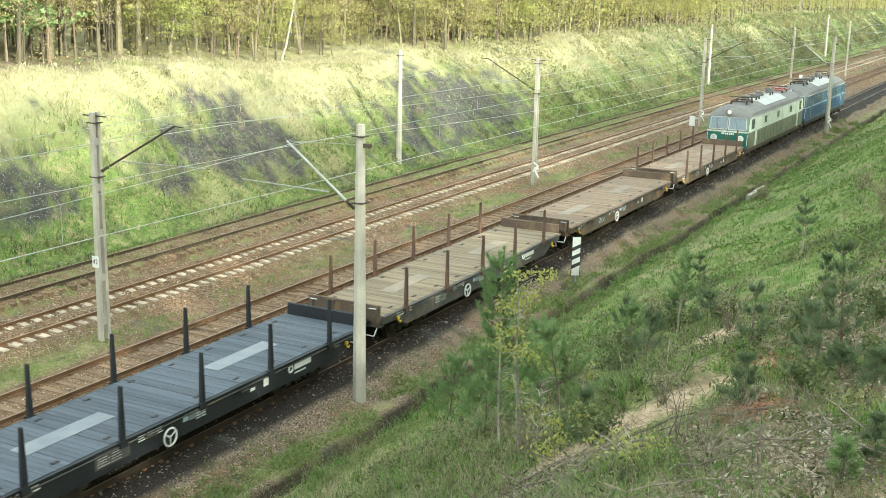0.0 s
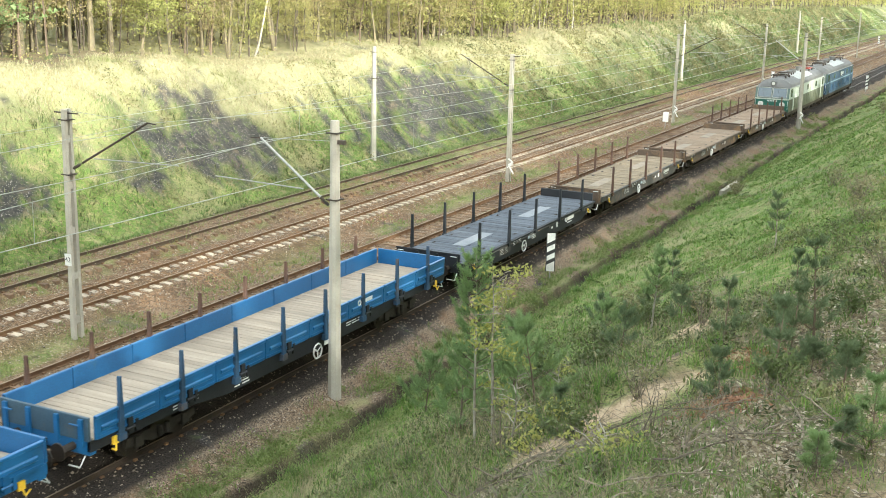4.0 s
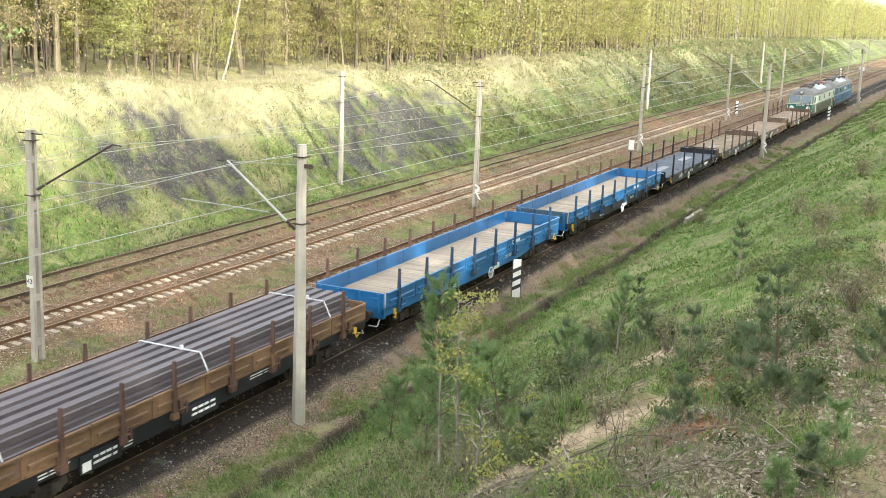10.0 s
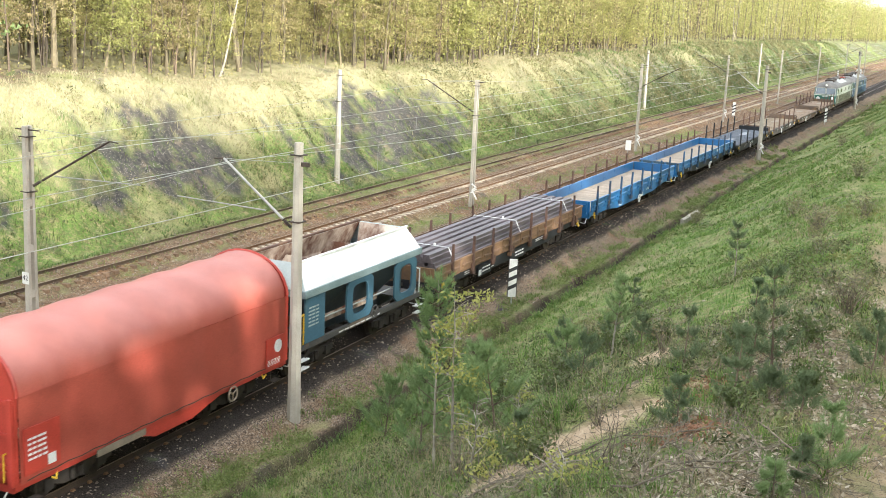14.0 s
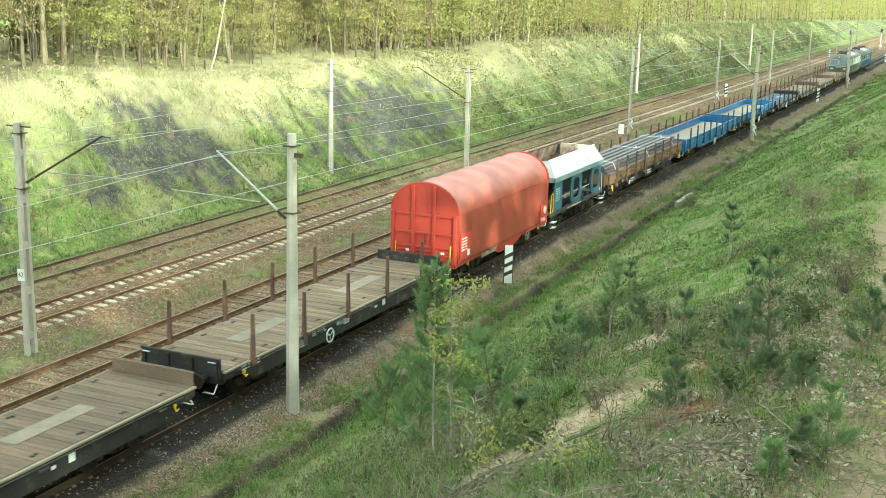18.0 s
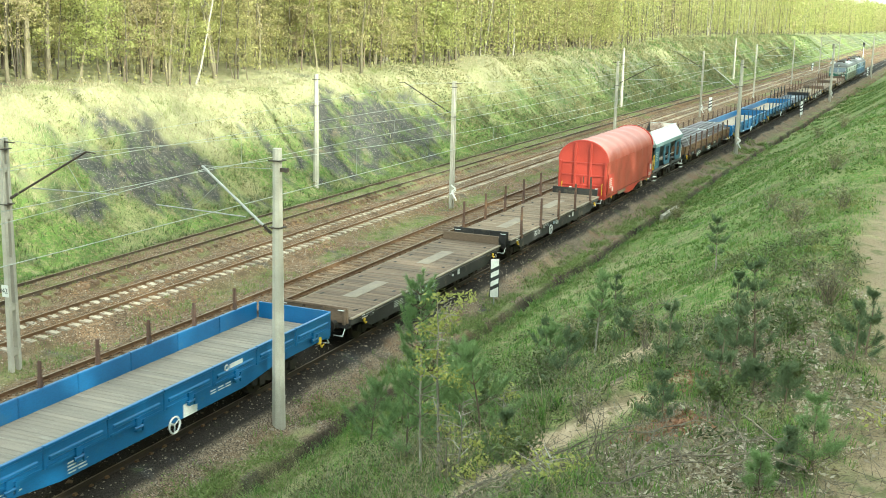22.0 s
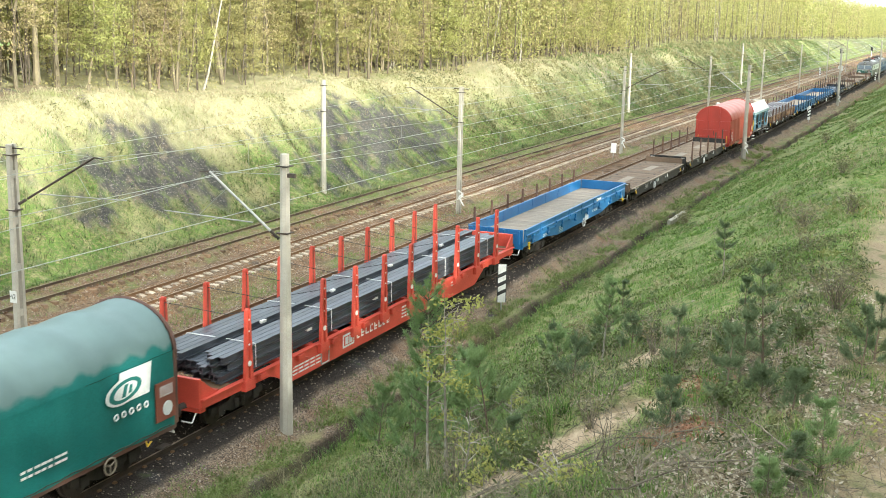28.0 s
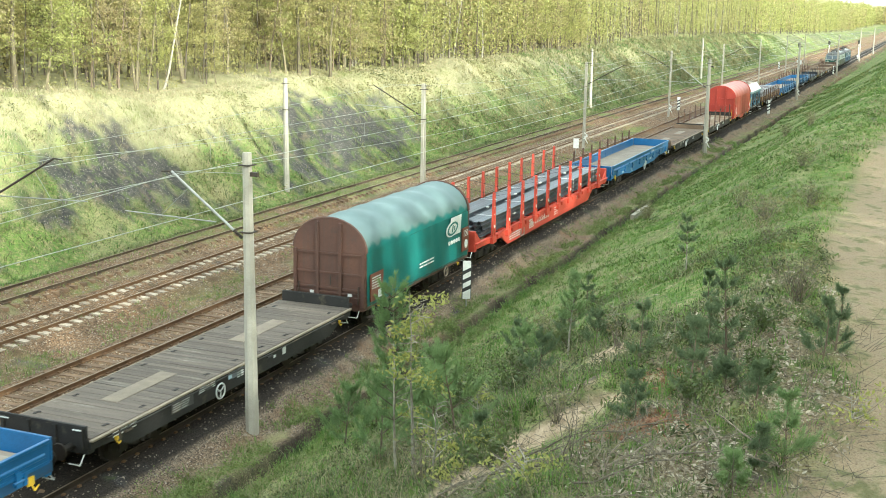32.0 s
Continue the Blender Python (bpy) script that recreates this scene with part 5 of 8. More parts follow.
        for (a, b2, z0, z1, kind) in plate_front + plate_rear:
            if kind == "plate":
                part("data_panel", Build().box(a, b2, y - 0.02, y + 0.02, z0, z1), plate_mat, w)
            elif kind == "text":
                marking(w, a, b2, z0, z1, s * 1.59, 5, 4)
            elif kind == "disc":
                part("round_mark", Build().rod(((a + b2) / 2, s * 1.585, (z0 + z1) / 2), ((a + b2) / 2, s * 1.60, (z0 + z1) / 2), (b2 - a) / 2, (b2 - a) / 2, 16), M["letters"], w, "white round mark")
            elif kind == "white":
                part("white_panel", Build().box(a, b2, s * 1.585, s * 1.60, z0, z1), M["letters"], w, "white painted panel")
            elif kind == "plain":
                part("grey_plate", Build().box(a, b2, s * 1.50, s * 1.53, z0, z1), M["plate_pale"], w, "pale worn plate on the sill")
            elif kind == "lines":
                marking(w, a, b2, z0, z1, s * 1.59, 2, 7)
            elif kind == "blocks":
                for q in range(5):
                    c = a + (b2 - a) * (q + 0.1) / 5
                    part("white_block", Build().ring((c + 0.1, s * 1.59, (z0 + z1) / 2), (0, 1, 0), 0.075, 0.028, 8, 4), M["letters"], w)
            elif kind == "emblem":
                cx, cz, rx, rz = a + (b2 - a) * 0.42, (z0 + z1) / 2 - 0.06, (b2 - a) * 0.40, (z1 - z0) * 0.40
                lean = 0.14 * (1 if s < 0 else -1)
                ell = lambda f: [(cx + f * rx * math.cos(t) + lean * math.sin(t), cz + f * rz * math.sin(t)) for t in [2 * math.pi * q / 24 for q in range(24)]]
                part("emblem_field", Build().prism([(a + 0.45, z0 + 0.05), (b2 - 0.12, z0 + 0.05), (b2, z1), (a + 0.57, z1)], "y", s * 1.575, s * 1.590), M["letters"], w, "white slanting field")
                part("emblem_oval", Build().prism(ell(1.0), "y", s * 1.575, s * 1.594), M["letters"], w, "white oval")
                part("emblem_oval_inner", Build().prism(ell(0.84), "y", s * 1.575, s * 1.598), M["hood_green"], w, "green oval")
                part("emblem_core", Build().prism(ell(0.58), "y", s * 1.575, s * 1.602), M["letters"], w, "white oval core")
                part("emblem_bar", Build().prism([(cx - 0.16, cz - rz * 0.45), (cx - 0.02, cz - rz * 0.45), (cx + 0.10, cz + rz * 0.45), (cx - 0.04, cz + rz * 0.45)], "y", s * 1.575, s * 1.606)
                     .prism([(cx + 0.10, cz - rz * 0.3), (cx + 0.22, cz - rz * 0.3), (cx + 0.26, cz + rz * 0.3), (cx + 0.16, cz + rz * 0.3)], "y", s * 1.575, s * 1.606), M["hood_green"], w, "two green slanting bars")
    return w


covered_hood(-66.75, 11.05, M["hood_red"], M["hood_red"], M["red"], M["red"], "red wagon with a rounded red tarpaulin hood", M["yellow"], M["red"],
             [(9.85, 10.85, 1.05, 1.95, "plate"), (10.25, 10.65, 1.45, 1.85, "disc"), (9.9, 10.6, 1.1, 1.3, "text")],
             [(0.2, 1.3, 1.2, 2.3, "plate"), (0.3, 0.9, 1.5, 2.1, "text"), (0.9, 1.15, 1.25, 1.5, "white"), (2.6, 4.4, 0.80, 0.98, "plain")])
covered_hood(-156.05, 10.65, M["hood_green"], M["hood_green"], M["brown_end"], M["brown_end"], "green wagon with a rounded pale-topped tarpaulin hood and brown ends", M["iron"], M["brown_red"],
             [(9.7, 10.5, 1.3, 2.35, "plate"), (9.95, 10.35, 1.4, 1.8, "disc"), (9.85, 10.4, 1.95, 2.25, "text"), (7.75, 9.55, 2.2, 3.05, "emblem"), (8.0, 9.45, 1.85, 2.08, "blocks")],
             [(0.3, 1.4, 1.15, 2.2, "plate"), (0.4, 1.2, 1.6, 2.1, "text"), (0.95, 1.25, 1.2, 1.5, "white"), (4.9, 6.4, 1.48, 1.76, "lines")])


def hopper_wagon(u):
    length = 8.8
    w = wagon("hopper_wagon", "pale blue and white open hopper wagon with a rusty dusty inside", "hopper wagon", u)
    running_gear(w, length, (1.6, length - 1.6), M["hopper_dark"])
    a, b = 0.35, 8.55            # rim
    c, d = 0.75, 8.25            # top opening
    # sloping top panels: outside white, inside rust
    for s in (-1, 1):
        part("top_panel", Build().add([(a, s * 1.50, 2.95), (b, s * 1.50, 2.95), (d, s * 1.0, 3.72), (c, s * 1.0, 3.72), (a, s * 1.46, 2.93), (b, s * 1.46, 2.93), (d, s * 0.96, 3.70), (c, s * 0.96, 3.70)],
                                    [(0, 1, 2, 3), (7, 6, 5, 4), (3, 2, 6, 7), (0, 3, 7, 4), (1, 5, 6, 2)]), M["hopper_white"], w, "chalky white sloping panel")
        part("rim_band", Build().box(a - 0.05, b + 0.05, s * 1.5 - 0.05, s * 1.5 + 0.05, 2.72, 2.96), M["hopper_teal"], w, bevel=0.01)
        part("top_rim", Build().beam((c - 0.05, s * 1.0, 3.74), (d + 0.05, s * 1.0, 3.74), 0.09, 0.07), M["hopper_white"] if s < 0 else M["stake_rust"], w)
        part("lining", Build().add([(c, s * 0.95, 3.70), (d, s * 0.95, 3.70), (d - 0.1, s * 1.3, 2.9), (c + 0.1, s * 1.3, 2.9), (c + 1.6, s * 0.45, 1.5), (d - 1.6, s * 0.45, 1.5)],
                                   [(0, 1, 2, 3), (3, 2, 5, 4)]), M["hopper_rust"], w, "rusty lining caked with pale dust")
        # lower wall painted dark in place of the shadow under the rim
        part("lower_wall", Build().add([(a, s * 1.45, 2.75), (b, s * 1.45, 2.75), (b - 1.7, s * 0.55, 1.4), (a + 1.7, s * 0.55, 1.4), (a, s * 1.41, 2.75), (b, s * 1.41, 2.75), (b - 1.7, s * 0.51, 1.4), (a + 1.7, s * 0.51, 1.4)],
                                       [(0, 1, 2, 3), (7, 6, 5, 4), (0, 4, 5, 1), (3, 2, 6, 7), (0, 3, 7, 4), (1, 5, 6, 2)]), M["hopper_dark"], w)
        # upright frames with oval holes
        for x0, x1 in ((0.45, 1.65), (3.1, 4.95), (6.6, 8.35)):
            hole = x0 > 1
            cx, zc = (x0 + x1) / 2, 1.98
            n = 20
            outer, inner = [], []
            for k in range(n):
                t = 2 * math.pi * k / n
                ct, st = math.cos(t), math.sin(t)
                m = max(abs(ct), abs(st))
                outer.append((cx + ct / m * (x1 - x0) / 2, zc + st / m * 0.76))
                e = 0.5
                inner.append((cx + math.copysign(abs(ct) ** e, ct) * (x1 - x0) * 0.29, zc + math.copysign(abs(st) ** e, st) * 0.52))
            k2 = Build()
            if hole:
                vs = [(x, s * (1.43 + 0.03 * q), z) for q in (-1, 1) for x, z in outer] + [(x, s * (1.43 + 0.03 * q), z) for q in (-1, 1) for x, z in inner]
                fs = []
                for i in range(n):
                    j = (i + 1) % n
                    fs += [(i, j, 2 * n + j, 2 * n + i), (n + i, n + j, 3 * n + j, 3 * n + i), (2 * n + i, 2 * n + j, 3 * n + j, 3 * n + i), (i, j, n + j, n + i)]
                k2.add(vs, fs)
            else:
                k2.box(x0, x1, s * 1.43 - 0.03, s * 1.43 + 0.03, 1.22, 2.74)
            up = part("upright_frame", k2, M["hopper_blue"], w, "faded blue steel upright")
            if not hole:
                marking(w, x0 + 0.2, x1 - 0.35, 1.7, 2.4, s * 1.465, 6, 3, M["hopper_pale"])
        part("side_sill", Build().box(0, length, s * 1.4 - 0.06, s * 1.4 + 0.06, 1.02, 1.2), M["sill_grey"], w)
        part("side_rod", Build().rod((1.4, s * 1.3, 1.75), (7.0, s * 1.3, 1.75), 0.03), M["galv"], w)
        handwheel(w, 5.0, s * 1.52, 1.28, 0.22, M["sill_grey"])
        marking(w, 2.6, 5.6, 1.04, 1.15, s * 1.47, 1, 8)
        for x in (0.3, length - 0.3):
            for z in (0.45, 0.72):
                part("step", Build().box(x - 0.25, x + 0.25, s * 1.5 - 0.1, s * 1.5 + 0.1, z, z + 0.035), M["letters"], w)
            part("step_hanger", Build().rod((x - 0.2, s * 1.45, 0.45), (x - 0.2, s * 1.45, 1.0), 0.018).rod((x + 0.2, s * 1.45, 0.45), (x + 0.2, s * 1.45, 1.0), 0.018), M["iron"], w)
    for e, x0, xt in ((-1, a, c), (1, b, d)):
        part("end_panel", Build().add([(x0, -1.5, 2.95), (x0, 1.5, 2.95), (xt, 1.0, 3.72), (xt, -1.0, 3.72), (x0 - e * 0.04, -1.5, 2.93), (x0 - e * 0.04, 1.5, 2.93), (xt - e * 0.04, 1.0, 3.70), (xt - e * 0.04, -1.0, 3.70)],
                                      [(0, 1, 2, 3), (7, 6, 5, 4), (3, 2, 6, 7)]), M["hopper_pale"], w)
        part("end_band", Build().box(x0 - 0.05, x0 + 0.05, -1.5, 1.5, 2.72, 2.96), M["hopper_teal"], w)
        part("end_slope", Build().add([(x0, -1.45, 2.75), (x0, 1.45, 2.75), (x0 - e * 1.75, 0.55, 1.4), (x0 - e * 1.75, -0.55, 1.4)], [(0, 1, 2, 3)]), M["hopper_dark"], w)
        part("end_lining", Build().add([(xt - e * 0.05, -0.95, 3.7), (xt - e * 0.05, 0.95, 3.7), (x0 - e * 1.6, 0.5, 1.5), (x0 - e * 1.6, -0.5, 1.5)], [(0, 1, 2, 3)]), M["hopper_rust"], w)
        for y in (-0.7, 0.7):
            part("end_strut", Build().beam((x0 - e * 0.1, y, 1.2), (x0 - e * 0.05, y, 2.75), 0.1, 0.1), M["hopper_dark"], w)
        xe = 0 if e < 0 else length
        part("end_platform", Build().box(min(xe, xe - e * 1.2), max(xe, xe - e * 1.2), -1.4, 1.4, 1.16, 1.2), M["sill_grey"], w)
        for s in (-1, 1):
            part("handrail", Build().rod((xe - e * 0.08, s * 1.42, 1.0), (xe - e * 0.08, s * 1.42, 2.1), 0.025).rod((xe - e * 0.08, s * 1.42, 2.1), (xe - e * 0.42, s * 1.42, 2.2), 0.025).rod((xe - e * 0.42, s * 1.42, 2.2), (xe - e * 0.42, s * 1.42, 1.2), 0.025),
                 M["letters"] if e > 0 else M["yellow"], w, "pale bent handrail")
    for x in (3.0, 5.9):
        part("cross_web", Build().add([(x - 0.02, -1.25, 2.85), (x - 0.02, 1.25, 2.85), (x - 0.02, 0.9, 3.35), (x - 0.02, -0.9, 3.35), (x + 0.02, -1.25, 2.85), (x + 0.02, 1.25, 2.85), (x + 0.02, 0.9, 3.35), (x + 0.02, -0.9, 3.35)],
                                      [(0, 1, 2, 3), (7, 6, 5, 4), (3, 2, 6, 7), (0, 4, 5, 1)]), M["hopper_rust"], w)
    part("floor_chute", Build().box(1.9, 6.9, -0.6, 0.6, 1.2, 1.55), M["hopper_rust"], w)
    return w


hopper_wagon(-55.0)


def stanchion_wagon(u, length):
    w = wagon("stanchion_wagon", "bright red wagon with tall red stanchions carrying steel bars", "stanchion wagon", u)
    running_gear(w, length, (2.3, length - 2.3), M["red_frame"])
    for s in (-1, 1):
        k = Build().prism([(0, 0.98), (0, 1.22), (length, 1.22), (length, 0.98), (length - 3.6, 0.94), (length - 4.6, 0.42), (4.6, 0.42), (3.6, 0.94)], "y", s * 1.40 - 0.04, s * 1.40 + 0.04)
        sd = part("side_sill", k, M["red_frame"], w)
        part("sill_flange", Build().box(0, length, s * 1.42 - 0.1, s * 1.42 + 0.08, 1.22, 1.26), M["red_frame"], sd)
        for i in range(10):
            x = 2.22 + 2.2 * i
            y = s * 1.5
            st = part("stanchion", Build().prism([(x - 0.23, 0.95), (x - 0.07, 0.95), (x - 0.05, 2.2), (x - 0.03, 3.3), (x - 0.10, 3.34), (x - 0.15, 2.2)], "y", y - 0.05, y + 0.05), M["red_frame"], w)
            part("stanchion_cheek", Build().prism([(x + 0.07, 0.95), (x + 0.23, 0.95), (x + 0.15, 2.2), (x + 0.10, 3.34), (x + 0.03, 3.3), (x + 0.05, 2.2)], "y", y - 0.05, y + 0.05), M["red_frame"], st)
            part("stanchion_web", Build().box(x - 0.06, x + 0.06, y - s * 0.03 - 0.012, y - s * 0.03 + 0.012, 1.0, 3.2), M["brown_red"], st)
            part("stanchion_foot", Build().box(x - 0.26, x + 0.26, y - 0.09, y + 0.09, 0.92, 1.22, 0.02), M["red_frame"], st)
            part("stanchion_cap", Build().rod((x, y - 0.06, 3.33), (x, y + 0.06, 3.33), 0.05, 0.05, 8), M["red_frame"], st)
            part("stanchion_disc", Build().rod((x, y + s * 0.05, 1.72), (x, y + s * 0.07, 1.72), 0.085, 0.085, 12), M["white"], st, "white plastic disc")
            for z in (2.3, 2.7, 3.05):
                part("stanchion_rivet", Build().rod((x, y + s * 0.04, z), (x, y + s * 0.065, z), 0.028, 0.028, 8), M["white"], st)
        for i in range(9):
            x = 2.9 + 2.2 * i
            part("lashing_winch", Build().box(x - 0.1, x + 0.25, s * 1.5 - 0.06, s * 1.5 + 0.06, 1.02, 1.2).rod((x + 0.25, s * 1.53, 1.1), (x + 0.6, s * 1.53, 0.95), 0.02), M["red_frame"], w)
        y = s * 1.445
        part("white_emblem", Build().box(8.05, 8.85, y - 0.004, y + 0.004, 0.62, 1.08), M["letters"], w, "white outlined square emblem")
        part("emblem_field", Build().box(8.12, 8.78, y + s * 0.005 - 0.003, y + s * 0.005 + 0.003, 0.69, 1.01), M["red_frame"], w)
        part("emblem_bar", Build().box(8.2, 8.42, y + s * 0.010 - 0.003, y + s * 0.010 + 0.003, 0.72, 0.98).box(8.48, 8.70, y + s * 0.010 - 0.003, y + s * 0.010 + 0.003, 0.72, 0.98), M["letters"], w)
        for j in range(8):
            part("white_block", Build().box(9.05 + 0.33 * j, 9.11 + 0.33 * j, y - 0.004, y + 0.004, 0.72, 0.99).box(9.11 + 0.33 * j, 9.26 + 0.33 * j, y - 0.004, y + 0.004, 0.93 - 0.105 * (j % 3), 0.99 - 0.105 * (j % 3)).box(9.11 + 0.33 * j, 9.24 + 0.33 * j, y - 0.004, y + 0.004, 0.72, 0.775), M["letters"], w)
        marking(w, 12.6, 13.3, 0.6, 1.1, y, 4, 3, M["letters"])
        marking(w, 4.8, 6.6, 0.55, 0.9, y, 3, 5)
        marking(w, 17.2, 18.2, 0.85, 1.1, y, 2, 3)
        part("ladder_bracket", Build().rod((6.5, s * 1.5, 0.5), (6.5, s * 1.5, 1.0), 0.022).rod((7.0, s * 1.5, 0.5), (7.0, s * 1.5, 1.0), 0.022).rod((6.5, s * 1.5, 0.5), (7.0, s * 1.5, 0.5), 0.022), M["galv"], w)
    for i in range(14):
        x = 0.8 + i * (length - 1.6) / 13
        part("cross_bearer", Build().box(x - 0.12, x + 0.12, -1.36, 1.36, 1.1, 1.30), M["red"], w)
    for e, x in ((-1, 0.0), (1, length)):
        part("end_bulkhead", Build().box(x - 0.06, x + 0.06, -1.4, 1.4, 1.0, 1.85), M["red_frame"], w, bevel=0.015)
        part("end_deck", Build().box(min(x, x - e * 1.6), max(x, x - e * 1.6), -1.38, 1.38, 1.2, 1.25), M["rust_orange"], w)
        part("headstock", Build().box(min(x, x - e * 0.25), max(x, x - e * 0.25), -1.38, 1.38, 0.85, 1.2), M["red_frame"], w)
        part("end_gusset", Build().prism([(x - e * 0.06, 1.25), (x - e * 0.8, 1.25), (x - e * 0.06, 1.8)], "y", -1.4, -1.34), M["red_frame"], w)
    for i in range(9):
        x = 2.22 + 2.2 * i
        part("lashing_cable", Build().rod((x, 1.45, 3.2), (x + 1.1, 0.0, 2.75), 0.012, 0.012, 4).rod((x + 1.1, 0.0, 2.75), (x + 2.2, -1.45, 3.0), 0.012, 0.012, 4), M["black"], w)
    return w


stanchion_wagon(-144.2, 24.4)


def steel_load_red(u):
    ld = wagon("steel_bar_load", "stacks of long blue-black steel bars with white straps and wooden blocks", "steel load", u)
    rng = random.Random(18)
    for layer in range(3):
        n = 11
        for i in range(n):
            y = (i - (n - 1) / 2) * 0.225
            if layer == 2 and (i in (5,) or rng.random() < 0.12):
                continue
            a = 1.1 + rng.uniform(0, 0.7)
            part("steel_bar", h_beam(a, 23.4 - rng.uniform(0, 0.9), y, 1.31 + layer * 0.26, 0.205, 0.23), M["beam_blue"], ld)
    for x in (3.0, 7.6, 12.1, 17.0, 21.6):
        k = Build()
        pts = [(-1.26, 1.35), (-1.25, 2.09), (-0.2, 2.10)]
        for (ya, za), (yb, zb) in zip(pts, pts[1:]):
            k.beam((x, ya, za), (x, yb, zb), 0.035, 0.015)
        pts = [(0.2, 2.10), (1.25, 2.09), (1.26, 1.35)]
        for (ya, za), (yb, zb) in zip(pts, pts[1:]):
            k.beam((x, ya, za), (x, yb, zb), 0.035, 0.015)
        part("strap", k, M["strap"], ld, "thin white strap")
    for x, y in ((5.2, -0.1), (9.9, 0.0), (14.6, 0.05), (19.3, -0.05), (6.2, -1.2), (10.9, -1.2), (16.0, -1.2)):
        z = 2.06 if abs(y) < 0.5 else 1.7
        part("wood_block", Build().box(x - 0.13, x + 0.13, y - 0.05, y + 0.05, z, z + 0.08), M["white"], ld, "pale wooden block")
    return ld


steel_load_red(-144.2)


# ---- locomotives ----
def locomotive(u, lower, upper, front, band, roof_pale, label, panto, wordmark):
    length = 18.3
    w = wagon("electric_locomotive", label, "locomotive", u)
    half = 1.47
    # body shell: vertical sides, rounded eaves, shallow roof; ends lean in above the waist
    sec = [(half, 0.95), (half, 2.1), (half, 3.05), (half - 0.10, 3.32), (half - 0.42, 3.58), (0.55, 3.74), (0, 3.78)]
    sec = sec + [(-y, z) for y, z in reversed(sec[:-1])]

    def shell(lo, hi, name, material, x0=0.0, x1=length):
        pick = [(y, z) for y, z in sec if lo - 1e-6 <= z <= hi + 1e-6]
        k = Build()
        xs = [x0, x0 + 0.9, x0 + 3, (x0 + x1) / 2, x1 - 3, x1 - 0.9, x1]
        def rake(x, z):
            r = max(0.0, z - 2.1) * 0.22
            return x + (r if x == 0.0 else -r if x == length else 0)
        groups = [pick] if lo > 3 else [[p for p in pick if p[0] > 0], [p for p in pick if p[0] < 0]]
        for g in groups:
            n = len(g)
            vs = [(rake(x, z), y, z) for x in xs for y, z in g]
            k.add(vs, [(i * n + j, (i + 1) * n + j, (i + 1) * n + j + 1, i * n + j + 1) for i in range(len(xs) - 1) for j in range(n - 1)])
        return part(name, k, material, w, smooth=False)
    shell(0.95, 2.1, "lower_side", lower)
    shell(2.1, 3.05, "upper_side", upper)
    shell(3.05, 4.0, "roof", M["loco_roof"], 1.15, length - 1.15)
    for e, x in ((-1, 0.0), (1, length)):
        r = lambda z: x - e * max(0.0, z - 2.1) * 0.22
        f = part("cab_front", Build().add([(x, -half, 0.95), (x, half, 0.95), (x, half, 2.1), (x, -half, 2.1)], [(0, 1, 2, 3)]), front, w)
        part("cab_head", Build().add([(r(2.1), -half, 2.1), (r(2.1), half, 2.1), (r(3.05), half, 3.05), (r(3.05), -half, 3.05)], [(0, 1, 2, 3)]), M["loco_slate"], w)
        dome = [(y, z) for y, z in sec if z >= 3.04]
        n = len(dome)
        rows = [[(r(3.05) + e * 0.06 - e * q * 0.98, y * (0.97 + 0.03 * q), 3.04 + (z - 3.04) * q ** 0.55) for y, z in dome] for q in (0.0, 0.12, 0.35, 0.65, 1.0)]
        part("roof_dome", Build().add([p for row in rows for p in row], [(i * n + j, (i + 1) * n + j, (i + 1) * n + j + 1, i * n + j + 1) for i in range(4) for j in range(n - 1)] + [tuple(range(n))]), M["loco_roof"], w, "grey rounded cab roof", smooth=True)
        for y0, y1 in ((-1.28, -0.06), (0.06, 1.28)):
            g = Build().add([(r(2.22) + e * 0.015, y0, 2.22), (r(2.22) + e * 0.015, y1, 2.22), (r(3.05) + e * 0.015, y1 * 0.96, 3.05), (r(3.05) + e * 0.015, y0 * 0.96, 3.05)], [(0, 1, 2, 3)])
            fr = part("windscreen", g, glass, w, "dark reflecting windscreen")
            k = Build()
            c4 = [(r(2.22) + e * 0.03, y0, 2.22), (r(2.22) + e * 0.03, y1, 2.22), (r(3.05) + e * 0.03, y1 * 0.96, 3.05), (r(3.05) + e * 0.03, y0 * 0.96, 3.05)]
            for p, q in zip(c4, c4[1:] + c4[:1]):
                k.beam(p, q, 0.06, 0.06)
            part("window_frame", k, M["loco_roof_pale"], fr)
            part("wiper", Build().rod((r(2.3) + e * 0.05, (y0 + y1) / 2, 2.25), (r(2.9) + e * 0.05, (y0 + y1) / 2 + 0.2, 2.85), 0.012), M["black"], fr)
        part("front_band", Build().box(min(x, x + e * 0.015), max(x, x + e * 0.015), -half, half, 2.03, 2.13), band, w)
        for y in (-0.93, 0.93):
            h = part("headlight", Build().ring((x + e * 0.08, y, 1.62), (1, 0, 0), 0.19, 0.05, 18, 6).rod((x, y, 1.62), (x + e * 0.06, y, 1.62), 0.2, 0.2, 16), M["letters"], w, "round white-rimmed headlight")
            part("headlight_lens", Build().rod((x + e * 0.06, y, 1.62), (x + e * 0.10, y, 1.62), 0.13, 0.07, 14), M["lamp_glass"], h)
        h = part("top_lamp", Build().rod((r(3.5) - e * 0.4, 0, 3.46), (r(3.5) + e * 0.16, 0, 3.42), 0.20, 0.22, 14), M["loco_roof"], w)
        part("top_lamp_lens", Build().rod((r(3.5) + e * 0.16, 0, 3.42), (r(3.5) + e * 0.20, 0, 3.42), 0.15, 0.12, 14), M["lamp_glass"], h)
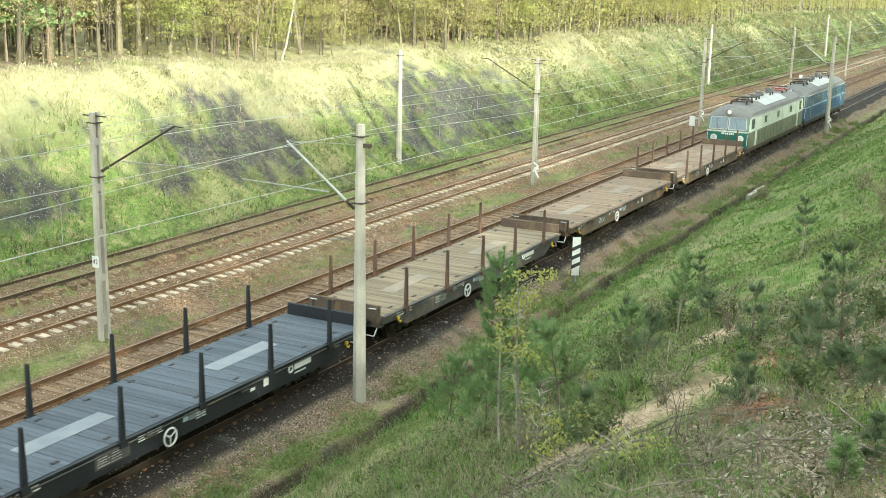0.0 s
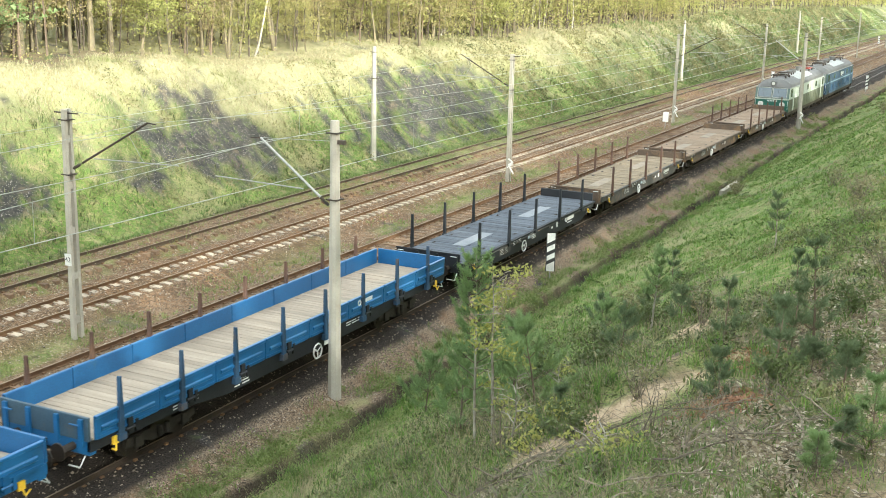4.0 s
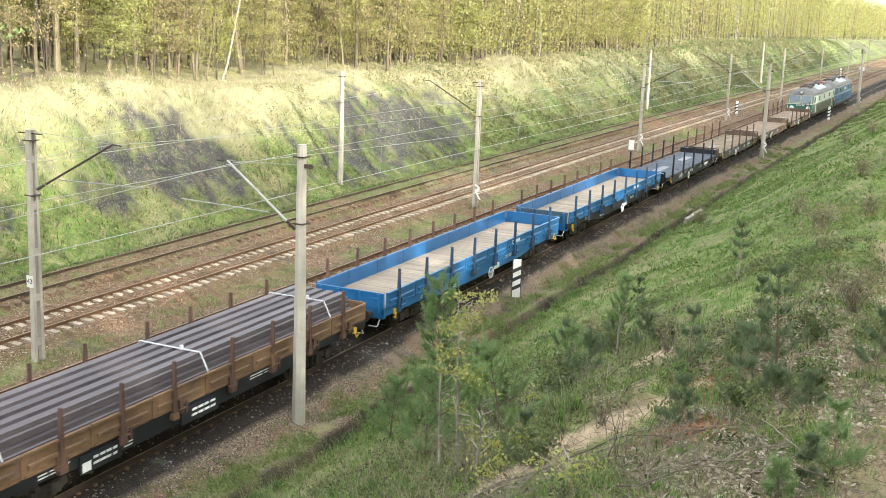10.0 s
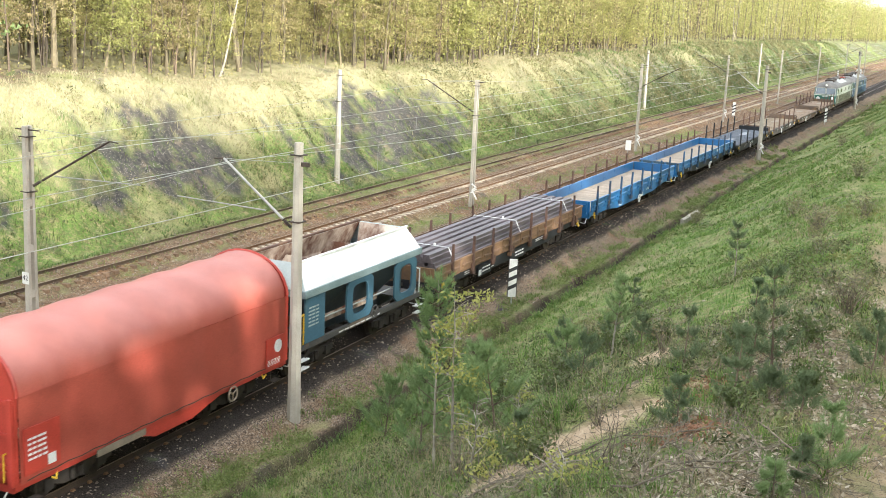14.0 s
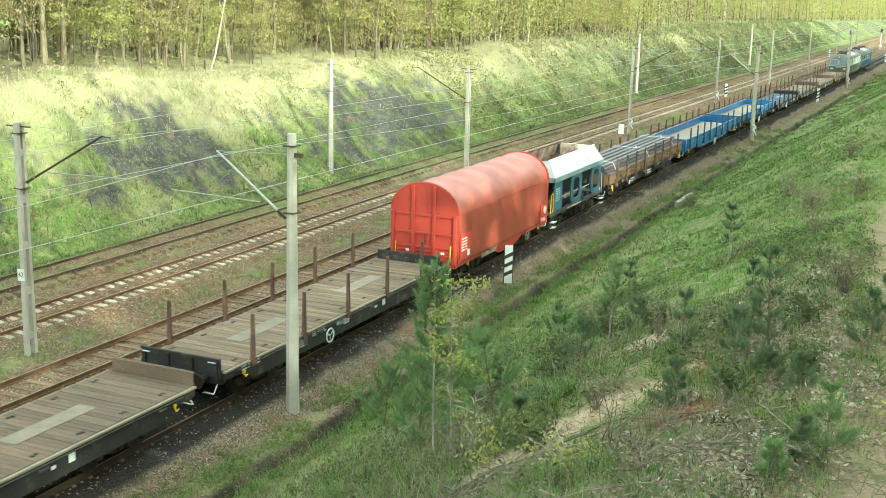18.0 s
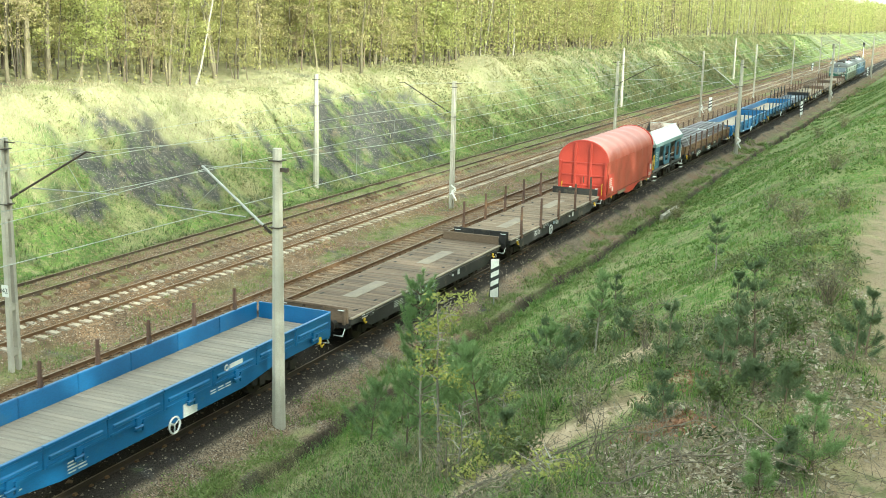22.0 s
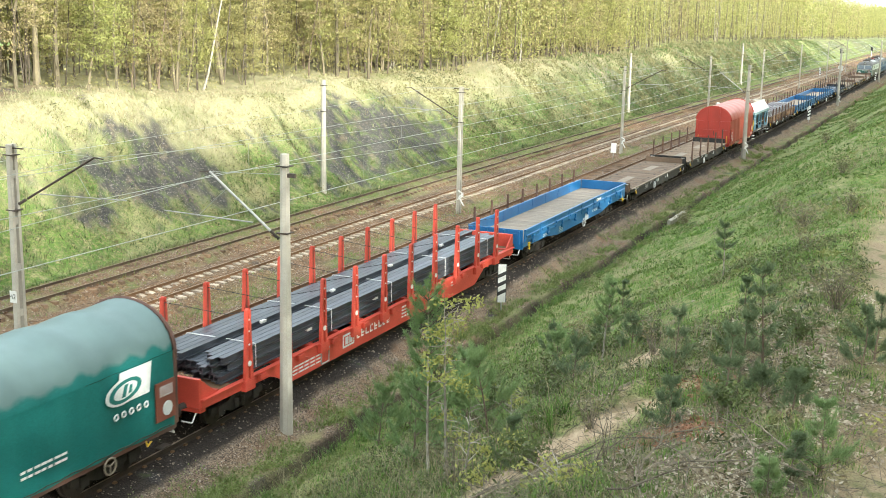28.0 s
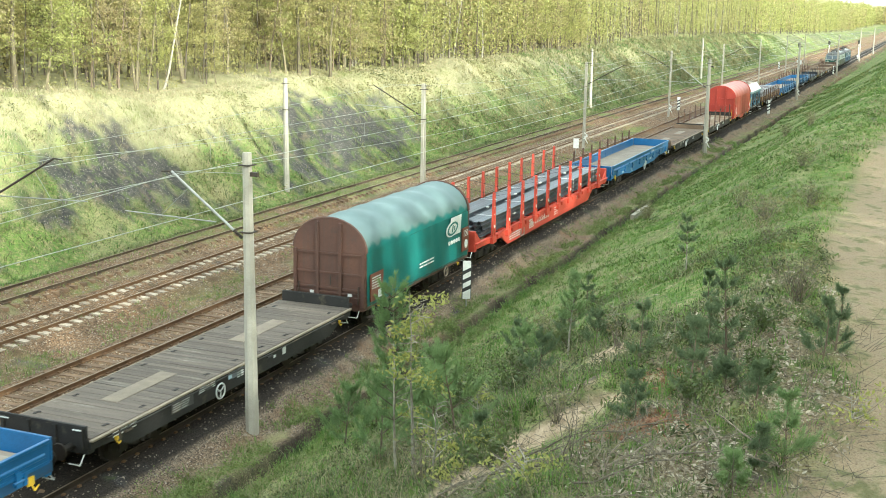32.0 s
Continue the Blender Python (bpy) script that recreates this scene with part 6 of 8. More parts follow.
        for j in range(7):
            part("number_bar", Build().box(min(x, x + e * 0.012), max(x, x + e * 0.012), -0.45 + 0.13 * j, -0.37 + 0.13 * j, 1.86, 1.98), M["letters"], w)
        part("buffer_beam", Build().box(min(x, x + e * 0.1), max(x, x + e * 0.1), -1.4, 1.4, 0.62, 1.02), M["iron"], w)
        part("snow_plough", Build().prism([(-1.3, 0.18), (1.3, 0.18), (1.2, 0.6), (-1.2, 0.6)], "x", x - e * 0.25, x - e * 0.15), M["iron"], w)
        for y in (-1.4, 1.4):
            part("handrail", Build().rod((x + e * 0.05, y, 1.2), (x + e * 0.05, y, 1.95), 0.02), M["letters"], w)
    part("frame_skirt", Build().box(0.1, length - 0.1, -1.3, 1.3, 0.6, 0.96), M["iron"], w)
    for s in (-1, 1):
        part("side_band", Build().box(0.3, length - 0.3, s * (half + 0.008) - 0.008, s * (half + 0.008) + 0.008, 2.06, 2.16), band, w)
        for x in np.arange(3.0, 15.5, 0.95):
            g = part("side_panel", Build().box(x, x + 0.80, s * (half + 0.006) - 0.01, s * (half + 0.006) + 0.01, 1.15, 1.95), lower, w, bevel=0.006)
            part("panel_slats", Build().box(x + 0.08, x + 0.72, s * (half + 0.02) - 0.004, s * (half + 0.02) + 0.004, 1.22, 1.88), M["loco_side"] if lower is not M["loco_blue"] else M["blue_dull"], g)
        for x in (4.6, 8.7, 13.1):
            part("side_window", Build().box(x, x + 0.75, s * (half + 0.004) - 0.012, s * (half + 0.004) + 0.012, 2.35, 2.85), glass if int(x * 10) % 3 else M["loco_side"], w)
        for x0 in (0.75, length - 1.55):
            part("cab_window", Build().box(x0, x0 + 0.8, s * (half + 0.004) - 0.012, s * (half + 0.004) + 0.012, 2.25, 2.95), glass, w, "cab side window")
        for x0 in (1.75, length - 2.45):
            d = part("cab_door", Build().box(x0, x0 + 0.68, s * (half + 0.005) - 0.012, s * (half + 0.005) + 0.012, 1.0, 3.0), upper, w, bevel=0.008)
            part("door_handrail", Build().rod((x0 - 0.06, s * (half + 0.05), 1.0), (x0 - 0.06, s * (half + 0.05), 2.1), 0.018), M["galv"], d)
        part("roof_gutter", Build().box(0.4, length - 0.4, s * 1.46 - 0.03, s * 1.46 + 0.03, 3.03, 3.09), roof_pale, w)
        if wordmark:
            swirl_mark(w, length * 0.42 if s > 0 else length * 0.5, 2.62, s * (half + 0.02), 0.55)
    # roof
    part("roof_panel", Build().prism([(-1.2, 3.52), (1.2, 3.52), (0.6, 3.80), (-0.6, 3.80)], "x", 5.6, 12.8), roof_pale, w, "pale worn roof hatch")
    for x, h in ((5.2, 0.35), (8.0, 0.25), (9.6, 0.3), (12.9, 0.35)):
        part("roof_vent", Build().rod((x, 0.2, 3.7), (x, 0.2, 3.82 + h), 0.33, 0.30, 12), M["loco_roof"], w)
    for px_, red in ((3.4, False), (14.9, panto)):
        mt = M["panto_red"] if red else M["iron"]
        p = part("pantograph", Build().beam((px_ - 0.9, -0.55, 3.95), (px_ + 0.9, -0.55, 3.95), 0.08, 0.08).beam((px_ - 0.9, 0.55, 3.95), (px_ + 0.9, 0.55, 3.95), 0.08, 0.08)
                 .beam((px_ - 0.9, -0.55, 3.95), (px_ - 0.9, 0.55, 3.95), 0.08, 0.08).beam((px_ + 0.9, -0.55, 3.95), (px_ + 0.9, 0.55, 3.95), 0.08, 0.08), mt, w, "folded pantograph")
        for s in (-1, 1):
            part("pantograph_arm", Build().rod((px_ - 0.85, s * 0.5, 4.0), (px_ + 0.85, s * 0.3, 4.12), 0.03).rod((px_ + 0.85, s * 0.3, 4.12), (px_ - 0.3, s * 0.2, 4.2), 0.025), mt, p)
            for q in (-0.8, 0.8):
                part("pantograph_insulator", Build().rod((px_ + q, s * 0.55, 3.66), (px_ + q, s * 0.55, 3.93), 0.07, 0.06, 8), M["iron"], p)
        part("collector_strip", Build().rod((px_ - 0.3, -0.8, 4.22), (px_ - 0.3, 0.8, 4.22), 0.03).rod((px_ - 0.1, -0.8, 4.22), (px_ - 0.1, 0.8, 4.22), 0.03), M["iron"], p)
    for x in (4.9, 6.3, 7.2, 10.8, 11.6):
        part("roof_insulator", Build().rod((x, -0.35, 3.72), (x, -0.35, 4.02), 0.08, 0.05, 8), M["iron"], w)
    part("roof_busbar", Build().rod((4.9, -0.35, 4.03), (11.6, -0.35, 4.03), 0.02), M["iron"], w)
    # three-axle bogies as two frames with wheels
    running_gear(w, length, (2.9, 6.4, length - 6.4, length - 2.9), M["iron"])
    return w


locomotive(80.3, M["loco_side"], M["loco_cream"], M["loco_green"], M["loco_cream"], M["loco_roof_pale"], "green and cream electric locomotive with a dirty dusty body", True, False)
locomotive(100.1, M["loco_blue"], M["loco_blue"], M["loco_blue"], M["loco_band"], M["loco_roof_pale"], "dirty blue electric locomotive with a pale band, leading the train", False, True)


# ---- plants ----
M.update({
    "bark": mat("grey_brown_bark", (0.20, 0.17, 0.105), (0.105, 0.088, 0.058), 3, 0.95, 0, 0.5, 25, (1, 1, 0.25), 0.3, (0.27, 0.25, 0.16), 0.35),
    "bark_dark": mat("dark_pine_bark", (0.14, 0.11, 0.08), (0.19, 0.14, 0.10), 3, 0.95, 0, 0.5, 25, (1, 1, 0.25), 0.2),
    # bark with the shade of the inner wood put into its colour
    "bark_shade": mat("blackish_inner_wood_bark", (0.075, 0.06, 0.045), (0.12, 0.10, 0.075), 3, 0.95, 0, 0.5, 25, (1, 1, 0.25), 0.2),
    "birch": mat("pale_birch_bark", (0.40, 0.37, 0.30), (0.24, 0.215, 0.17), 3, 0.85, 0, 0.2, 18, (1, 1, 4), 0.1, (0.10, 0.09, 0.08), 0.45, 3.0),
    "bark_pale": mat("pale_young_bark", (0.44, 0.41, 0.34), (0.21, 0.18, 0.14), 6, 0.9, 0, 0.3, 30, (1, 1, 0.6), 0.2),
    "twig": mat("dry_twig", (0.27, 0.23, 0.17), (0.13, 0.105, 0.075), 5, 0.95, 0, 0.3, 30, spread=0.35),
    "leaf": leaf_mat("fresh_spring_leaves", (0.25, 0.24, 0.085), (0.46, 0.415, 0.19), 0.5, ((0.28, (0.15, 0.15, 0.06), 0.57, 0.70), (0.9, (0.09, 0.095, 0.04), 0.53, 0.62), (0.7, (0.44, 0.44, 0.16), 0.55, 0.64))),
    "leaf_bright": leaf_mat("bright_lime_leaves", (0.26, 0.285, 0.085), (0.45, 0.43, 0.17), 0.5, ((0.22, (0.15, 0.165, 0.06), 0.56, 0.69), (0.8, (0.10, 0.12, 0.04), 0.54, 0.63), (0.6, (0.46, 0.47, 0.17), 0.56, 0.65), (0.17, (0.33, 0.29, 0.16), 0.55, 0.68))),
    "leaf_brown": leaf_mat("bronze_budding_leaves", (0.26, 0.22, 0.11), (0.44, 0.37, 0.20), 0.5, ((0.28, (0.14, 0.12, 0.065), 0.54, 0.68),)),
    "leaf_oak": leaf_mat("yellow_green_young_oak_leaves", (0.23, 0.25, 0.065), (0.43, 0.42, 0.13), 0.4),
    "needle": leaf_mat("green_pine_needles", (0.15, 0.235, 0.095), (0.29, 0.385, 0.165), 0.45),
    "needle_dark": leaf_mat("dark_pine_needles", (0.11, 0.155, 0.08), (0.175, 0.225, 0.115), 0.4),
    "grass": leaf_mat("green_grass_blades", (0.08, 0.165, 0.03), (0.225, 0.345, 0.08), 0.45, ((0.45, (0.30, 0.30, 0.11), 0.60, 0.72), (1.1, (0.045, 0.08, 0.022), 0.54, 0.64), (2.6, (0.04, 0.075, 0.018), 0.55, 0.63), (1.9, (0.29, 0.37, 0.11), 0.57, 0.66))),
    "grass_dry": leaf_mat("dry_grass_stems", (0.20, 0.165, 0.095), (0.46, 0.40, 0.25), 0.3, ((1.4, (0.16, 0.17, 0.075), 0.5, 0.62),)),
    "grass_mix": leaf_mat("mixed_spring_grass", (0.12, 0.16, 0.055), (0.24, 0.245, 0.115), 0.35, ((0.8, (0.36, 0.32, 0.20), 0.55, 0.63), (0.35, (0.11, 0.20, 0.05), 0.50, 0.60), (1.2, (0.045, 0.06, 0.028), 0.53, 0.61))),
    "straw": leaf_mat("bleached_straw_grass", (0.33, 0.295, 0.17), (0.45, 0.405, 0.265), 0.3, ((0.16, (0.26, 0.29, 0.115), 0.51, 0.62), (0.5, (0.25, 0.26, 0.12), 0.57, 0.68), (1.3, (0.24, 0.19, 0.13), 0.58, 0.72))),
    "dead_leaf": leaf_mat("fallen_pale_leaves", (0.16, 0.115, 0.07), (0.62, 0.55, 0.43), 0.1),
    "heather": leaf_mat("brown_green_scrub", (0.13, 0.15, 0.058), (0.29, 0.255, 0.135), 0.2, ((0.5, (0.07, 0.08, 0.035), 0.52, 0.62),)),
    "grass_weed": leaf_mat("grey_green_weeds", (0.085, 0.14, 0.035), (0.23, 0.28, 0.095), 0.35),
    "weed_leaf": leaf_mat("low_green_weeds", (0.07, 0.115, 0.03), (0.25, 0.30, 0.10), 0.25, ((0.8, (0.25, 0.22, 0.12), 0.55, 0.66),)),
    "tussock": leaf_mat("tussock_grass", (0.06, 0.11, 0.026), (0.19, 0.25, 0.075), 0.3, ((0.22, (0.30, 0.28, 0.11), 0.54, 0.66), (0.8, (0.04, 0.07, 0.02), 0.55, 0.65))),
    "rust_leaf": leaf_mat("rusty_dead_brush", (0.22, 0.10, 0.055), (0.36, 0.20, 0.12), 0.1),
    "bush": leaf_mat("dark_bush_leaves", (0.06, 0.09, 0.03), (0.15, 0.175, 0.065), 0.25),
    "low_scrub": leaf_mat("dark_olive_scrub", (0.075, 0.095, 0.036), (0.24, 0.235, 0.105), 0.2, ((1.6, (0.035, 0.05, 0.02), 0.53, 0.63),)),
    "stone": leaf_mat("track_stones", (0.06, 0.046, 0.035), (0.38, 0.31, 0.24), 0.0),
})


def cards(points, sizes, rng, flat=0.0, long=1.0, three=False):
    """Small three- or four-cornered leaves at points, turned at random. Returns vertex and face arrays."""
    n = len(points)
    a = rng.normal(size=(n, 3))
    a[:, 2] *= 1 - flat
    a /= np.linalg.norm(a, axis=1)[:, None]
    b = np.cross(a, rng.normal(size=(n, 3)) * (1 - 0.9 * flat) + np.array([0, 0, 0.001]))
    b /= np.linalg.norm(b, axis=1)[:, None] + 1e-9
    s = np.asarray(sizes)[:, None]
    if three:
        v = np.stack([points - a * s * long, points + b * s * 0.8 + a * s * 0.3, points + a * s * long * 0.8 - b * s * 0.5], 1).reshape(-1, 3)
        return v, np.arange(3 * n).reshape(n, 3)
    v = np.stack([points - a * s * long, points + b * s * 0.55, points + a * s * long, points - b * s * 0.55], 1).reshape(-1, 3)
    f = np.arange(4 * n).reshape(n, 4)
    return v, f


def card_mesh(name, points, sizes, material, rng, flat=0.0, long=1.0):
    v, f = cards(np.asarray(points), sizes, rng, flat, long)
    return raw_mesh(name, v.tolist(), f.tolist(), material)


def tree_shape(seed, height, radius, limbs, leaves, low=0.16, lean=0.0, wide=2.0, leaf=0.078, gather=1.0, twin=False):
    """A trunk with limbs, and the points at which its leaves grow."""
    r = np.random.default_rng(seed)
    b, lb = Build(), Build()
    pts = []
    stems = 2 if twin else 1
    for st in range(stems):
        p = np.array([0.0, 0.0, -0.3])
        drift = r.normal(size=2) * 0.035 + np.array([lean * math.cos(seed), lean * math.sin(seed)]) + (st * 0.09 if twin else 0)
        path = [p]
        n = 9
        for k in range(n):
            drift = drift * 0.9 + r.normal(size=2) * 0.05
            p = p + np.array([drift[0], drift[1], 1.0]) * (height + 0.3) / n
            path.append(p)
        b.tube(path, [radius * (1.25 if k == 0 else 1) * (1 - 0.9 * k / n) for k in range(n + 1)], 7 if radius > 0.09 else 5)
        for j in range(limbs // stems):
            u = low + (0.97 - low) * (j + r.uniform(0, 0.8)) / (limbs // stems)
            k = min(int(u * n), n - 1)
            o = path[k] + (path[k + 1] - path[k]) * (u * n - k)
            az, up = r.uniform(0, 2 * math.pi), r.uniform(0.15, 0.8)
            ln = wide * r.uniform(0.45, 1.0) * (1.15 - 0.75 * u)
            m = o + np.array([math.cos(az), math.sin(az), up]) * ln * 0.55
            e = m + np.array([math.cos(az + r.normal() * 0.4), math.sin(az + r.normal() * 0.4), up * 0.4]) * ln * 0.5
            lr = max(0.012, radius * 0.3 * (1 - 0.6 * u))
            lb.tube([o, m, e], [lr, lr * 0.6, lr * 0.2], 4)
            per = int(leaves / limbs)
            count = max(3, per // 14)
            for q in range(count):
                w = r.uniform(0.2, 1.1)
                base = o + (m - o) * min(w * 2, 1) + (e - m) * max(0, w * 2 - 1)
                tip = base + r.normal(size=3) * np.array([0.40, 0.40, 0.20]) * (0.5 + 0.5 * ln)
                if radius > 0.04 and q % 2 == 0:
                    lb.rod(base, tip, 0.010, 0.004, 3, False)
                pts.extend(tip + r.normal(size=(per // count, 3)) * np.array([0.24, 0.24, 0.085]) * gather)
    pts = np.array(pts)
    return b, lb, pts, leaf * np.random.default_rng(seed + 1).uniform(0.55, 1.25, len(pts))


def tree_meshes(seed, bark, leafmat, **kw):
    b, lb, pts, sz = tree_shape(seed, **kw)
    trunk = b.mesh("trunk", bark)
    crown = two_part_mesh("crown", lb, bark, *cards(pts, sz, np.random.default_rng(seed + 2), three=True), leafmat)
    return trunk, crown


def plant_tree(name, meshes, label, category, group, x, y, turn, size=1.0, tip=0.0):
    t = thing(name, label, category, group, at=pose(x, y, gz(x, y) - 0.05, tip, 0, turn) @ Matrix.Diagonal((size, size, size, 1)))
    for nm, me in zip(("trunk", "crown"), meshes):
        part(nm, me, None, t)
    return t


def make_forest():
    kinds = [
        ("young_oak", tree_meshes(101, M["bark"], M["leaf"], height=15, radius=0.15, limbs=30, leaves=5600, low=0.2), "slender young oak with fresh yellow-green leaves"),
        ("young_oak", tree_meshes(102, M["bark"], M["leaf_brown"], height=13, radius=0.11, limbs=30, leaves=4600, wide=2.6, low=0.16), "thin oak with bronze budding leaves"),
        ("hornbeam", tree_meshes(103, M["bark"], M["leaf_bright"], height=11, radius=0.09, limbs=30, leaves=6000, low=0.14, wide=2.5), "leafy hornbeam with bright lime leaves"),
        ("forest_tree", tree_meshes(104, M["bark"], M["leaf"], height=17, radius=0.2, limbs=28, leaves=4600, low=0.22), "tall dark trunk with high thin crown"),
        ("birch", tree_meshes(105, M["birch"], M["leaf_bright"], height=16, radius=0.12, limbs=24, leaves=3300, low=0.25, lean=0.06), "leaning white-barked birch at the forest edge"),
        ("forest_tree", tree_meshes(106, M["bark"], M["leaf"], height=14, radius=0.13, limbs=28, leaves=4600, low=0.18, twin=True, lean=0.05), "two-stemmed tree with pale green leaves"),
        ("thin_tree", tree_meshes(107, M["bark_dark"], M["leaf_brown"], height=12, radius=0.07, limbs=24, leaves=3000, low=0.14, wide=1.6), "thin bare-stemmed tree at the forest edge"),
        ("thin_tree", tree_meshes(108, M["bark"], M["leaf"], height=9, radius=0.055, limbs=24, leaves=4300, low=0.10, wide=2.2), "thin pale sapling in the forest edge"),
    ]
    rng = random.Random(77)
    spots = []
    tries = 0
    while len(spots) < 330 and tries < 9000:
        tries += 1
        x = 30 + 150 * rng.random() ** 1.15
        edge = 28.5 + 1.2 * math.sin(x * 0.11) + (3.0 if x < 55 else 0)
        y = edge + 14 * rng.random() ** 1.6
        if all((x - a) ** 2 + (y - b) ** 2 > 1.1 for a, b in spots):
            spots.append((x, y))
    weights = (5, 5, 6, 3, 0.5, 4, 5, 9)
    for x, y in spots:
        nm, me, lab = kinds[rng.choices(range(8), weights)[0]]
        plant_tree(nm, me, lab, "tree", "forest edge trees", x, y, rng.uniform(0, 360), rng.uniform(0.8, 1.15), rng.uniform(-2, 2))
    # a leaning birch at the edge, and pines at the near end
    birch = tree_meshes(131, M["birch"], M["leaf_bright"], height=15, radius=0.095, limbs=16, leaves=400, low=0.4, lean=0.03)
    for x, y, tip, turn in ((69.3, 30.0, 23, 80), (132, 29, 9, 90), (158, 29.5, 8, 95), (100, 30, 7, 80)):
        plant_tree("birch", birch, "white birch leaning out of the forest edge", "tree", "forest edge trees", x, y, turn, 1.0, tip)
    pine = tree_meshes(141, M["bark_dark"], M["needle"], height=7, radius=0.08, limbs=26, leaves=2200, low=0.3, wide=2.0, leaf=0.16)
    for x, y in ((49.0, 32.2), (47.2, 33.2), (46.0, 31.8)):
        plant_tree("forest_pine", pine, "small blue-green pine at the forest edge", "tree", "forest edge pines", x, y, rng.uniform(0, 360), rng.uniform(0.8, 1.1))
    # the depth of the wood, joined
    r = np.random.default_rng(5)
    trunk = Build()
    wood_v, wood_s = ([], [], []), ([], [], [])

    def simple(x, y, h, rad, n, size):
        z = gz(x, y)
        dx, dy = r.normal(size=2) * 0.03 * h
        trunk.rod((x, y, z - 0.2), (x + dx, y + dy, z + h), rad, rad * 0.3, 4, False)
        u = r.uniform(0.10, 1.0, n)
        spread = (1.3 + 1.2 * np.sin(np.clip(u, 0, 1) * 2.6))[:, None]
        p = np.array([x, y, z]) + u[:, None] * np.array([dx, dy, h]) + r.normal(size=(n, 3)) * np.array([1, 1, 0.5]) * spread * 0.75
        k = 2 if x > 90 and r.random() < 0.6 else 0 if r.random() < 0.7 else 1
        wood_v[k].append(p)
        wood_s[k].append(size * r.uniform(0.6, 1.3, n))
    for k in range(560):
        simple(r.uniform(20, 330), 38 + 32 * r.random(), r.uniform(10, 17), r.uniform(0.06, 0.16), 330, 0.17)
    for k in range(900):
        x, y = r.uniform(25, 260), 30 + 30 * r.random() ** 1.2
        z, h = gz(x, y), r.uniform(6, 14)
        trunk.rod((x, y, z - 0.2), (x + r.normal() * 0.5, y + r.normal() * 0.5, z + h), r.uniform(0.03, 0.09), 0.02, 4, False)
    for k in range(190):
        simple(r.uniform(92, 200), 28.2 + 9 * r.random() ** 1.4, r.uniform(7, 14), r.uniform(0.05, 0.12), 420, 0.15)
    for k in range(260):
        simple(r.uniform(170, 380), r.uniform(28, 42), r.uniform(11, 17), r.uniform(0.06, 0.15), 430, 0.19)
    for k in range(420):
        simple(r.uniform(340, 900), r.uniform(27, 60), r.uniform(14, 20), r.uniform(0.06, 0.12), 330, 0.33)
    for k in range(300):
        simple(r.uniform(850, 1500), r.uniform(25, 70), r.uniform(16, 22), 0.08, 170, 0.8)
    for k in range(220):
        simple(r.uniform(1350, 1600), r.uniform(-260, 40), r.uniform(16, 22), 0.08, 170, 1.2)
    for k in range(330):
        simple(r.uniform(0, 330), 70 + 45 * r.random(), r.uniform(14, 20), 0.15, 75, 0.6)
    w = thing("deep_wood", "dense spring wood behind the forest edge trees", "forest", kind="stuff")
    # inner trunks take the bark that is coloured dark for shade
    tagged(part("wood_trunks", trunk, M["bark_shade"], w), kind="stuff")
    for k, (mt, nm) in enumerate(((M["leaf"], "wood_leaves"), (M["leaf_brown"], "wood_buds"), (M["leaf_bright"], "birch_leaves"))):
        v, f = cards(np.concatenate(wood_v[k]), np.concatenate(wood_s[k]), r, three=True)
        tagged(part(nm, raw_mesh(nm, v.tolist(), f.tolist(), mt), None, w), kind="stuff")
    pale = Build()
    for k in range(85):
        x, y = 95 + 330 * r.random() ** 1.3, 28.3 + 6 * r.random()
        z, h = gz(x, y), r.uniform(8, 13)
        pale.rod((x, y, z - 0.2), (x + r.normal() * 0.9, y + r.normal() * 0.9, z + h), r.uniform(0.06, 0.12), 0.03, 5, False)
    tagged(part("birch_trunks", pale, M["birch"], w, "pale birch trunks"), kind="stuff")
    # undergrowth along the edge
    n = 15000
    x = 25 + 230 * r.random(n) ** 1.2
    y = 28.0 + np.abs(r.normal(size=n)) * 3.5
    z = ground_z(x, y) + np.abs(r.normal(size=n)) * 0.9
    keep = vnoise(x, y, 4, 71) > -0.1
    p = np.stack([x, y, z], -1)[keep]
    u = new("undergrowth", card_mesh("undergrowth", p, r.uniform(0.04, 0.10, len(p)), M["leaf"], r))
    tagged(u, "low leafy undergrowth along the forest edge", "undergrowth", kind="stuff")
    # the wood on the near side, behind the viewer
    trunk, lv = Build(), []
    r = np.random.default_rng(16)
    for k in range(470):
        x, y = r.uniform(-170, 300), -30 - 34 * r.random() ** 1.3
        h, z = r.uniform(17.5, 23.0), gz(x, y)
        trunk.rod((x, y, z - 0.2), (x + r.normal() * 0.4, y + r.normal() * 0.4, z + h), 0.16, 0.05, 5, False)
        n = 330
        u = r.uniform(0.15, 1.0, n)
        lv.append(np.array([x, y, z]) + np.stack([0 * u, 0 * u, u * h], -1) + r.normal(size=(n, 3)) * np.array([1, 1, 0.5]) * (0.9 + 1.2 * np.sin(u * 2.8))[:, None])
    w = thing("near_wood", "wood of young trees on the near side of the cutting", "forest", kind="stuff")
    tagged(part("wood_trunks", trunk, M["bark"], w), kind="stuff")
    lv = np.concatenate(lv)
    # leaves cut away along the sun's rays to shape sun spots on the line
    across = lv[:, 1] / math.sin(SUN_AZ)
    fx, fz = lv[:, 0] - across * math.cos(SUN_AZ), lv[:, 2] - across * math.tan(SUN_EL)
    sun_spot_holes = (vnoise(fx, fz * 1.3, 1.0, 81) + 0.4 * vnoise(fx, fz, 0.4, 82) > 0.34) & (np.abs(fx - 26.5) < 5.0) & (fz > 1.2) & (fz < 4.4)
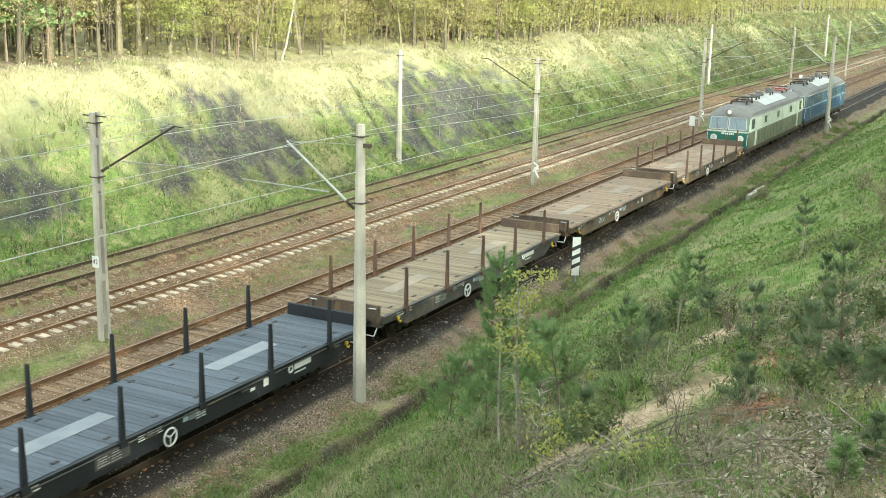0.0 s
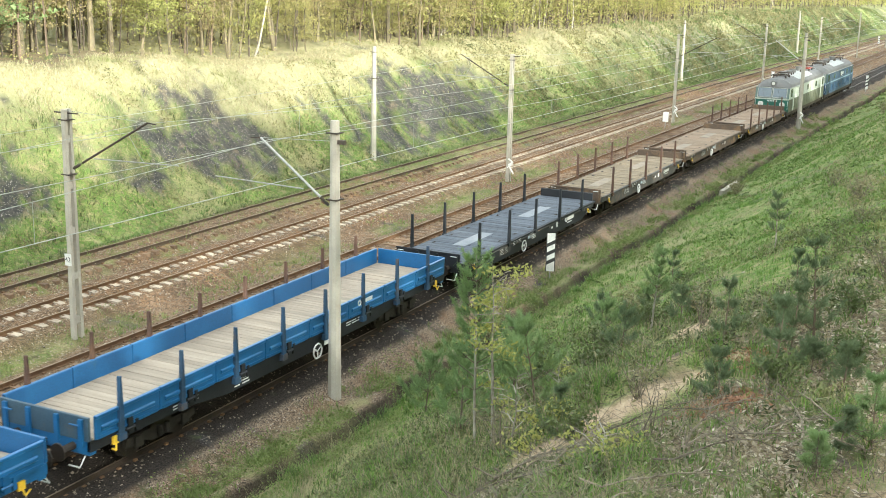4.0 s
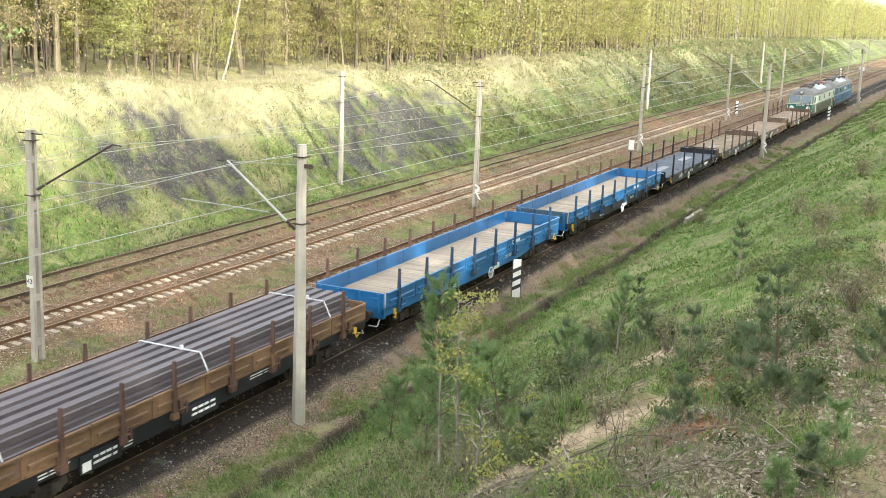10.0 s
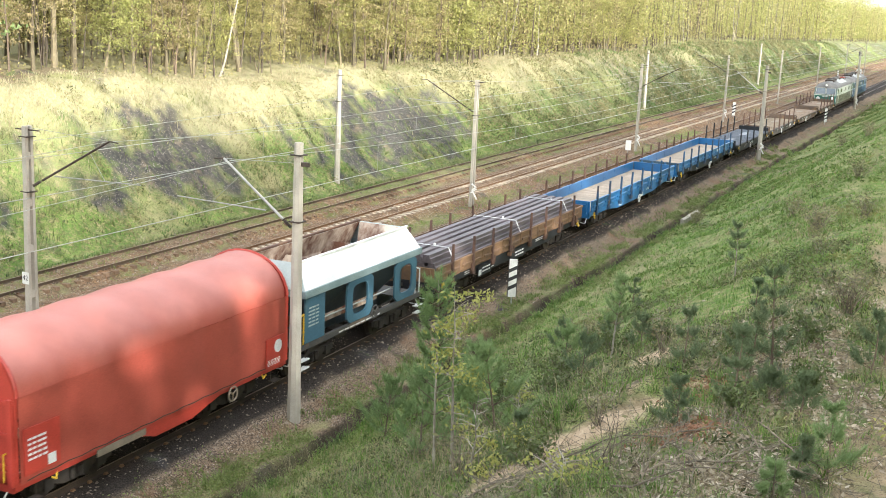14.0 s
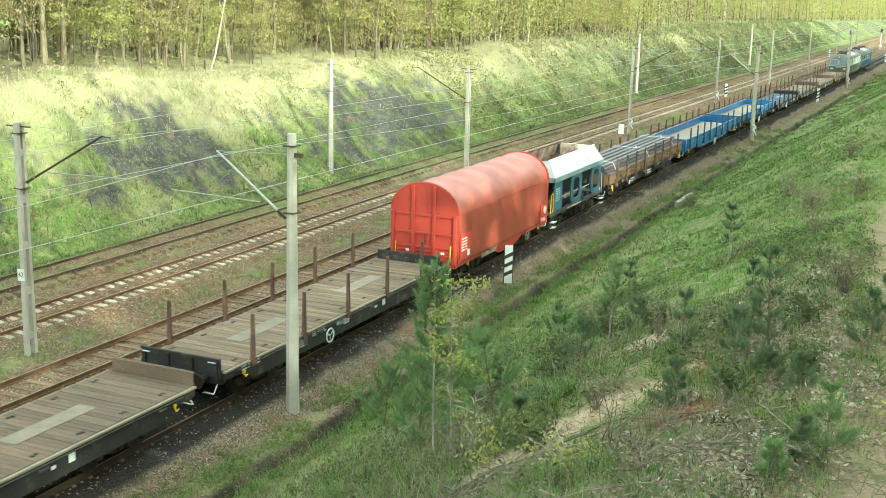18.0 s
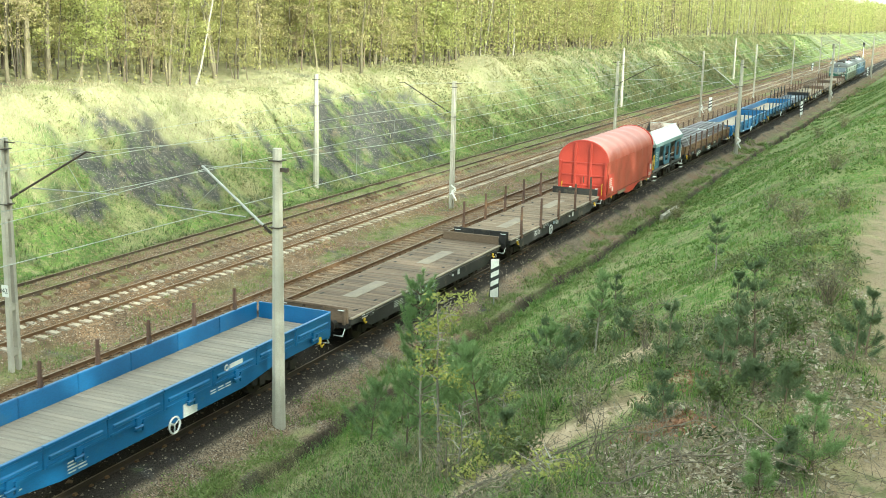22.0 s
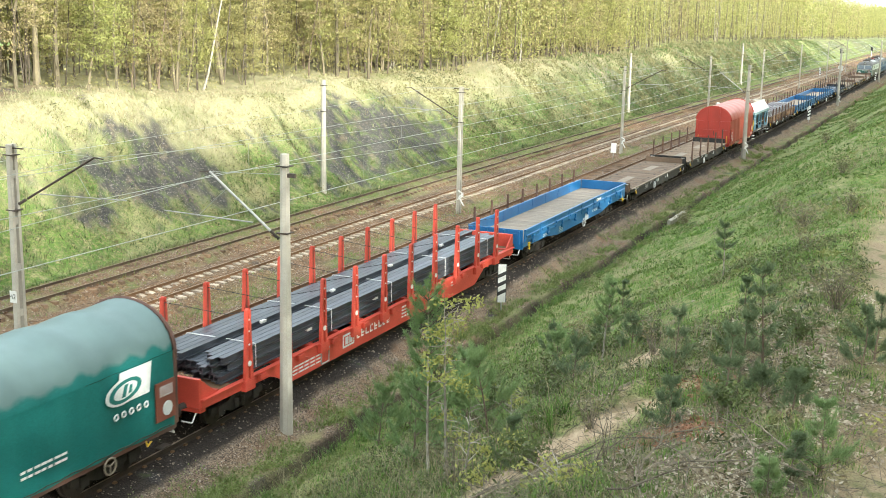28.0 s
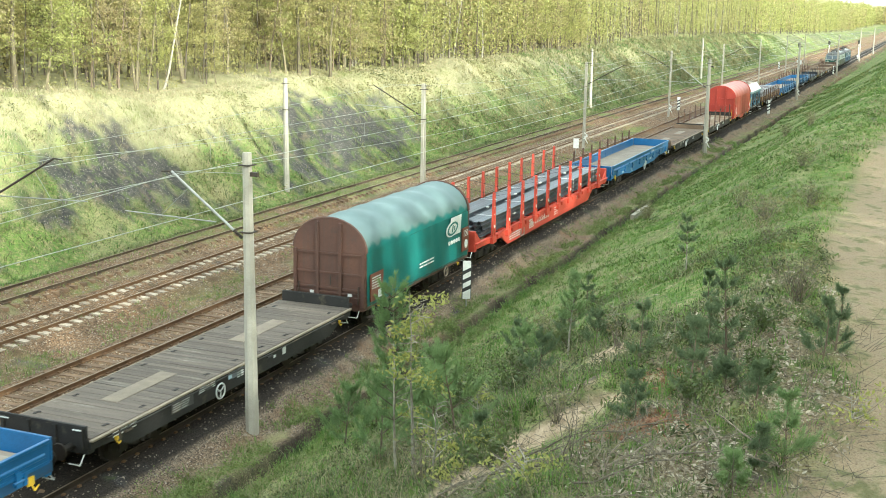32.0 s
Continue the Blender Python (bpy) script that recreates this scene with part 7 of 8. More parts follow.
    sun_spot_holes |= (vnoise(fx, fz * 1.3, 1.3, 83) > 0.45) & (np.abs(fx - 42) < 8) & (fz > 0.6) & (fz < 3.0)
    lv = lv[~sun_spot_holes]
    tagged(part("wood_leaves", card_mesh("near_leaves", lv, r.uniform(0.22, 0.6, len(lv)), M["leaf"], r), None, w), kind="stuff")


make_forest()


def needle_tuft(pts, dirs, r, n, length, width):
    """Needles that stand out round a shoot."""
    pts, dirs = np.repeat(pts, n, 0), np.repeat(dirs, n, 0)
    d = dirs * r.uniform(0.2, 0.9, (len(pts), 1)) + r.normal(size=pts.shape) * 0.65
    d /= np.linalg.norm(d, axis=1)[:, None]
    side = np.cross(d, r.normal(size=d.shape))
    side /= np.linalg.norm(side, axis=1)[:, None] + 1e-9
    o = pts + r.normal(size=pts.shape) * 0.012
    ln = length * r.uniform(0.7, 1.2, (len(pts), 1))
    v = np.stack([o - side * width, o + side * width, o + d * ln], 1).reshape(-1, 3)
    return v, np.arange(len(v)).reshape(-1, 3)


def pine_sapling(x, y, h, seed, label, spread=0.42, dense=1.0, clear=0.0, dark=False, tip=0.0, pale_foot=False, needle=0.11):
    r = np.random.default_rng(seed)
    t = thing("pine_sapling", label, "pine", "pine saplings", at=pose(x, y, gz(x, y) - 0.03, tip * math.cos(seed), tip * math.sin(seed), seed * 47 % 360))
    trunk, br = Build(), Build()
    p0, bend = np.zeros(3), r.normal(size=2) * 0.03
    path = [p0]
    n = 7
    for k in range(n):
        bend = bend + r.normal(size=2) * 0.025
        path.append(path[-1] + np.array([bend[0], bend[1], 1]) * h / n)
    r0 = 0.012 + 0.011 * min(h, 2.2)
    trunk.tube(path, [r0 * (1 - 0.85 * k / n) for k in range(n + 1)], 6)
    tp, td = [], []
    whorls = max(3, int(h / 0.42))
    for wv in range(whorls):
        u = max(0.12, clear) + (0.93 - max(0.12, clear)) * wv / max(1, whorls - 1)
        k = min(int(u * n), n - 1)
        o = path[k] + (path[k + 1] - path[k]) * (u * n - k)
        for q in range(r.integers(3, 6)):
            az = q * 2 * math.pi / 5 + r.uniform(-0.4, 0.4)
            ln = spread * h ** 0.6 * (1.15 - 0.85 * u) * r.uniform(0.6, 1.15)
            up = r.uniform(0.6, 1.2) + 0.6 * u
            d1 = np.array([math.cos(az), math.sin(az), up * 0.55])
            d2 = np.array([math.cos(az), math.sin(az), up * 1.3])
            m = o + d1 * ln * 0.55
            e = m + d2 * ln * 0.45
            br.tube([o, m, e], [r0 * 0.35, r0 * 0.22, 0.003], 4)
            for s in np.linspace(0.55, 1.0, max(4, int(ln / 0.07))):
                c = o + (m - o) * min(1, s * 2) + (e - m) * max(0, s * 2 - 1)
                tp.append(c)
                td.append((d2 if s > 0.5 else d1))
            for side in range(2):
                c0 = o + (m - o) * r.uniform(0.6, 1.0)
                az2 = az + r.choice([-0.8, 0.8])
                d3 = np.array([math.cos(az2), math.sin(az2), up])
                e2 = c0 + d3 * ln * 0.35
                br.rod(c0, e2, r0 * 0.16, 0.003, 3, False)
                for s in (0.35, 0.6, 0.8, 1.0):
                    tp.append(c0 + (e2 - c0) * s)
                    td.append(d3)
    for s in np.linspace(0.80, 1.0, 9):
        k = min(int(s * n), n - 1)
        tp.append(path[k] + (path[k + 1] - path[k]) * (s * n - k))
        td.append(np.array([0, 0, 1.0]))
    part("trunk", trunk, M["bark_pale"] if pale_foot else M["bark_dark"], t)
    v, f = needle_tuft(np.array(tp), np.array(td), r, int(30 * dense), needle, 0.0034)
    part("crown", two_part_mesh("crown", br, M["bark_dark"], v, f, M["needle_dark" if dark else "needle"]), None, t)
    return t


PINES = [  # x, y, height, spread, clear stem, dark
    (28.9, -11.75, 2.3, 0.36, 0.45, False), (36.2, -13.5, 1.75, 0.32, 0.35, True), (22.15, -16.85, 2.35, 0.30, 0.25, True), (21.85, -16.42, 1.65, 0.34, 0.1, True),
    (20.7, -16.33, 1.65, 0.30, 0.15, True), (23.9, -14.75, 1.2, 0.36, 0.1, True), (19.75, -15.6, 0.95, 0.40, 0.05, True), (24.0, -18.5, 1.2, 0.5, 0.05, True),
    (24.7, -18.7, 1.3, 0.34, 0.1, True), (17.8, -18.4, 1.15, 0.42, 0.1, False), (17.3, -18.0, 0.72, 0.3, 0.05, True), (39.6, -9.4, 1.3, 0.36, 0.25, True),
    (16.4, -17.8, 0.5, 0.42, 0.0, False), (21.4, -10.1, 4.4, 0.33, 0.30, False), (28.6, -5.2, 1.7, 0.62, 0.0, False), (29.9, -5.6, 1.5, 0.5, 0.1, False),
    (22.4, -11.1, 1.9, 0.62, 0.0, False), (24.6, -9.6, 1.7, 0.60, 0.05, False), (26.4, -9.0, 1.9, 0.60, 0.05, False), (23.0, -9.0, 2.0, 0.60, 0.0, False),
    (30.6, -15.1, 0.8, 0.34, 0.1, True), (21.2, -16.95, 0.5, 0.6, 0.0, True), (28.6, -12.6, 0.85, 0.55, 0.0, True), (31.2, -11.0, 0.9, 0.5, 0.0, True),
    (34.6, -8.5, 0.95, 0.65, 0.0, True), (19.4, -12.7, 1.0, 0.45, 0.0, True), (29.4, -10.3, 1.2, 0.55, 0.0, False), (26.8, -11.6, 1.0, 0.6, 0.0, True),
    (20.6, -17.6, 0.7, 0.42, 0.0, True), (23.3, -16.0, 1.0, 0.40, 0.0, True),
]
for k, (x, y, h, sp, cl, dk) in enumerate(PINES):
    lab = "tall young pine with long needles on the grassy slope" if h > 3 else "young pine sapling with a bare stem" if cl > 0.3 else "small dark green pine sapling on the slope" if dk else "bushy blue-green pine sapling on the slope"
    full = (sp >= 0.5 or h > 3) and not dk
    pine_sapling(x, y, h, 200 + k, lab, sp, 1.3 if full else 1.0, cl, dk, 3.0, pale_foot=(cl > 0.28), needle=0.14 if h > 3 else 0.16 if full else 0.12)


def oak_sapling(x, y, h, seed, label, n_leaf=260, wide=0.8, tip=3.0):
    t = thing("oak_sapling", label, "sapling", "oak saplings", at=pose(x, y, gz(x, y) - 0.03, tip, 0, seed * 31 % 360))
    b, lb, pts, sz = tree_shape(seed, h, 0.014 + 0.008 * h, 14, n_leaf, low=0.3, wide=wide, leaf=0.075)
    r = np.random.default_rng(seed)
    # gather the leaves into sprays
    heads = pts[r.integers(0, len(pts), max(5, n_leaf // 60))]
    p = heads[r.integers(0, len(heads), n_leaf)] + r.normal(size=(n_leaf, 3)) * np.array([0.16, 0.16, 0.07])
    part("trunk", b, M["bark_pale"], t)
    part("crown", two_part_mesh("crown", lb, M["bark_pale"], *cards(p, r.uniform(0.026, 0.056, n_leaf), r, long=1.2), M["leaf_oak"]), None, t)
    return t


for k, (x, y, h, n) in enumerate(((20.85, -10.75, 4.2, 900), (19.5, -11.7, 1.9, 330), (23.4, -11.25, 1.1, 220), (16.95, -14.4, 0.7, 220), (17.5, -14.0, 0.6, 120), (20.5, -19.3, 0.6, 120))):
    oak_sapling(x, y, h, 300 + k, "slim sapling with sprays of yellow-green young leaves", n)


def bare_shrub(x, y, h, seed, label, stems=9, material=None, spread=0.6, leaves=0, name="bare_shrub"):
    t = thing(name, label, "shrub", "slope shrubs", at=pose(x, y, gz(x, y) - 0.03))
    r = np.random.default_rng(seed)
    b, tips = Build(), []
    for k in range(stems):
        az, out = r.uniform(0, 6.28), r.uniform(0.1, 1) * spread
        p = np.array([r.normal() * 0.06, r.normal() * 0.06, 0])
        d = np.array([math.cos(az) * out, math.sin(az) * out, 1.0])
        stem = [p]
        for s in range(4):
            q = p + d * h / 4 + r.normal(size=3) * 0.04 * h
            stem.append(q)
            if s > 0:
                for z in range(2):
                    e = q + np.array([r.normal(), r.normal(), 0.8]) * h * 0.14
                    b.rod(q, e, 0.006, 0.002, 3, False)
                    tips.append(e)
            p = q
            tips.append(q)
        part("stem", Build().tube(stem, [0.011 * (1 - 0.22 * s) * (1 + h * 0.3) for s in range(5)], 4), material or M["twig"], t)
    tips = np.array(tips)
    p = tips[r.integers(0, len(tips), leaves + 8)] + r.normal(size=(leaves + 8, 3)) * 0.07
    part("crown", two_part_mesh("crown", b, material or M["twig"], *cards(p, r.uniform(0.02, 0.05, leaves + 8), r, long=1.6), M["bush" if name == "low_bush" else "heather"]), None, t)
    return t


for k, (x, y, h, st, sp, lv) in enumerate(((17.65, -15.0, 1.15, 7, 0.3, 0), (45.9, -14.75, 0.95, 40, 0.9, 300), (47.5, -16.3, 0.8, 24, 0.8, 200), (29.1, -17.5, 1.05, 40, 0.8, 180), (34.6, -9.4, 0.8, 18, 0.8, 300), (26.8, -13.6, 0.8, 12, 0.6, 60), (20.5, -13.9, 0.7, 12, 0.7, 80),
                                           (19.6, -11.4, 1.0, 14, 0.6, 80), (58, -15, 0.8, 22, 0.9, 400), (70, -5.0, 0.7, 24, 0.9, 500), (74, -3.9, 0.6, 24, 1.0, 500), (52, -13, 0.7, 16, 0.8, 200), (38, -15.8, 0.7, 14, 0.8, 160), (86, -13, 0.9, 20, 0.8, 400), (100, -10, 0.9, 20, 0.8, 400))):
    bare_shrub(x, y, h, 400 + k, "thin bare brown shrub on the slope" if lv < 100 else "low dark broom-like shrub on the slope", st, None, sp, lv, "bare_shrub" if lv < 100 else "broom_shrub")


for k, (x, y, h, sp) in enumerate(((27.5, -10.8, 0.7, 0.8), (29.5, -11.6, 0.6, 0.9), (26.4, -9.6, 0.7, 0.8), (24.8, -11.6, 0.6, 0.9), (28.8, -13.0, 0.5, 1.0),
                                       (31.6, -10.4, 0.5, 1.0), (24.4, -15.8, 0.5, 1.0), (21.9, -17.5, 0.5, 0.9), (20.2, -16.6, 0.5, 1.0), (18.9, -13.2, 0.5, 1.0), (25.6, -17.0, 0.5, 1.0))):
    bare_shrub(x, y, h, 460 + k, "low dark olive-green bush on the slope", 14, None, sp, 700, "low_bush")


def fallen_branch(x, y, ln, turn, seed, label="dry fallen branch lying in the grass"):
    t = thing("fallen_branch", label, "branch", "fallen branches", at=pose(x, y, gz(x, y) + 0.06, 0, 0, turn))
    r = np.random.default_rng(seed)
    b = Build()
    p = np.array([-ln / 2, 0, 0])
    lift = r.uniform(0.2, 1.3)
    stem = [p]
    for s in range(7):
        q = p + np.array([ln / 7, r.normal() * 0.06, 0])
        wx, wy = x + q[0] * math.cos(radians(turn)) - q[1] * math.sin(radians(turn)), y + q[0] * math.sin(radians(turn)) + q[1] * math.cos(radians(turn))
        q[2] = gz(wx, wy) - gz(x, y) + 0.04 + 0.30 * math.sin(math.pi * (s + 1) / 7.5) * lift + 0.06 * r.random()
        stem.append(q)
        for k in range(3):
            e = q + np.array([r.uniform(0.05, 0.5), r.normal() * 0.3, 0.10 + 0.15 * r.random()])
            b.rod(q, e, 0.006, 0.002, 3, False)
        p = q
    part("stem", Build().tube(stem, [0.017 * (1 - 0.10 * s) for s in range(8)], 5), M["twig"], t)
    tagged(part("brushwood", b, M["twig"], t), kind="stuff")


for k in range(28):
    r_ = random.Random(900 + k)
    fallen_branch(r_.uniform(14.0, 18.6), r_.uniform(-18.2, -12.6), r_.uniform(0.9, 2.8), r_.uniform(-100, -30) + (80 if k % 5 == 0 else 0), 950 + k)
for k, (x, y, ln, tn) in enumerate(((33.0, -12.6, 2.8, 35), (31.5, -12.2, 1.6, 70), (56.5, -2.0, 2.2, -20), (58, -2.3, 1.5, 10))):
    fallen_branch(x, y, ln, tn, 990 + k)


def blades(x, y, height, width, lean, r, material, name, label, category="grass"):
    """Grass blades, each bent once, as one object."""
    n = len(x)
    z = ground_z(x, y) - 0.02
    az = r.uniform(0, 2 * math.pi, n)
    h = height
    dx, dy = np.cos(az) * lean * h, np.sin(az) * lean * h
    sx, sy = -np.sin(az) * width, np.cos(az) * width
    base = np.stack([x, y, z], -1)
    side = np.stack([sx, sy, 0 * sx], -1)
    mid = base + np.stack([dx * 0.35, dy * 0.35, h * 0.6], -1)
    tip = base + np.stack([dx, dy, h], -1)
    v = np.stack([base - side, base + side, mid + side * 0.7, mid - side * 0.7, tip], 1).reshape(-1, 3)
    k = np.arange(n) * 5
    f = np.stack([k, k + 1, k + 2, k + 3], -1).tolist() + np.stack([k + 3, k + 2, k + 4], -1).tolist()
    return tagged(new(name, raw_mesh(name, v.tolist(), f, material)), label, category, kind="stuff")


def make_grass():
    r = np.random.default_rng(42)

    def tufts(n, per, xf, yf, keep, spread):
        x, y = xf(n), yf(n)
        g = keep(x, y)
        x, y = x[g], y[g]
        x, y = np.repeat(x, per), np.repeat(y, per)
        return x + r.normal(size=len(x)) * spread, y + r.normal(size=len(y)) * spread
    near_x = lambda n: 13 + 95 * r.random(n) ** 2.1
    near_y = lambda n: r.uniform(-19.5, -3.9, n)

    def not_bare(x, y):
        g, s, b, l = zones(x, y)
        return (s < 0.12 + 0.25 * r.random(len(x))) & (r.random(len(x)) > l * 0.85)
    x, y = tufts(15000, 7, near_x, near_y, not_bare, 0.07)
    n = len(x)
    blades(x, y, r.uniform(0.09, 0.27, n) * (1 + 0.7 * vnoise(x, y, 1.6, 31)) * (1 + 0.35 * smooth_step(30, 20, x)) * (1 - 0.35 * smooth_step(28, 45, x)), 0.006 + 0.00012 * x, r.uniform(0.2, 1.3, n), r, M["grass"], "green_grass", "short green spring grass on the near slope")
    x, y = tufts(8200, 6, near_x, near_y, lambda x, y: not_bare(x, y) & (vnoise(x, y, 2.2, 33) + 0.55 * (x < 27) - 0.3 * smooth_step(34, 60, x) > 0.0), 0.10)
    n = len(x)
    blades(x, y, r.uniform(0.15, 0.55, n) * (1 - 0.3 * smooth_step(26, 40, x)), 0.0032 + 0.00008 * x, r.uniform(0.3, 1.6, n), r, M["grass_dry"], "dry_grass", "tall dry straw-coloured grass stems on the near slope")
    # strip beside the ditch and along the ballast edge
    x, y = tufts(2100, 7, lambda n: 16 + 90 * r.random(n) ** 1.6, lambda n: -2.85 + r.normal(size=n) * 0.32, lambda x, y: (vnoise(x, y, 1.5, 35) > -0.15), 0.08)
    n = len(x)
    blades(x, y, r.uniform(0.08, 0.24, n), 0.014, r.uniform(0.3, 1.2, n), r, M["grass_weed"], "ditch_grass", "patchy grass and weeds along the ditch")
    # long pale stalks at the foot of the slope nearest the viewer
    x, y = tufts(170, 3, lambda n: 15 + 8 * r.random(n), lambda n: r.uniform(-13, -6.5, n), lambda x, y: not_bare(x, y), 0.12)
    n = len(x)
    blades(x, y, r.uniform(0.5, 1.15, n), 0.0055, r.uniform(0.2, 1.1, n), r, M["grass_dry"], "dry_stalks", "tall bleached grass stalks on the near slope")
    # broad-leaved weeds on both banks of the ditch and round the pole foot
    x, y = tufts(3600, 20, lambda n: 17 + 100 * r.random(n) ** 1.5, lambda n: np.where(r.random(n) < 0.35, -4.0 - 0.5 * r.random(n), np.where(r.random(n) < 0.5, -3.25 + r.normal(size=n) * 0.17, -2.8 + r.normal(size=n) * 0.5)), lambda x, y: (vnoise(x, y, 1.9, 41) + 0.4 * vnoise(x, y, 0.7, 42) + 0.35 * (y < -3.9) > 0.12) & (y < -1.75) & (np.abs(y - ditch_y(x)) > 0.16), 0.13)
    z = ground_z(x, y) + np.abs(r.normal(size=len(x))) * 0.10
    tagged(new("ditch_weeds", card_mesh("ditch_weeds", np.stack([x, y, z], -1), r.uniform(0.016, 0.042, len(x)) * (0.8 + 0.008 * x), M["weed_leaf"], r, flat=0.3, long=1.3)), "low broad-leaved weeds along the ditch and the pole foot", "weeds", kind="stuff")
    # dark brush that hangs over the lip of the ditch
    x, y = tufts(1500, 7, lambda n: 17 + 100 * r.random(n) ** 1.5, lambda n: -4.02 + r.normal(size=n) * 0.12, lambda x, y: vnoise(x, y, 1.2, 43) > -0.3, 0.08)
    n = len(x)
    blades(x, y, r.uniform(0.12, 0.34, n), 0.006 + 0.0001 * x, r.uniform(0.6, 1.9, n), r, M["grass"], "lip_grass", "grass hanging over the lip of the ditch")
    # weeds between the tracks
    x, y = tufts(5200, 5, lambda n: 20 + 110 * r.random(n) ** 1.4, lambda n: np.where(r.random(n) < 0.6, 7.9 + r.normal(size=n) * 0.7, np.where(r.random(n) < 0.35, 2.7 + r.normal(size=n) * 0.35, 14.6 + r.normal(size=n) * 1.0)), lambda x, y: (vnoise(x, y, 2.2, 21) > -0.02) | (y > 12), 0.09)
    n = len(x)
    blades(x, y, r.uniform(0.06, 0.2, n), 0.012, r.uniform(0.2, 1.0, n), r, M["grass_weed"], "track_weeds", "low weeds growing between the tracks", "weeds")
    # the far slope
    x, y = tufts(24000, 5, lambda n: 22 + 190 * r.random(n) ** 1.35, lambda n: r.uniform(15.8, 29.5, n), lambda x, y: (zones(x, y)[2] < 0.30 + 0.75 * r.random(len(x)) ** 1.5) & (zones(x, y)[3] < 0.2 + 0.8 * r.random(len(x))), 0.12)
    n = len(x)
    high = smooth_step(20.0, 24.0, y + 2.0 * vnoise(x, y, 4, 51)) * (1 - 0.65 * smooth_step(150, 220, x)) > r.random(n)
    fx, fy = tufts(6500, 5, lambda n: 140 + 240 * r.random(n), lambda n: r.uniform(16.5, 28.5, n), lambda x, y: x > 0, 0.3)
    k = len(fx)
    blades(fx, fy, r.uniform(0.15, 0.45, k), 0.05, r.uniform(0.4, 1.4, k), r, M["grass_mix"], "distant_grass", "rough brown-green grass along the distant slope")
    for pick, mt, nm, lab in ((~high, M["grass_mix"], "far_slope_grass", "tufted green and straw-coloured grass on the far slope"), (high, M["straw"], "brow_grass", "bleached straw-coloured grass on the sunny brow")):
        k = int(pick.sum())
        blades(x[pick], y[pick], r.uniform(0.10, 0.30, k) * (1 + 0.5 * vnoise(x[pick], y[pick], 1.5, 57)), 0.013 + 0.0001 * x[pick], r.uniform(0.4, 1.6, k), r, mt, nm, lab)
    x, y = tufts(2200, 34, lambda n: 24 + 300 * r.random(n) ** 1.25, lambda n: 17.8 + 8.0 * r.random(n) ** 1.3, lambda x, y: (vnoise(x, y, 5, 37) > -0.1) & ((zones(x, y)[2] < 0.3) | (x > 90)), 0.22)
    z = ground_z(x, y) + np.abs(r.normal(size=len(x))) * 0.22
    tagged(new("scrub", card_mesh("scrub", np.stack([x, y, z], -1), r.uniform(0.03, 0.08, len(x)) * (0.7 + 0.006 * x), M["heather"], r)), "low brown-green scrub on the far slope", "scrub", kind="stuff")
    x, y = tufts(1900, 40, lambda n: 14 + 26 * r.random(n) ** 1.2, lambda n: r.uniform(-19, -5.2, n), lambda x, y: not_bare(x, y) & (vnoise(x, y, 2.4, 61) + 0.5 * smooth_step(-14, -9, y) * (x < 30) > -0.1), 0.17)
    z = ground_z(x, y) + np.abs(r.normal(size=len(x))) * 0.14
    tagged(new("slope_scrub", card_mesh("slope_scrub", np.stack([x, y, z], -1), r.uniform(0.018, 0.05, len(x)), M["low_scrub"], r, long=1.8)), "low olive and brown scrub among the saplings", "scrub", kind="stuff")
    # rougher tussocks over the farther near slope, and low bushes on the farther far slope
    x, y = tufts(5200, 12, lambda n: 36 + 190 * r.random(n) ** 1.5, lambda n: r.uniform(-21, -4.6, n), lambda x, y: vnoise(x, y, 3.2, 63) + 0.5 * vnoise(x, y, 1.1, 64) + 0.25 * smooth_step(-9, -16, y) > 0.12 + 3.0 * (y < path_y(x) + 2.1), 0.28)
    z = ground_z(x, y) + np.abs(r.normal(size=len(x))) * 0.07
    tagged(new("slope_tussocks", card_mesh("slope_tussocks", np.stack([x, y, z], -1), r.uniform(0.03, 0.075, len(x)) * (0.7 + 0.008 * x), M["tussock"], r, long=1.8)), "uneven darker tussocks on the near slope", "grass", kind="stuff")
    x, y = tufts(950, 34, lambda n: 92 + 200 * r.random(n) ** 1.2, lambda n: r.uniform(17.5, 28, n), lambda x, y: vnoise(x, y, 6, 65) + 0.5 * vnoise(x, y, 2.5, 66) > -0.05, 0.55)
    z = ground_z(x, y) + np.abs(r.normal(size=len(x))) * 0.38
    tagged(new("slope_bushes", card_mesh("slope_bushes", np.stack([x, y, z], -1), r.uniform(0.06, 0.14, len(x)) * (0.6 + 0.004 * x), M["heather"], r)), "low brown-green bushes on the far slope", "bushes", kind="stuff")
    # fallen leaves under the pines and along the path
    n = 36000
    x, y = 13.5 + 24 * r.random(n) ** 1.3, r.uniform(-19.6, -9.5, n)
    drifts = vnoise(x, y, 1.3, 45) + 0.5 * vnoise(x, y, 0.5, 46) + 0.5 * np.exp(-((y + 17.6) / 0.8) ** 2)
    g = (zones(x, y)[3] > 0.15 + 0.6 * r.random(n)) & (x < 34) & (zones(x, y)[1] < 0.3) & (drifts > r.random(n) - 0.55)
    x, y = x[g], y[g]
    p = np.stack([x, y, ground_z(x, y) + 0.03 * r.random(len(x))], -1)
    tagged(new("leaf_litter", card_mesh("leaf_litter", p, r.uniform(0.02, 0.062, len(x)), M["dead_leaf"], r, flat=0.55, long=1.4)), "pale dead leaves scattered under the saplings", "leaf litter", kind="stuff")
    # rusty dead brush beside the bare sand
    c = np.array([(19.4, -15.75), (19.0, -16.0), (19.9, -15.9), (22.3, -15.6), (19.2, -15.5)])[r.integers(0, 5, 1300)]
    x, y = c[:, 0] + r.normal(size=1300) * 0.42, c[:, 1] + r.normal(size=1300) * 0.3
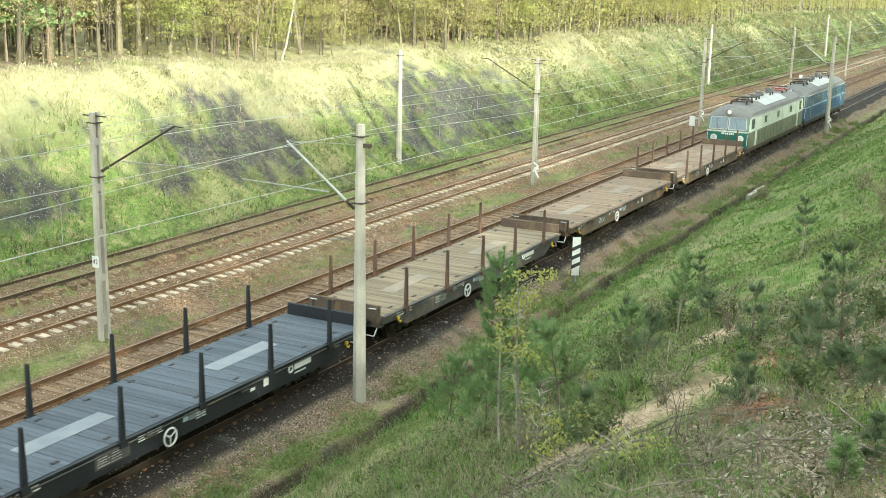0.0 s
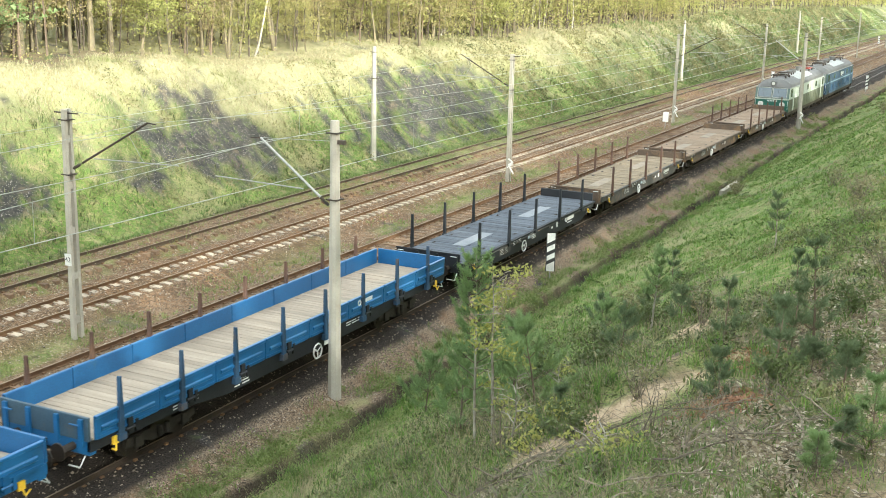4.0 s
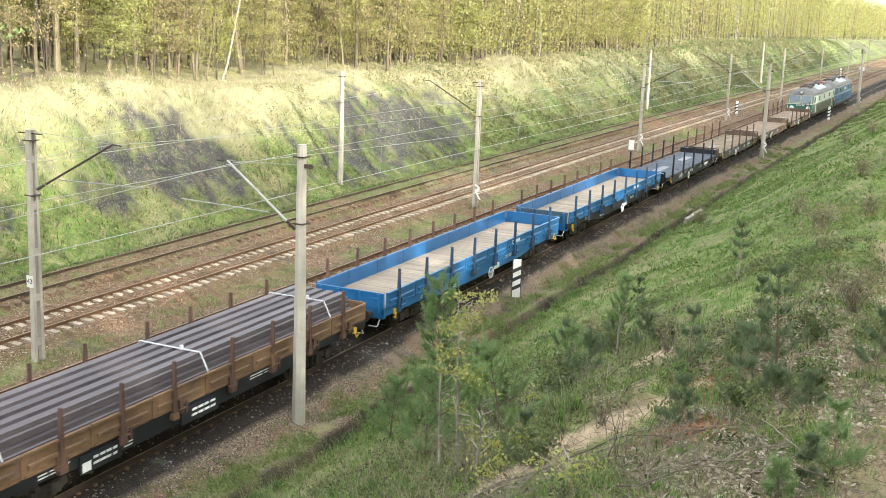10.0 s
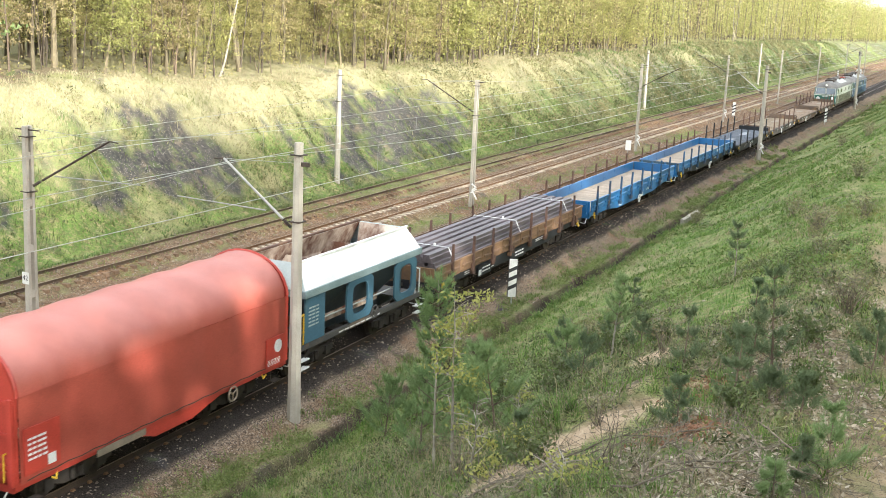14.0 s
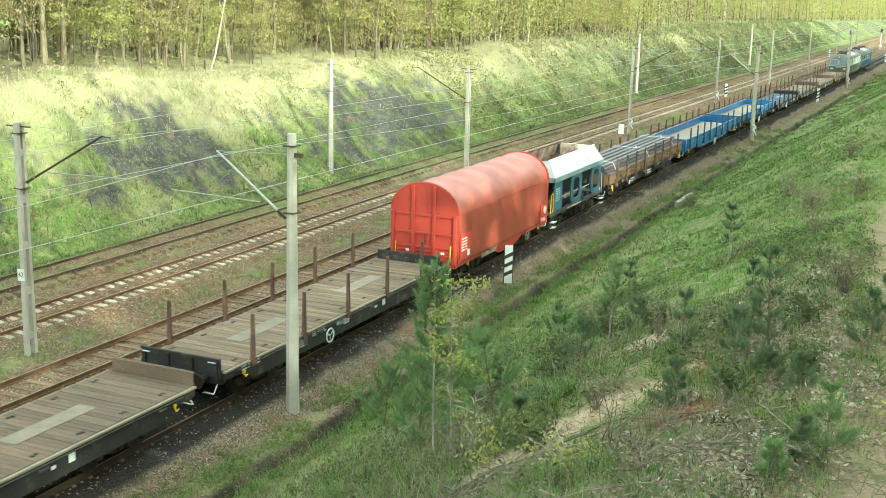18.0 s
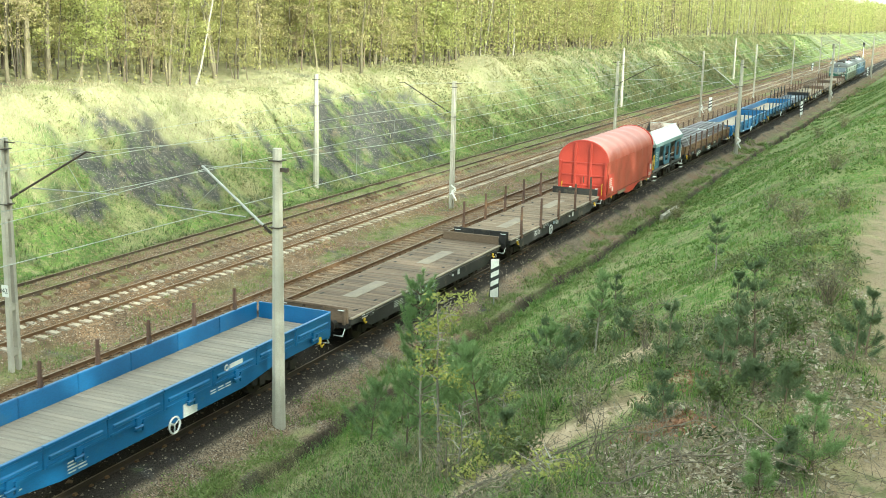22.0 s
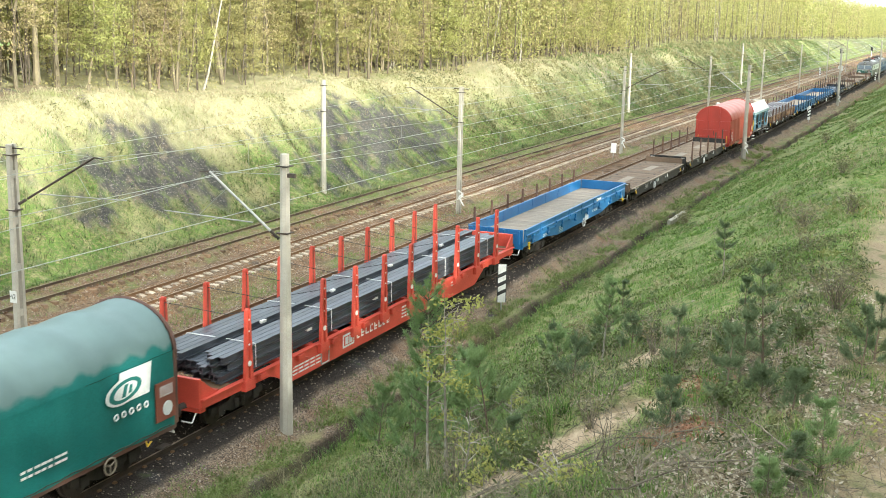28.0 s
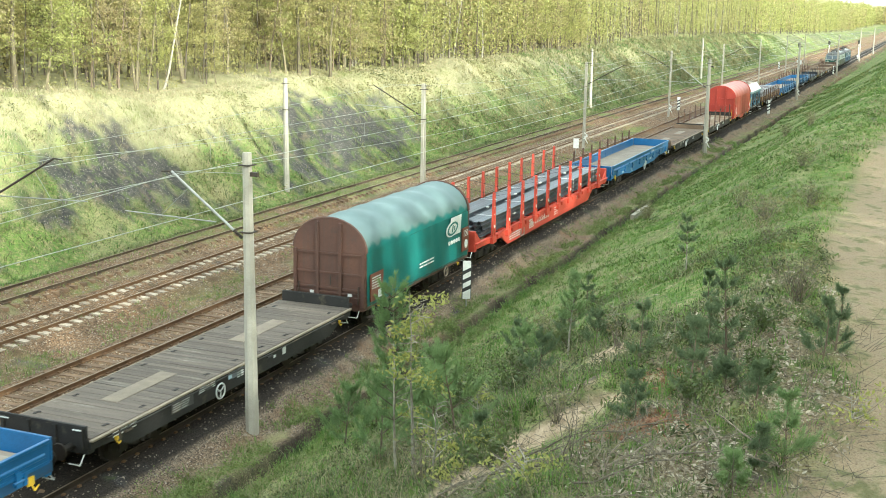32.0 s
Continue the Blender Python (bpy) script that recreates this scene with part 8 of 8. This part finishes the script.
    p = np.stack([x, y, ground_z(x, y) + 0.10 * r.random(len(x))], -1)
    tagged(new("rusty_brush", card_mesh("rusty_brush", p, r.uniform(0.02, 0.05, len(x)), M["rust_leaf"], r, flat=0.4, long=1.6)), "rusty brown dead bracken beside the bare sand", "brush", kind="stuff")
    # thin dry twigs and stalks
    b = Build()
    for k in range(2600):
        x, y = 13.5 + 15 * r.random() ** 1.4, r.uniform(-19.5, -8.5)
        z = gz(x, y)
        ln = r.uniform(0.2, 0.8)
        d = np.array([r.normal(), r.normal(), abs(r.normal()) * 0.5 + 0.05])
        d /= np.linalg.norm(d)
        b.rod((x, y, z), tuple(np.array([x, y, z]) + d * ln), 0.007, 0.003, 3, False)
    tagged(new("dry_twigs", b.mesh("dry_twigs", M["twig"])), "thin dry twigs and stalks strewn over the slope", "twigs", kind="stuff")


make_grass()


def make_stones():
    """Track stones on the bed, as one object."""
    r = np.random.default_rng(8)
    n = 26000
    x = 15 + 100 * r.random(n) ** 1.5
    y = r.uniform(-2.6, 16.5, n)
    s = r.uniform(0.012, 0.032, n) * (1 + 0.006 * x) * (1 + 0.9 * (r.random(n) < 0.08))
    z = ground_z(x, y) + s * 0.25
    o = np.array([(1, 0, 0), (-1, 0, 0), (0, 1, 0), (0, -1, 0), (0, 0, 0.8), (0, 0, -0.8)], float)
    v = o[None] * s[:, None, None] * r.uniform(0.6, 1.3, (n, 6, 1))
    a = r.uniform(0, 6.28, n)
    c, q = np.cos(a)[:, None], np.sin(a)[:, None]
    v = np.stack([v[..., 0] * c - v[..., 1] * q, v[..., 0] * q + v[..., 1] * c, v[..., 2] + 0.3 * v[..., 0]], -1) + np.stack([x, y, z], -1)[:, None]
    f = np.array([(0, 2, 4), (2, 1, 4), (1, 3, 4), (3, 0, 4), (2, 0, 5), (1, 2, 5), (3, 1, 5), (0, 3, 5)])
    f = (f[None] + 6 * np.arange(n)[:, None, None]).reshape(-1, 3)
    tagged(new("ballast_stones", raw_mesh("ballast_stones", v.reshape(-1, 3).tolist(), f.tolist(), M["stone"])), "brown and grey broken stones on the track bed", "ballast", kind="stuff")


make_stones()

# concrete edge of the ditch
for k, x in enumerate((70.5, 72.0, 73.5)):
    tagged(new("ditch_slab", Build().box(-0.7, 0.7, -0.12, 0.12, -0.35, 0.35).mesh("ditch_slab", M["concrete_old"], 0.02)), "weathered concrete slab at the ditch edge", "slab", "ditch slabs").matrix_basis = pose(x, -4.15, gz(x, -4.15) + 0.1, 8, 0, 2 * k - 2)


# ---- how the train runs ----
SPEED = 6.05                      # metres a second
RADIUS = 0.46


def motions():
    for w, u in TRAIN:
        rows = []
        for k in range(33):
            x = u + SPEED * k
            tail, head = float(bend(x)), float(bend(x + 15))
            rows.append((float(k), pose(x, tail, 0, 0, 0, math.degrees(math.atan2(head - tail, 15)))))
        walk(w, rows)
    # wheels: two keyed sets, shared by all that stand at the same place in their bogie
    done = {}
    for ws in WHEELSETS:
        e = round(ws.matrix_basis.translation.x, 2)
        if e not in done:
            step = math.degrees(SPEED * 0.1 / RADIUS)
            walk(ws, [(k / 10, pose(e, 0, RADIUS, 0, k * step, 0)) for k in range(321)])
            done[e] = ws
        elif ws.animation_data is None:
            ws.rotation_mode = "QUATERNION"
            data = ws.animation_data_create()
            data.action = done[e].animation_data.action
            data.action_slot = done[e].animation_data.action_slot


motions()
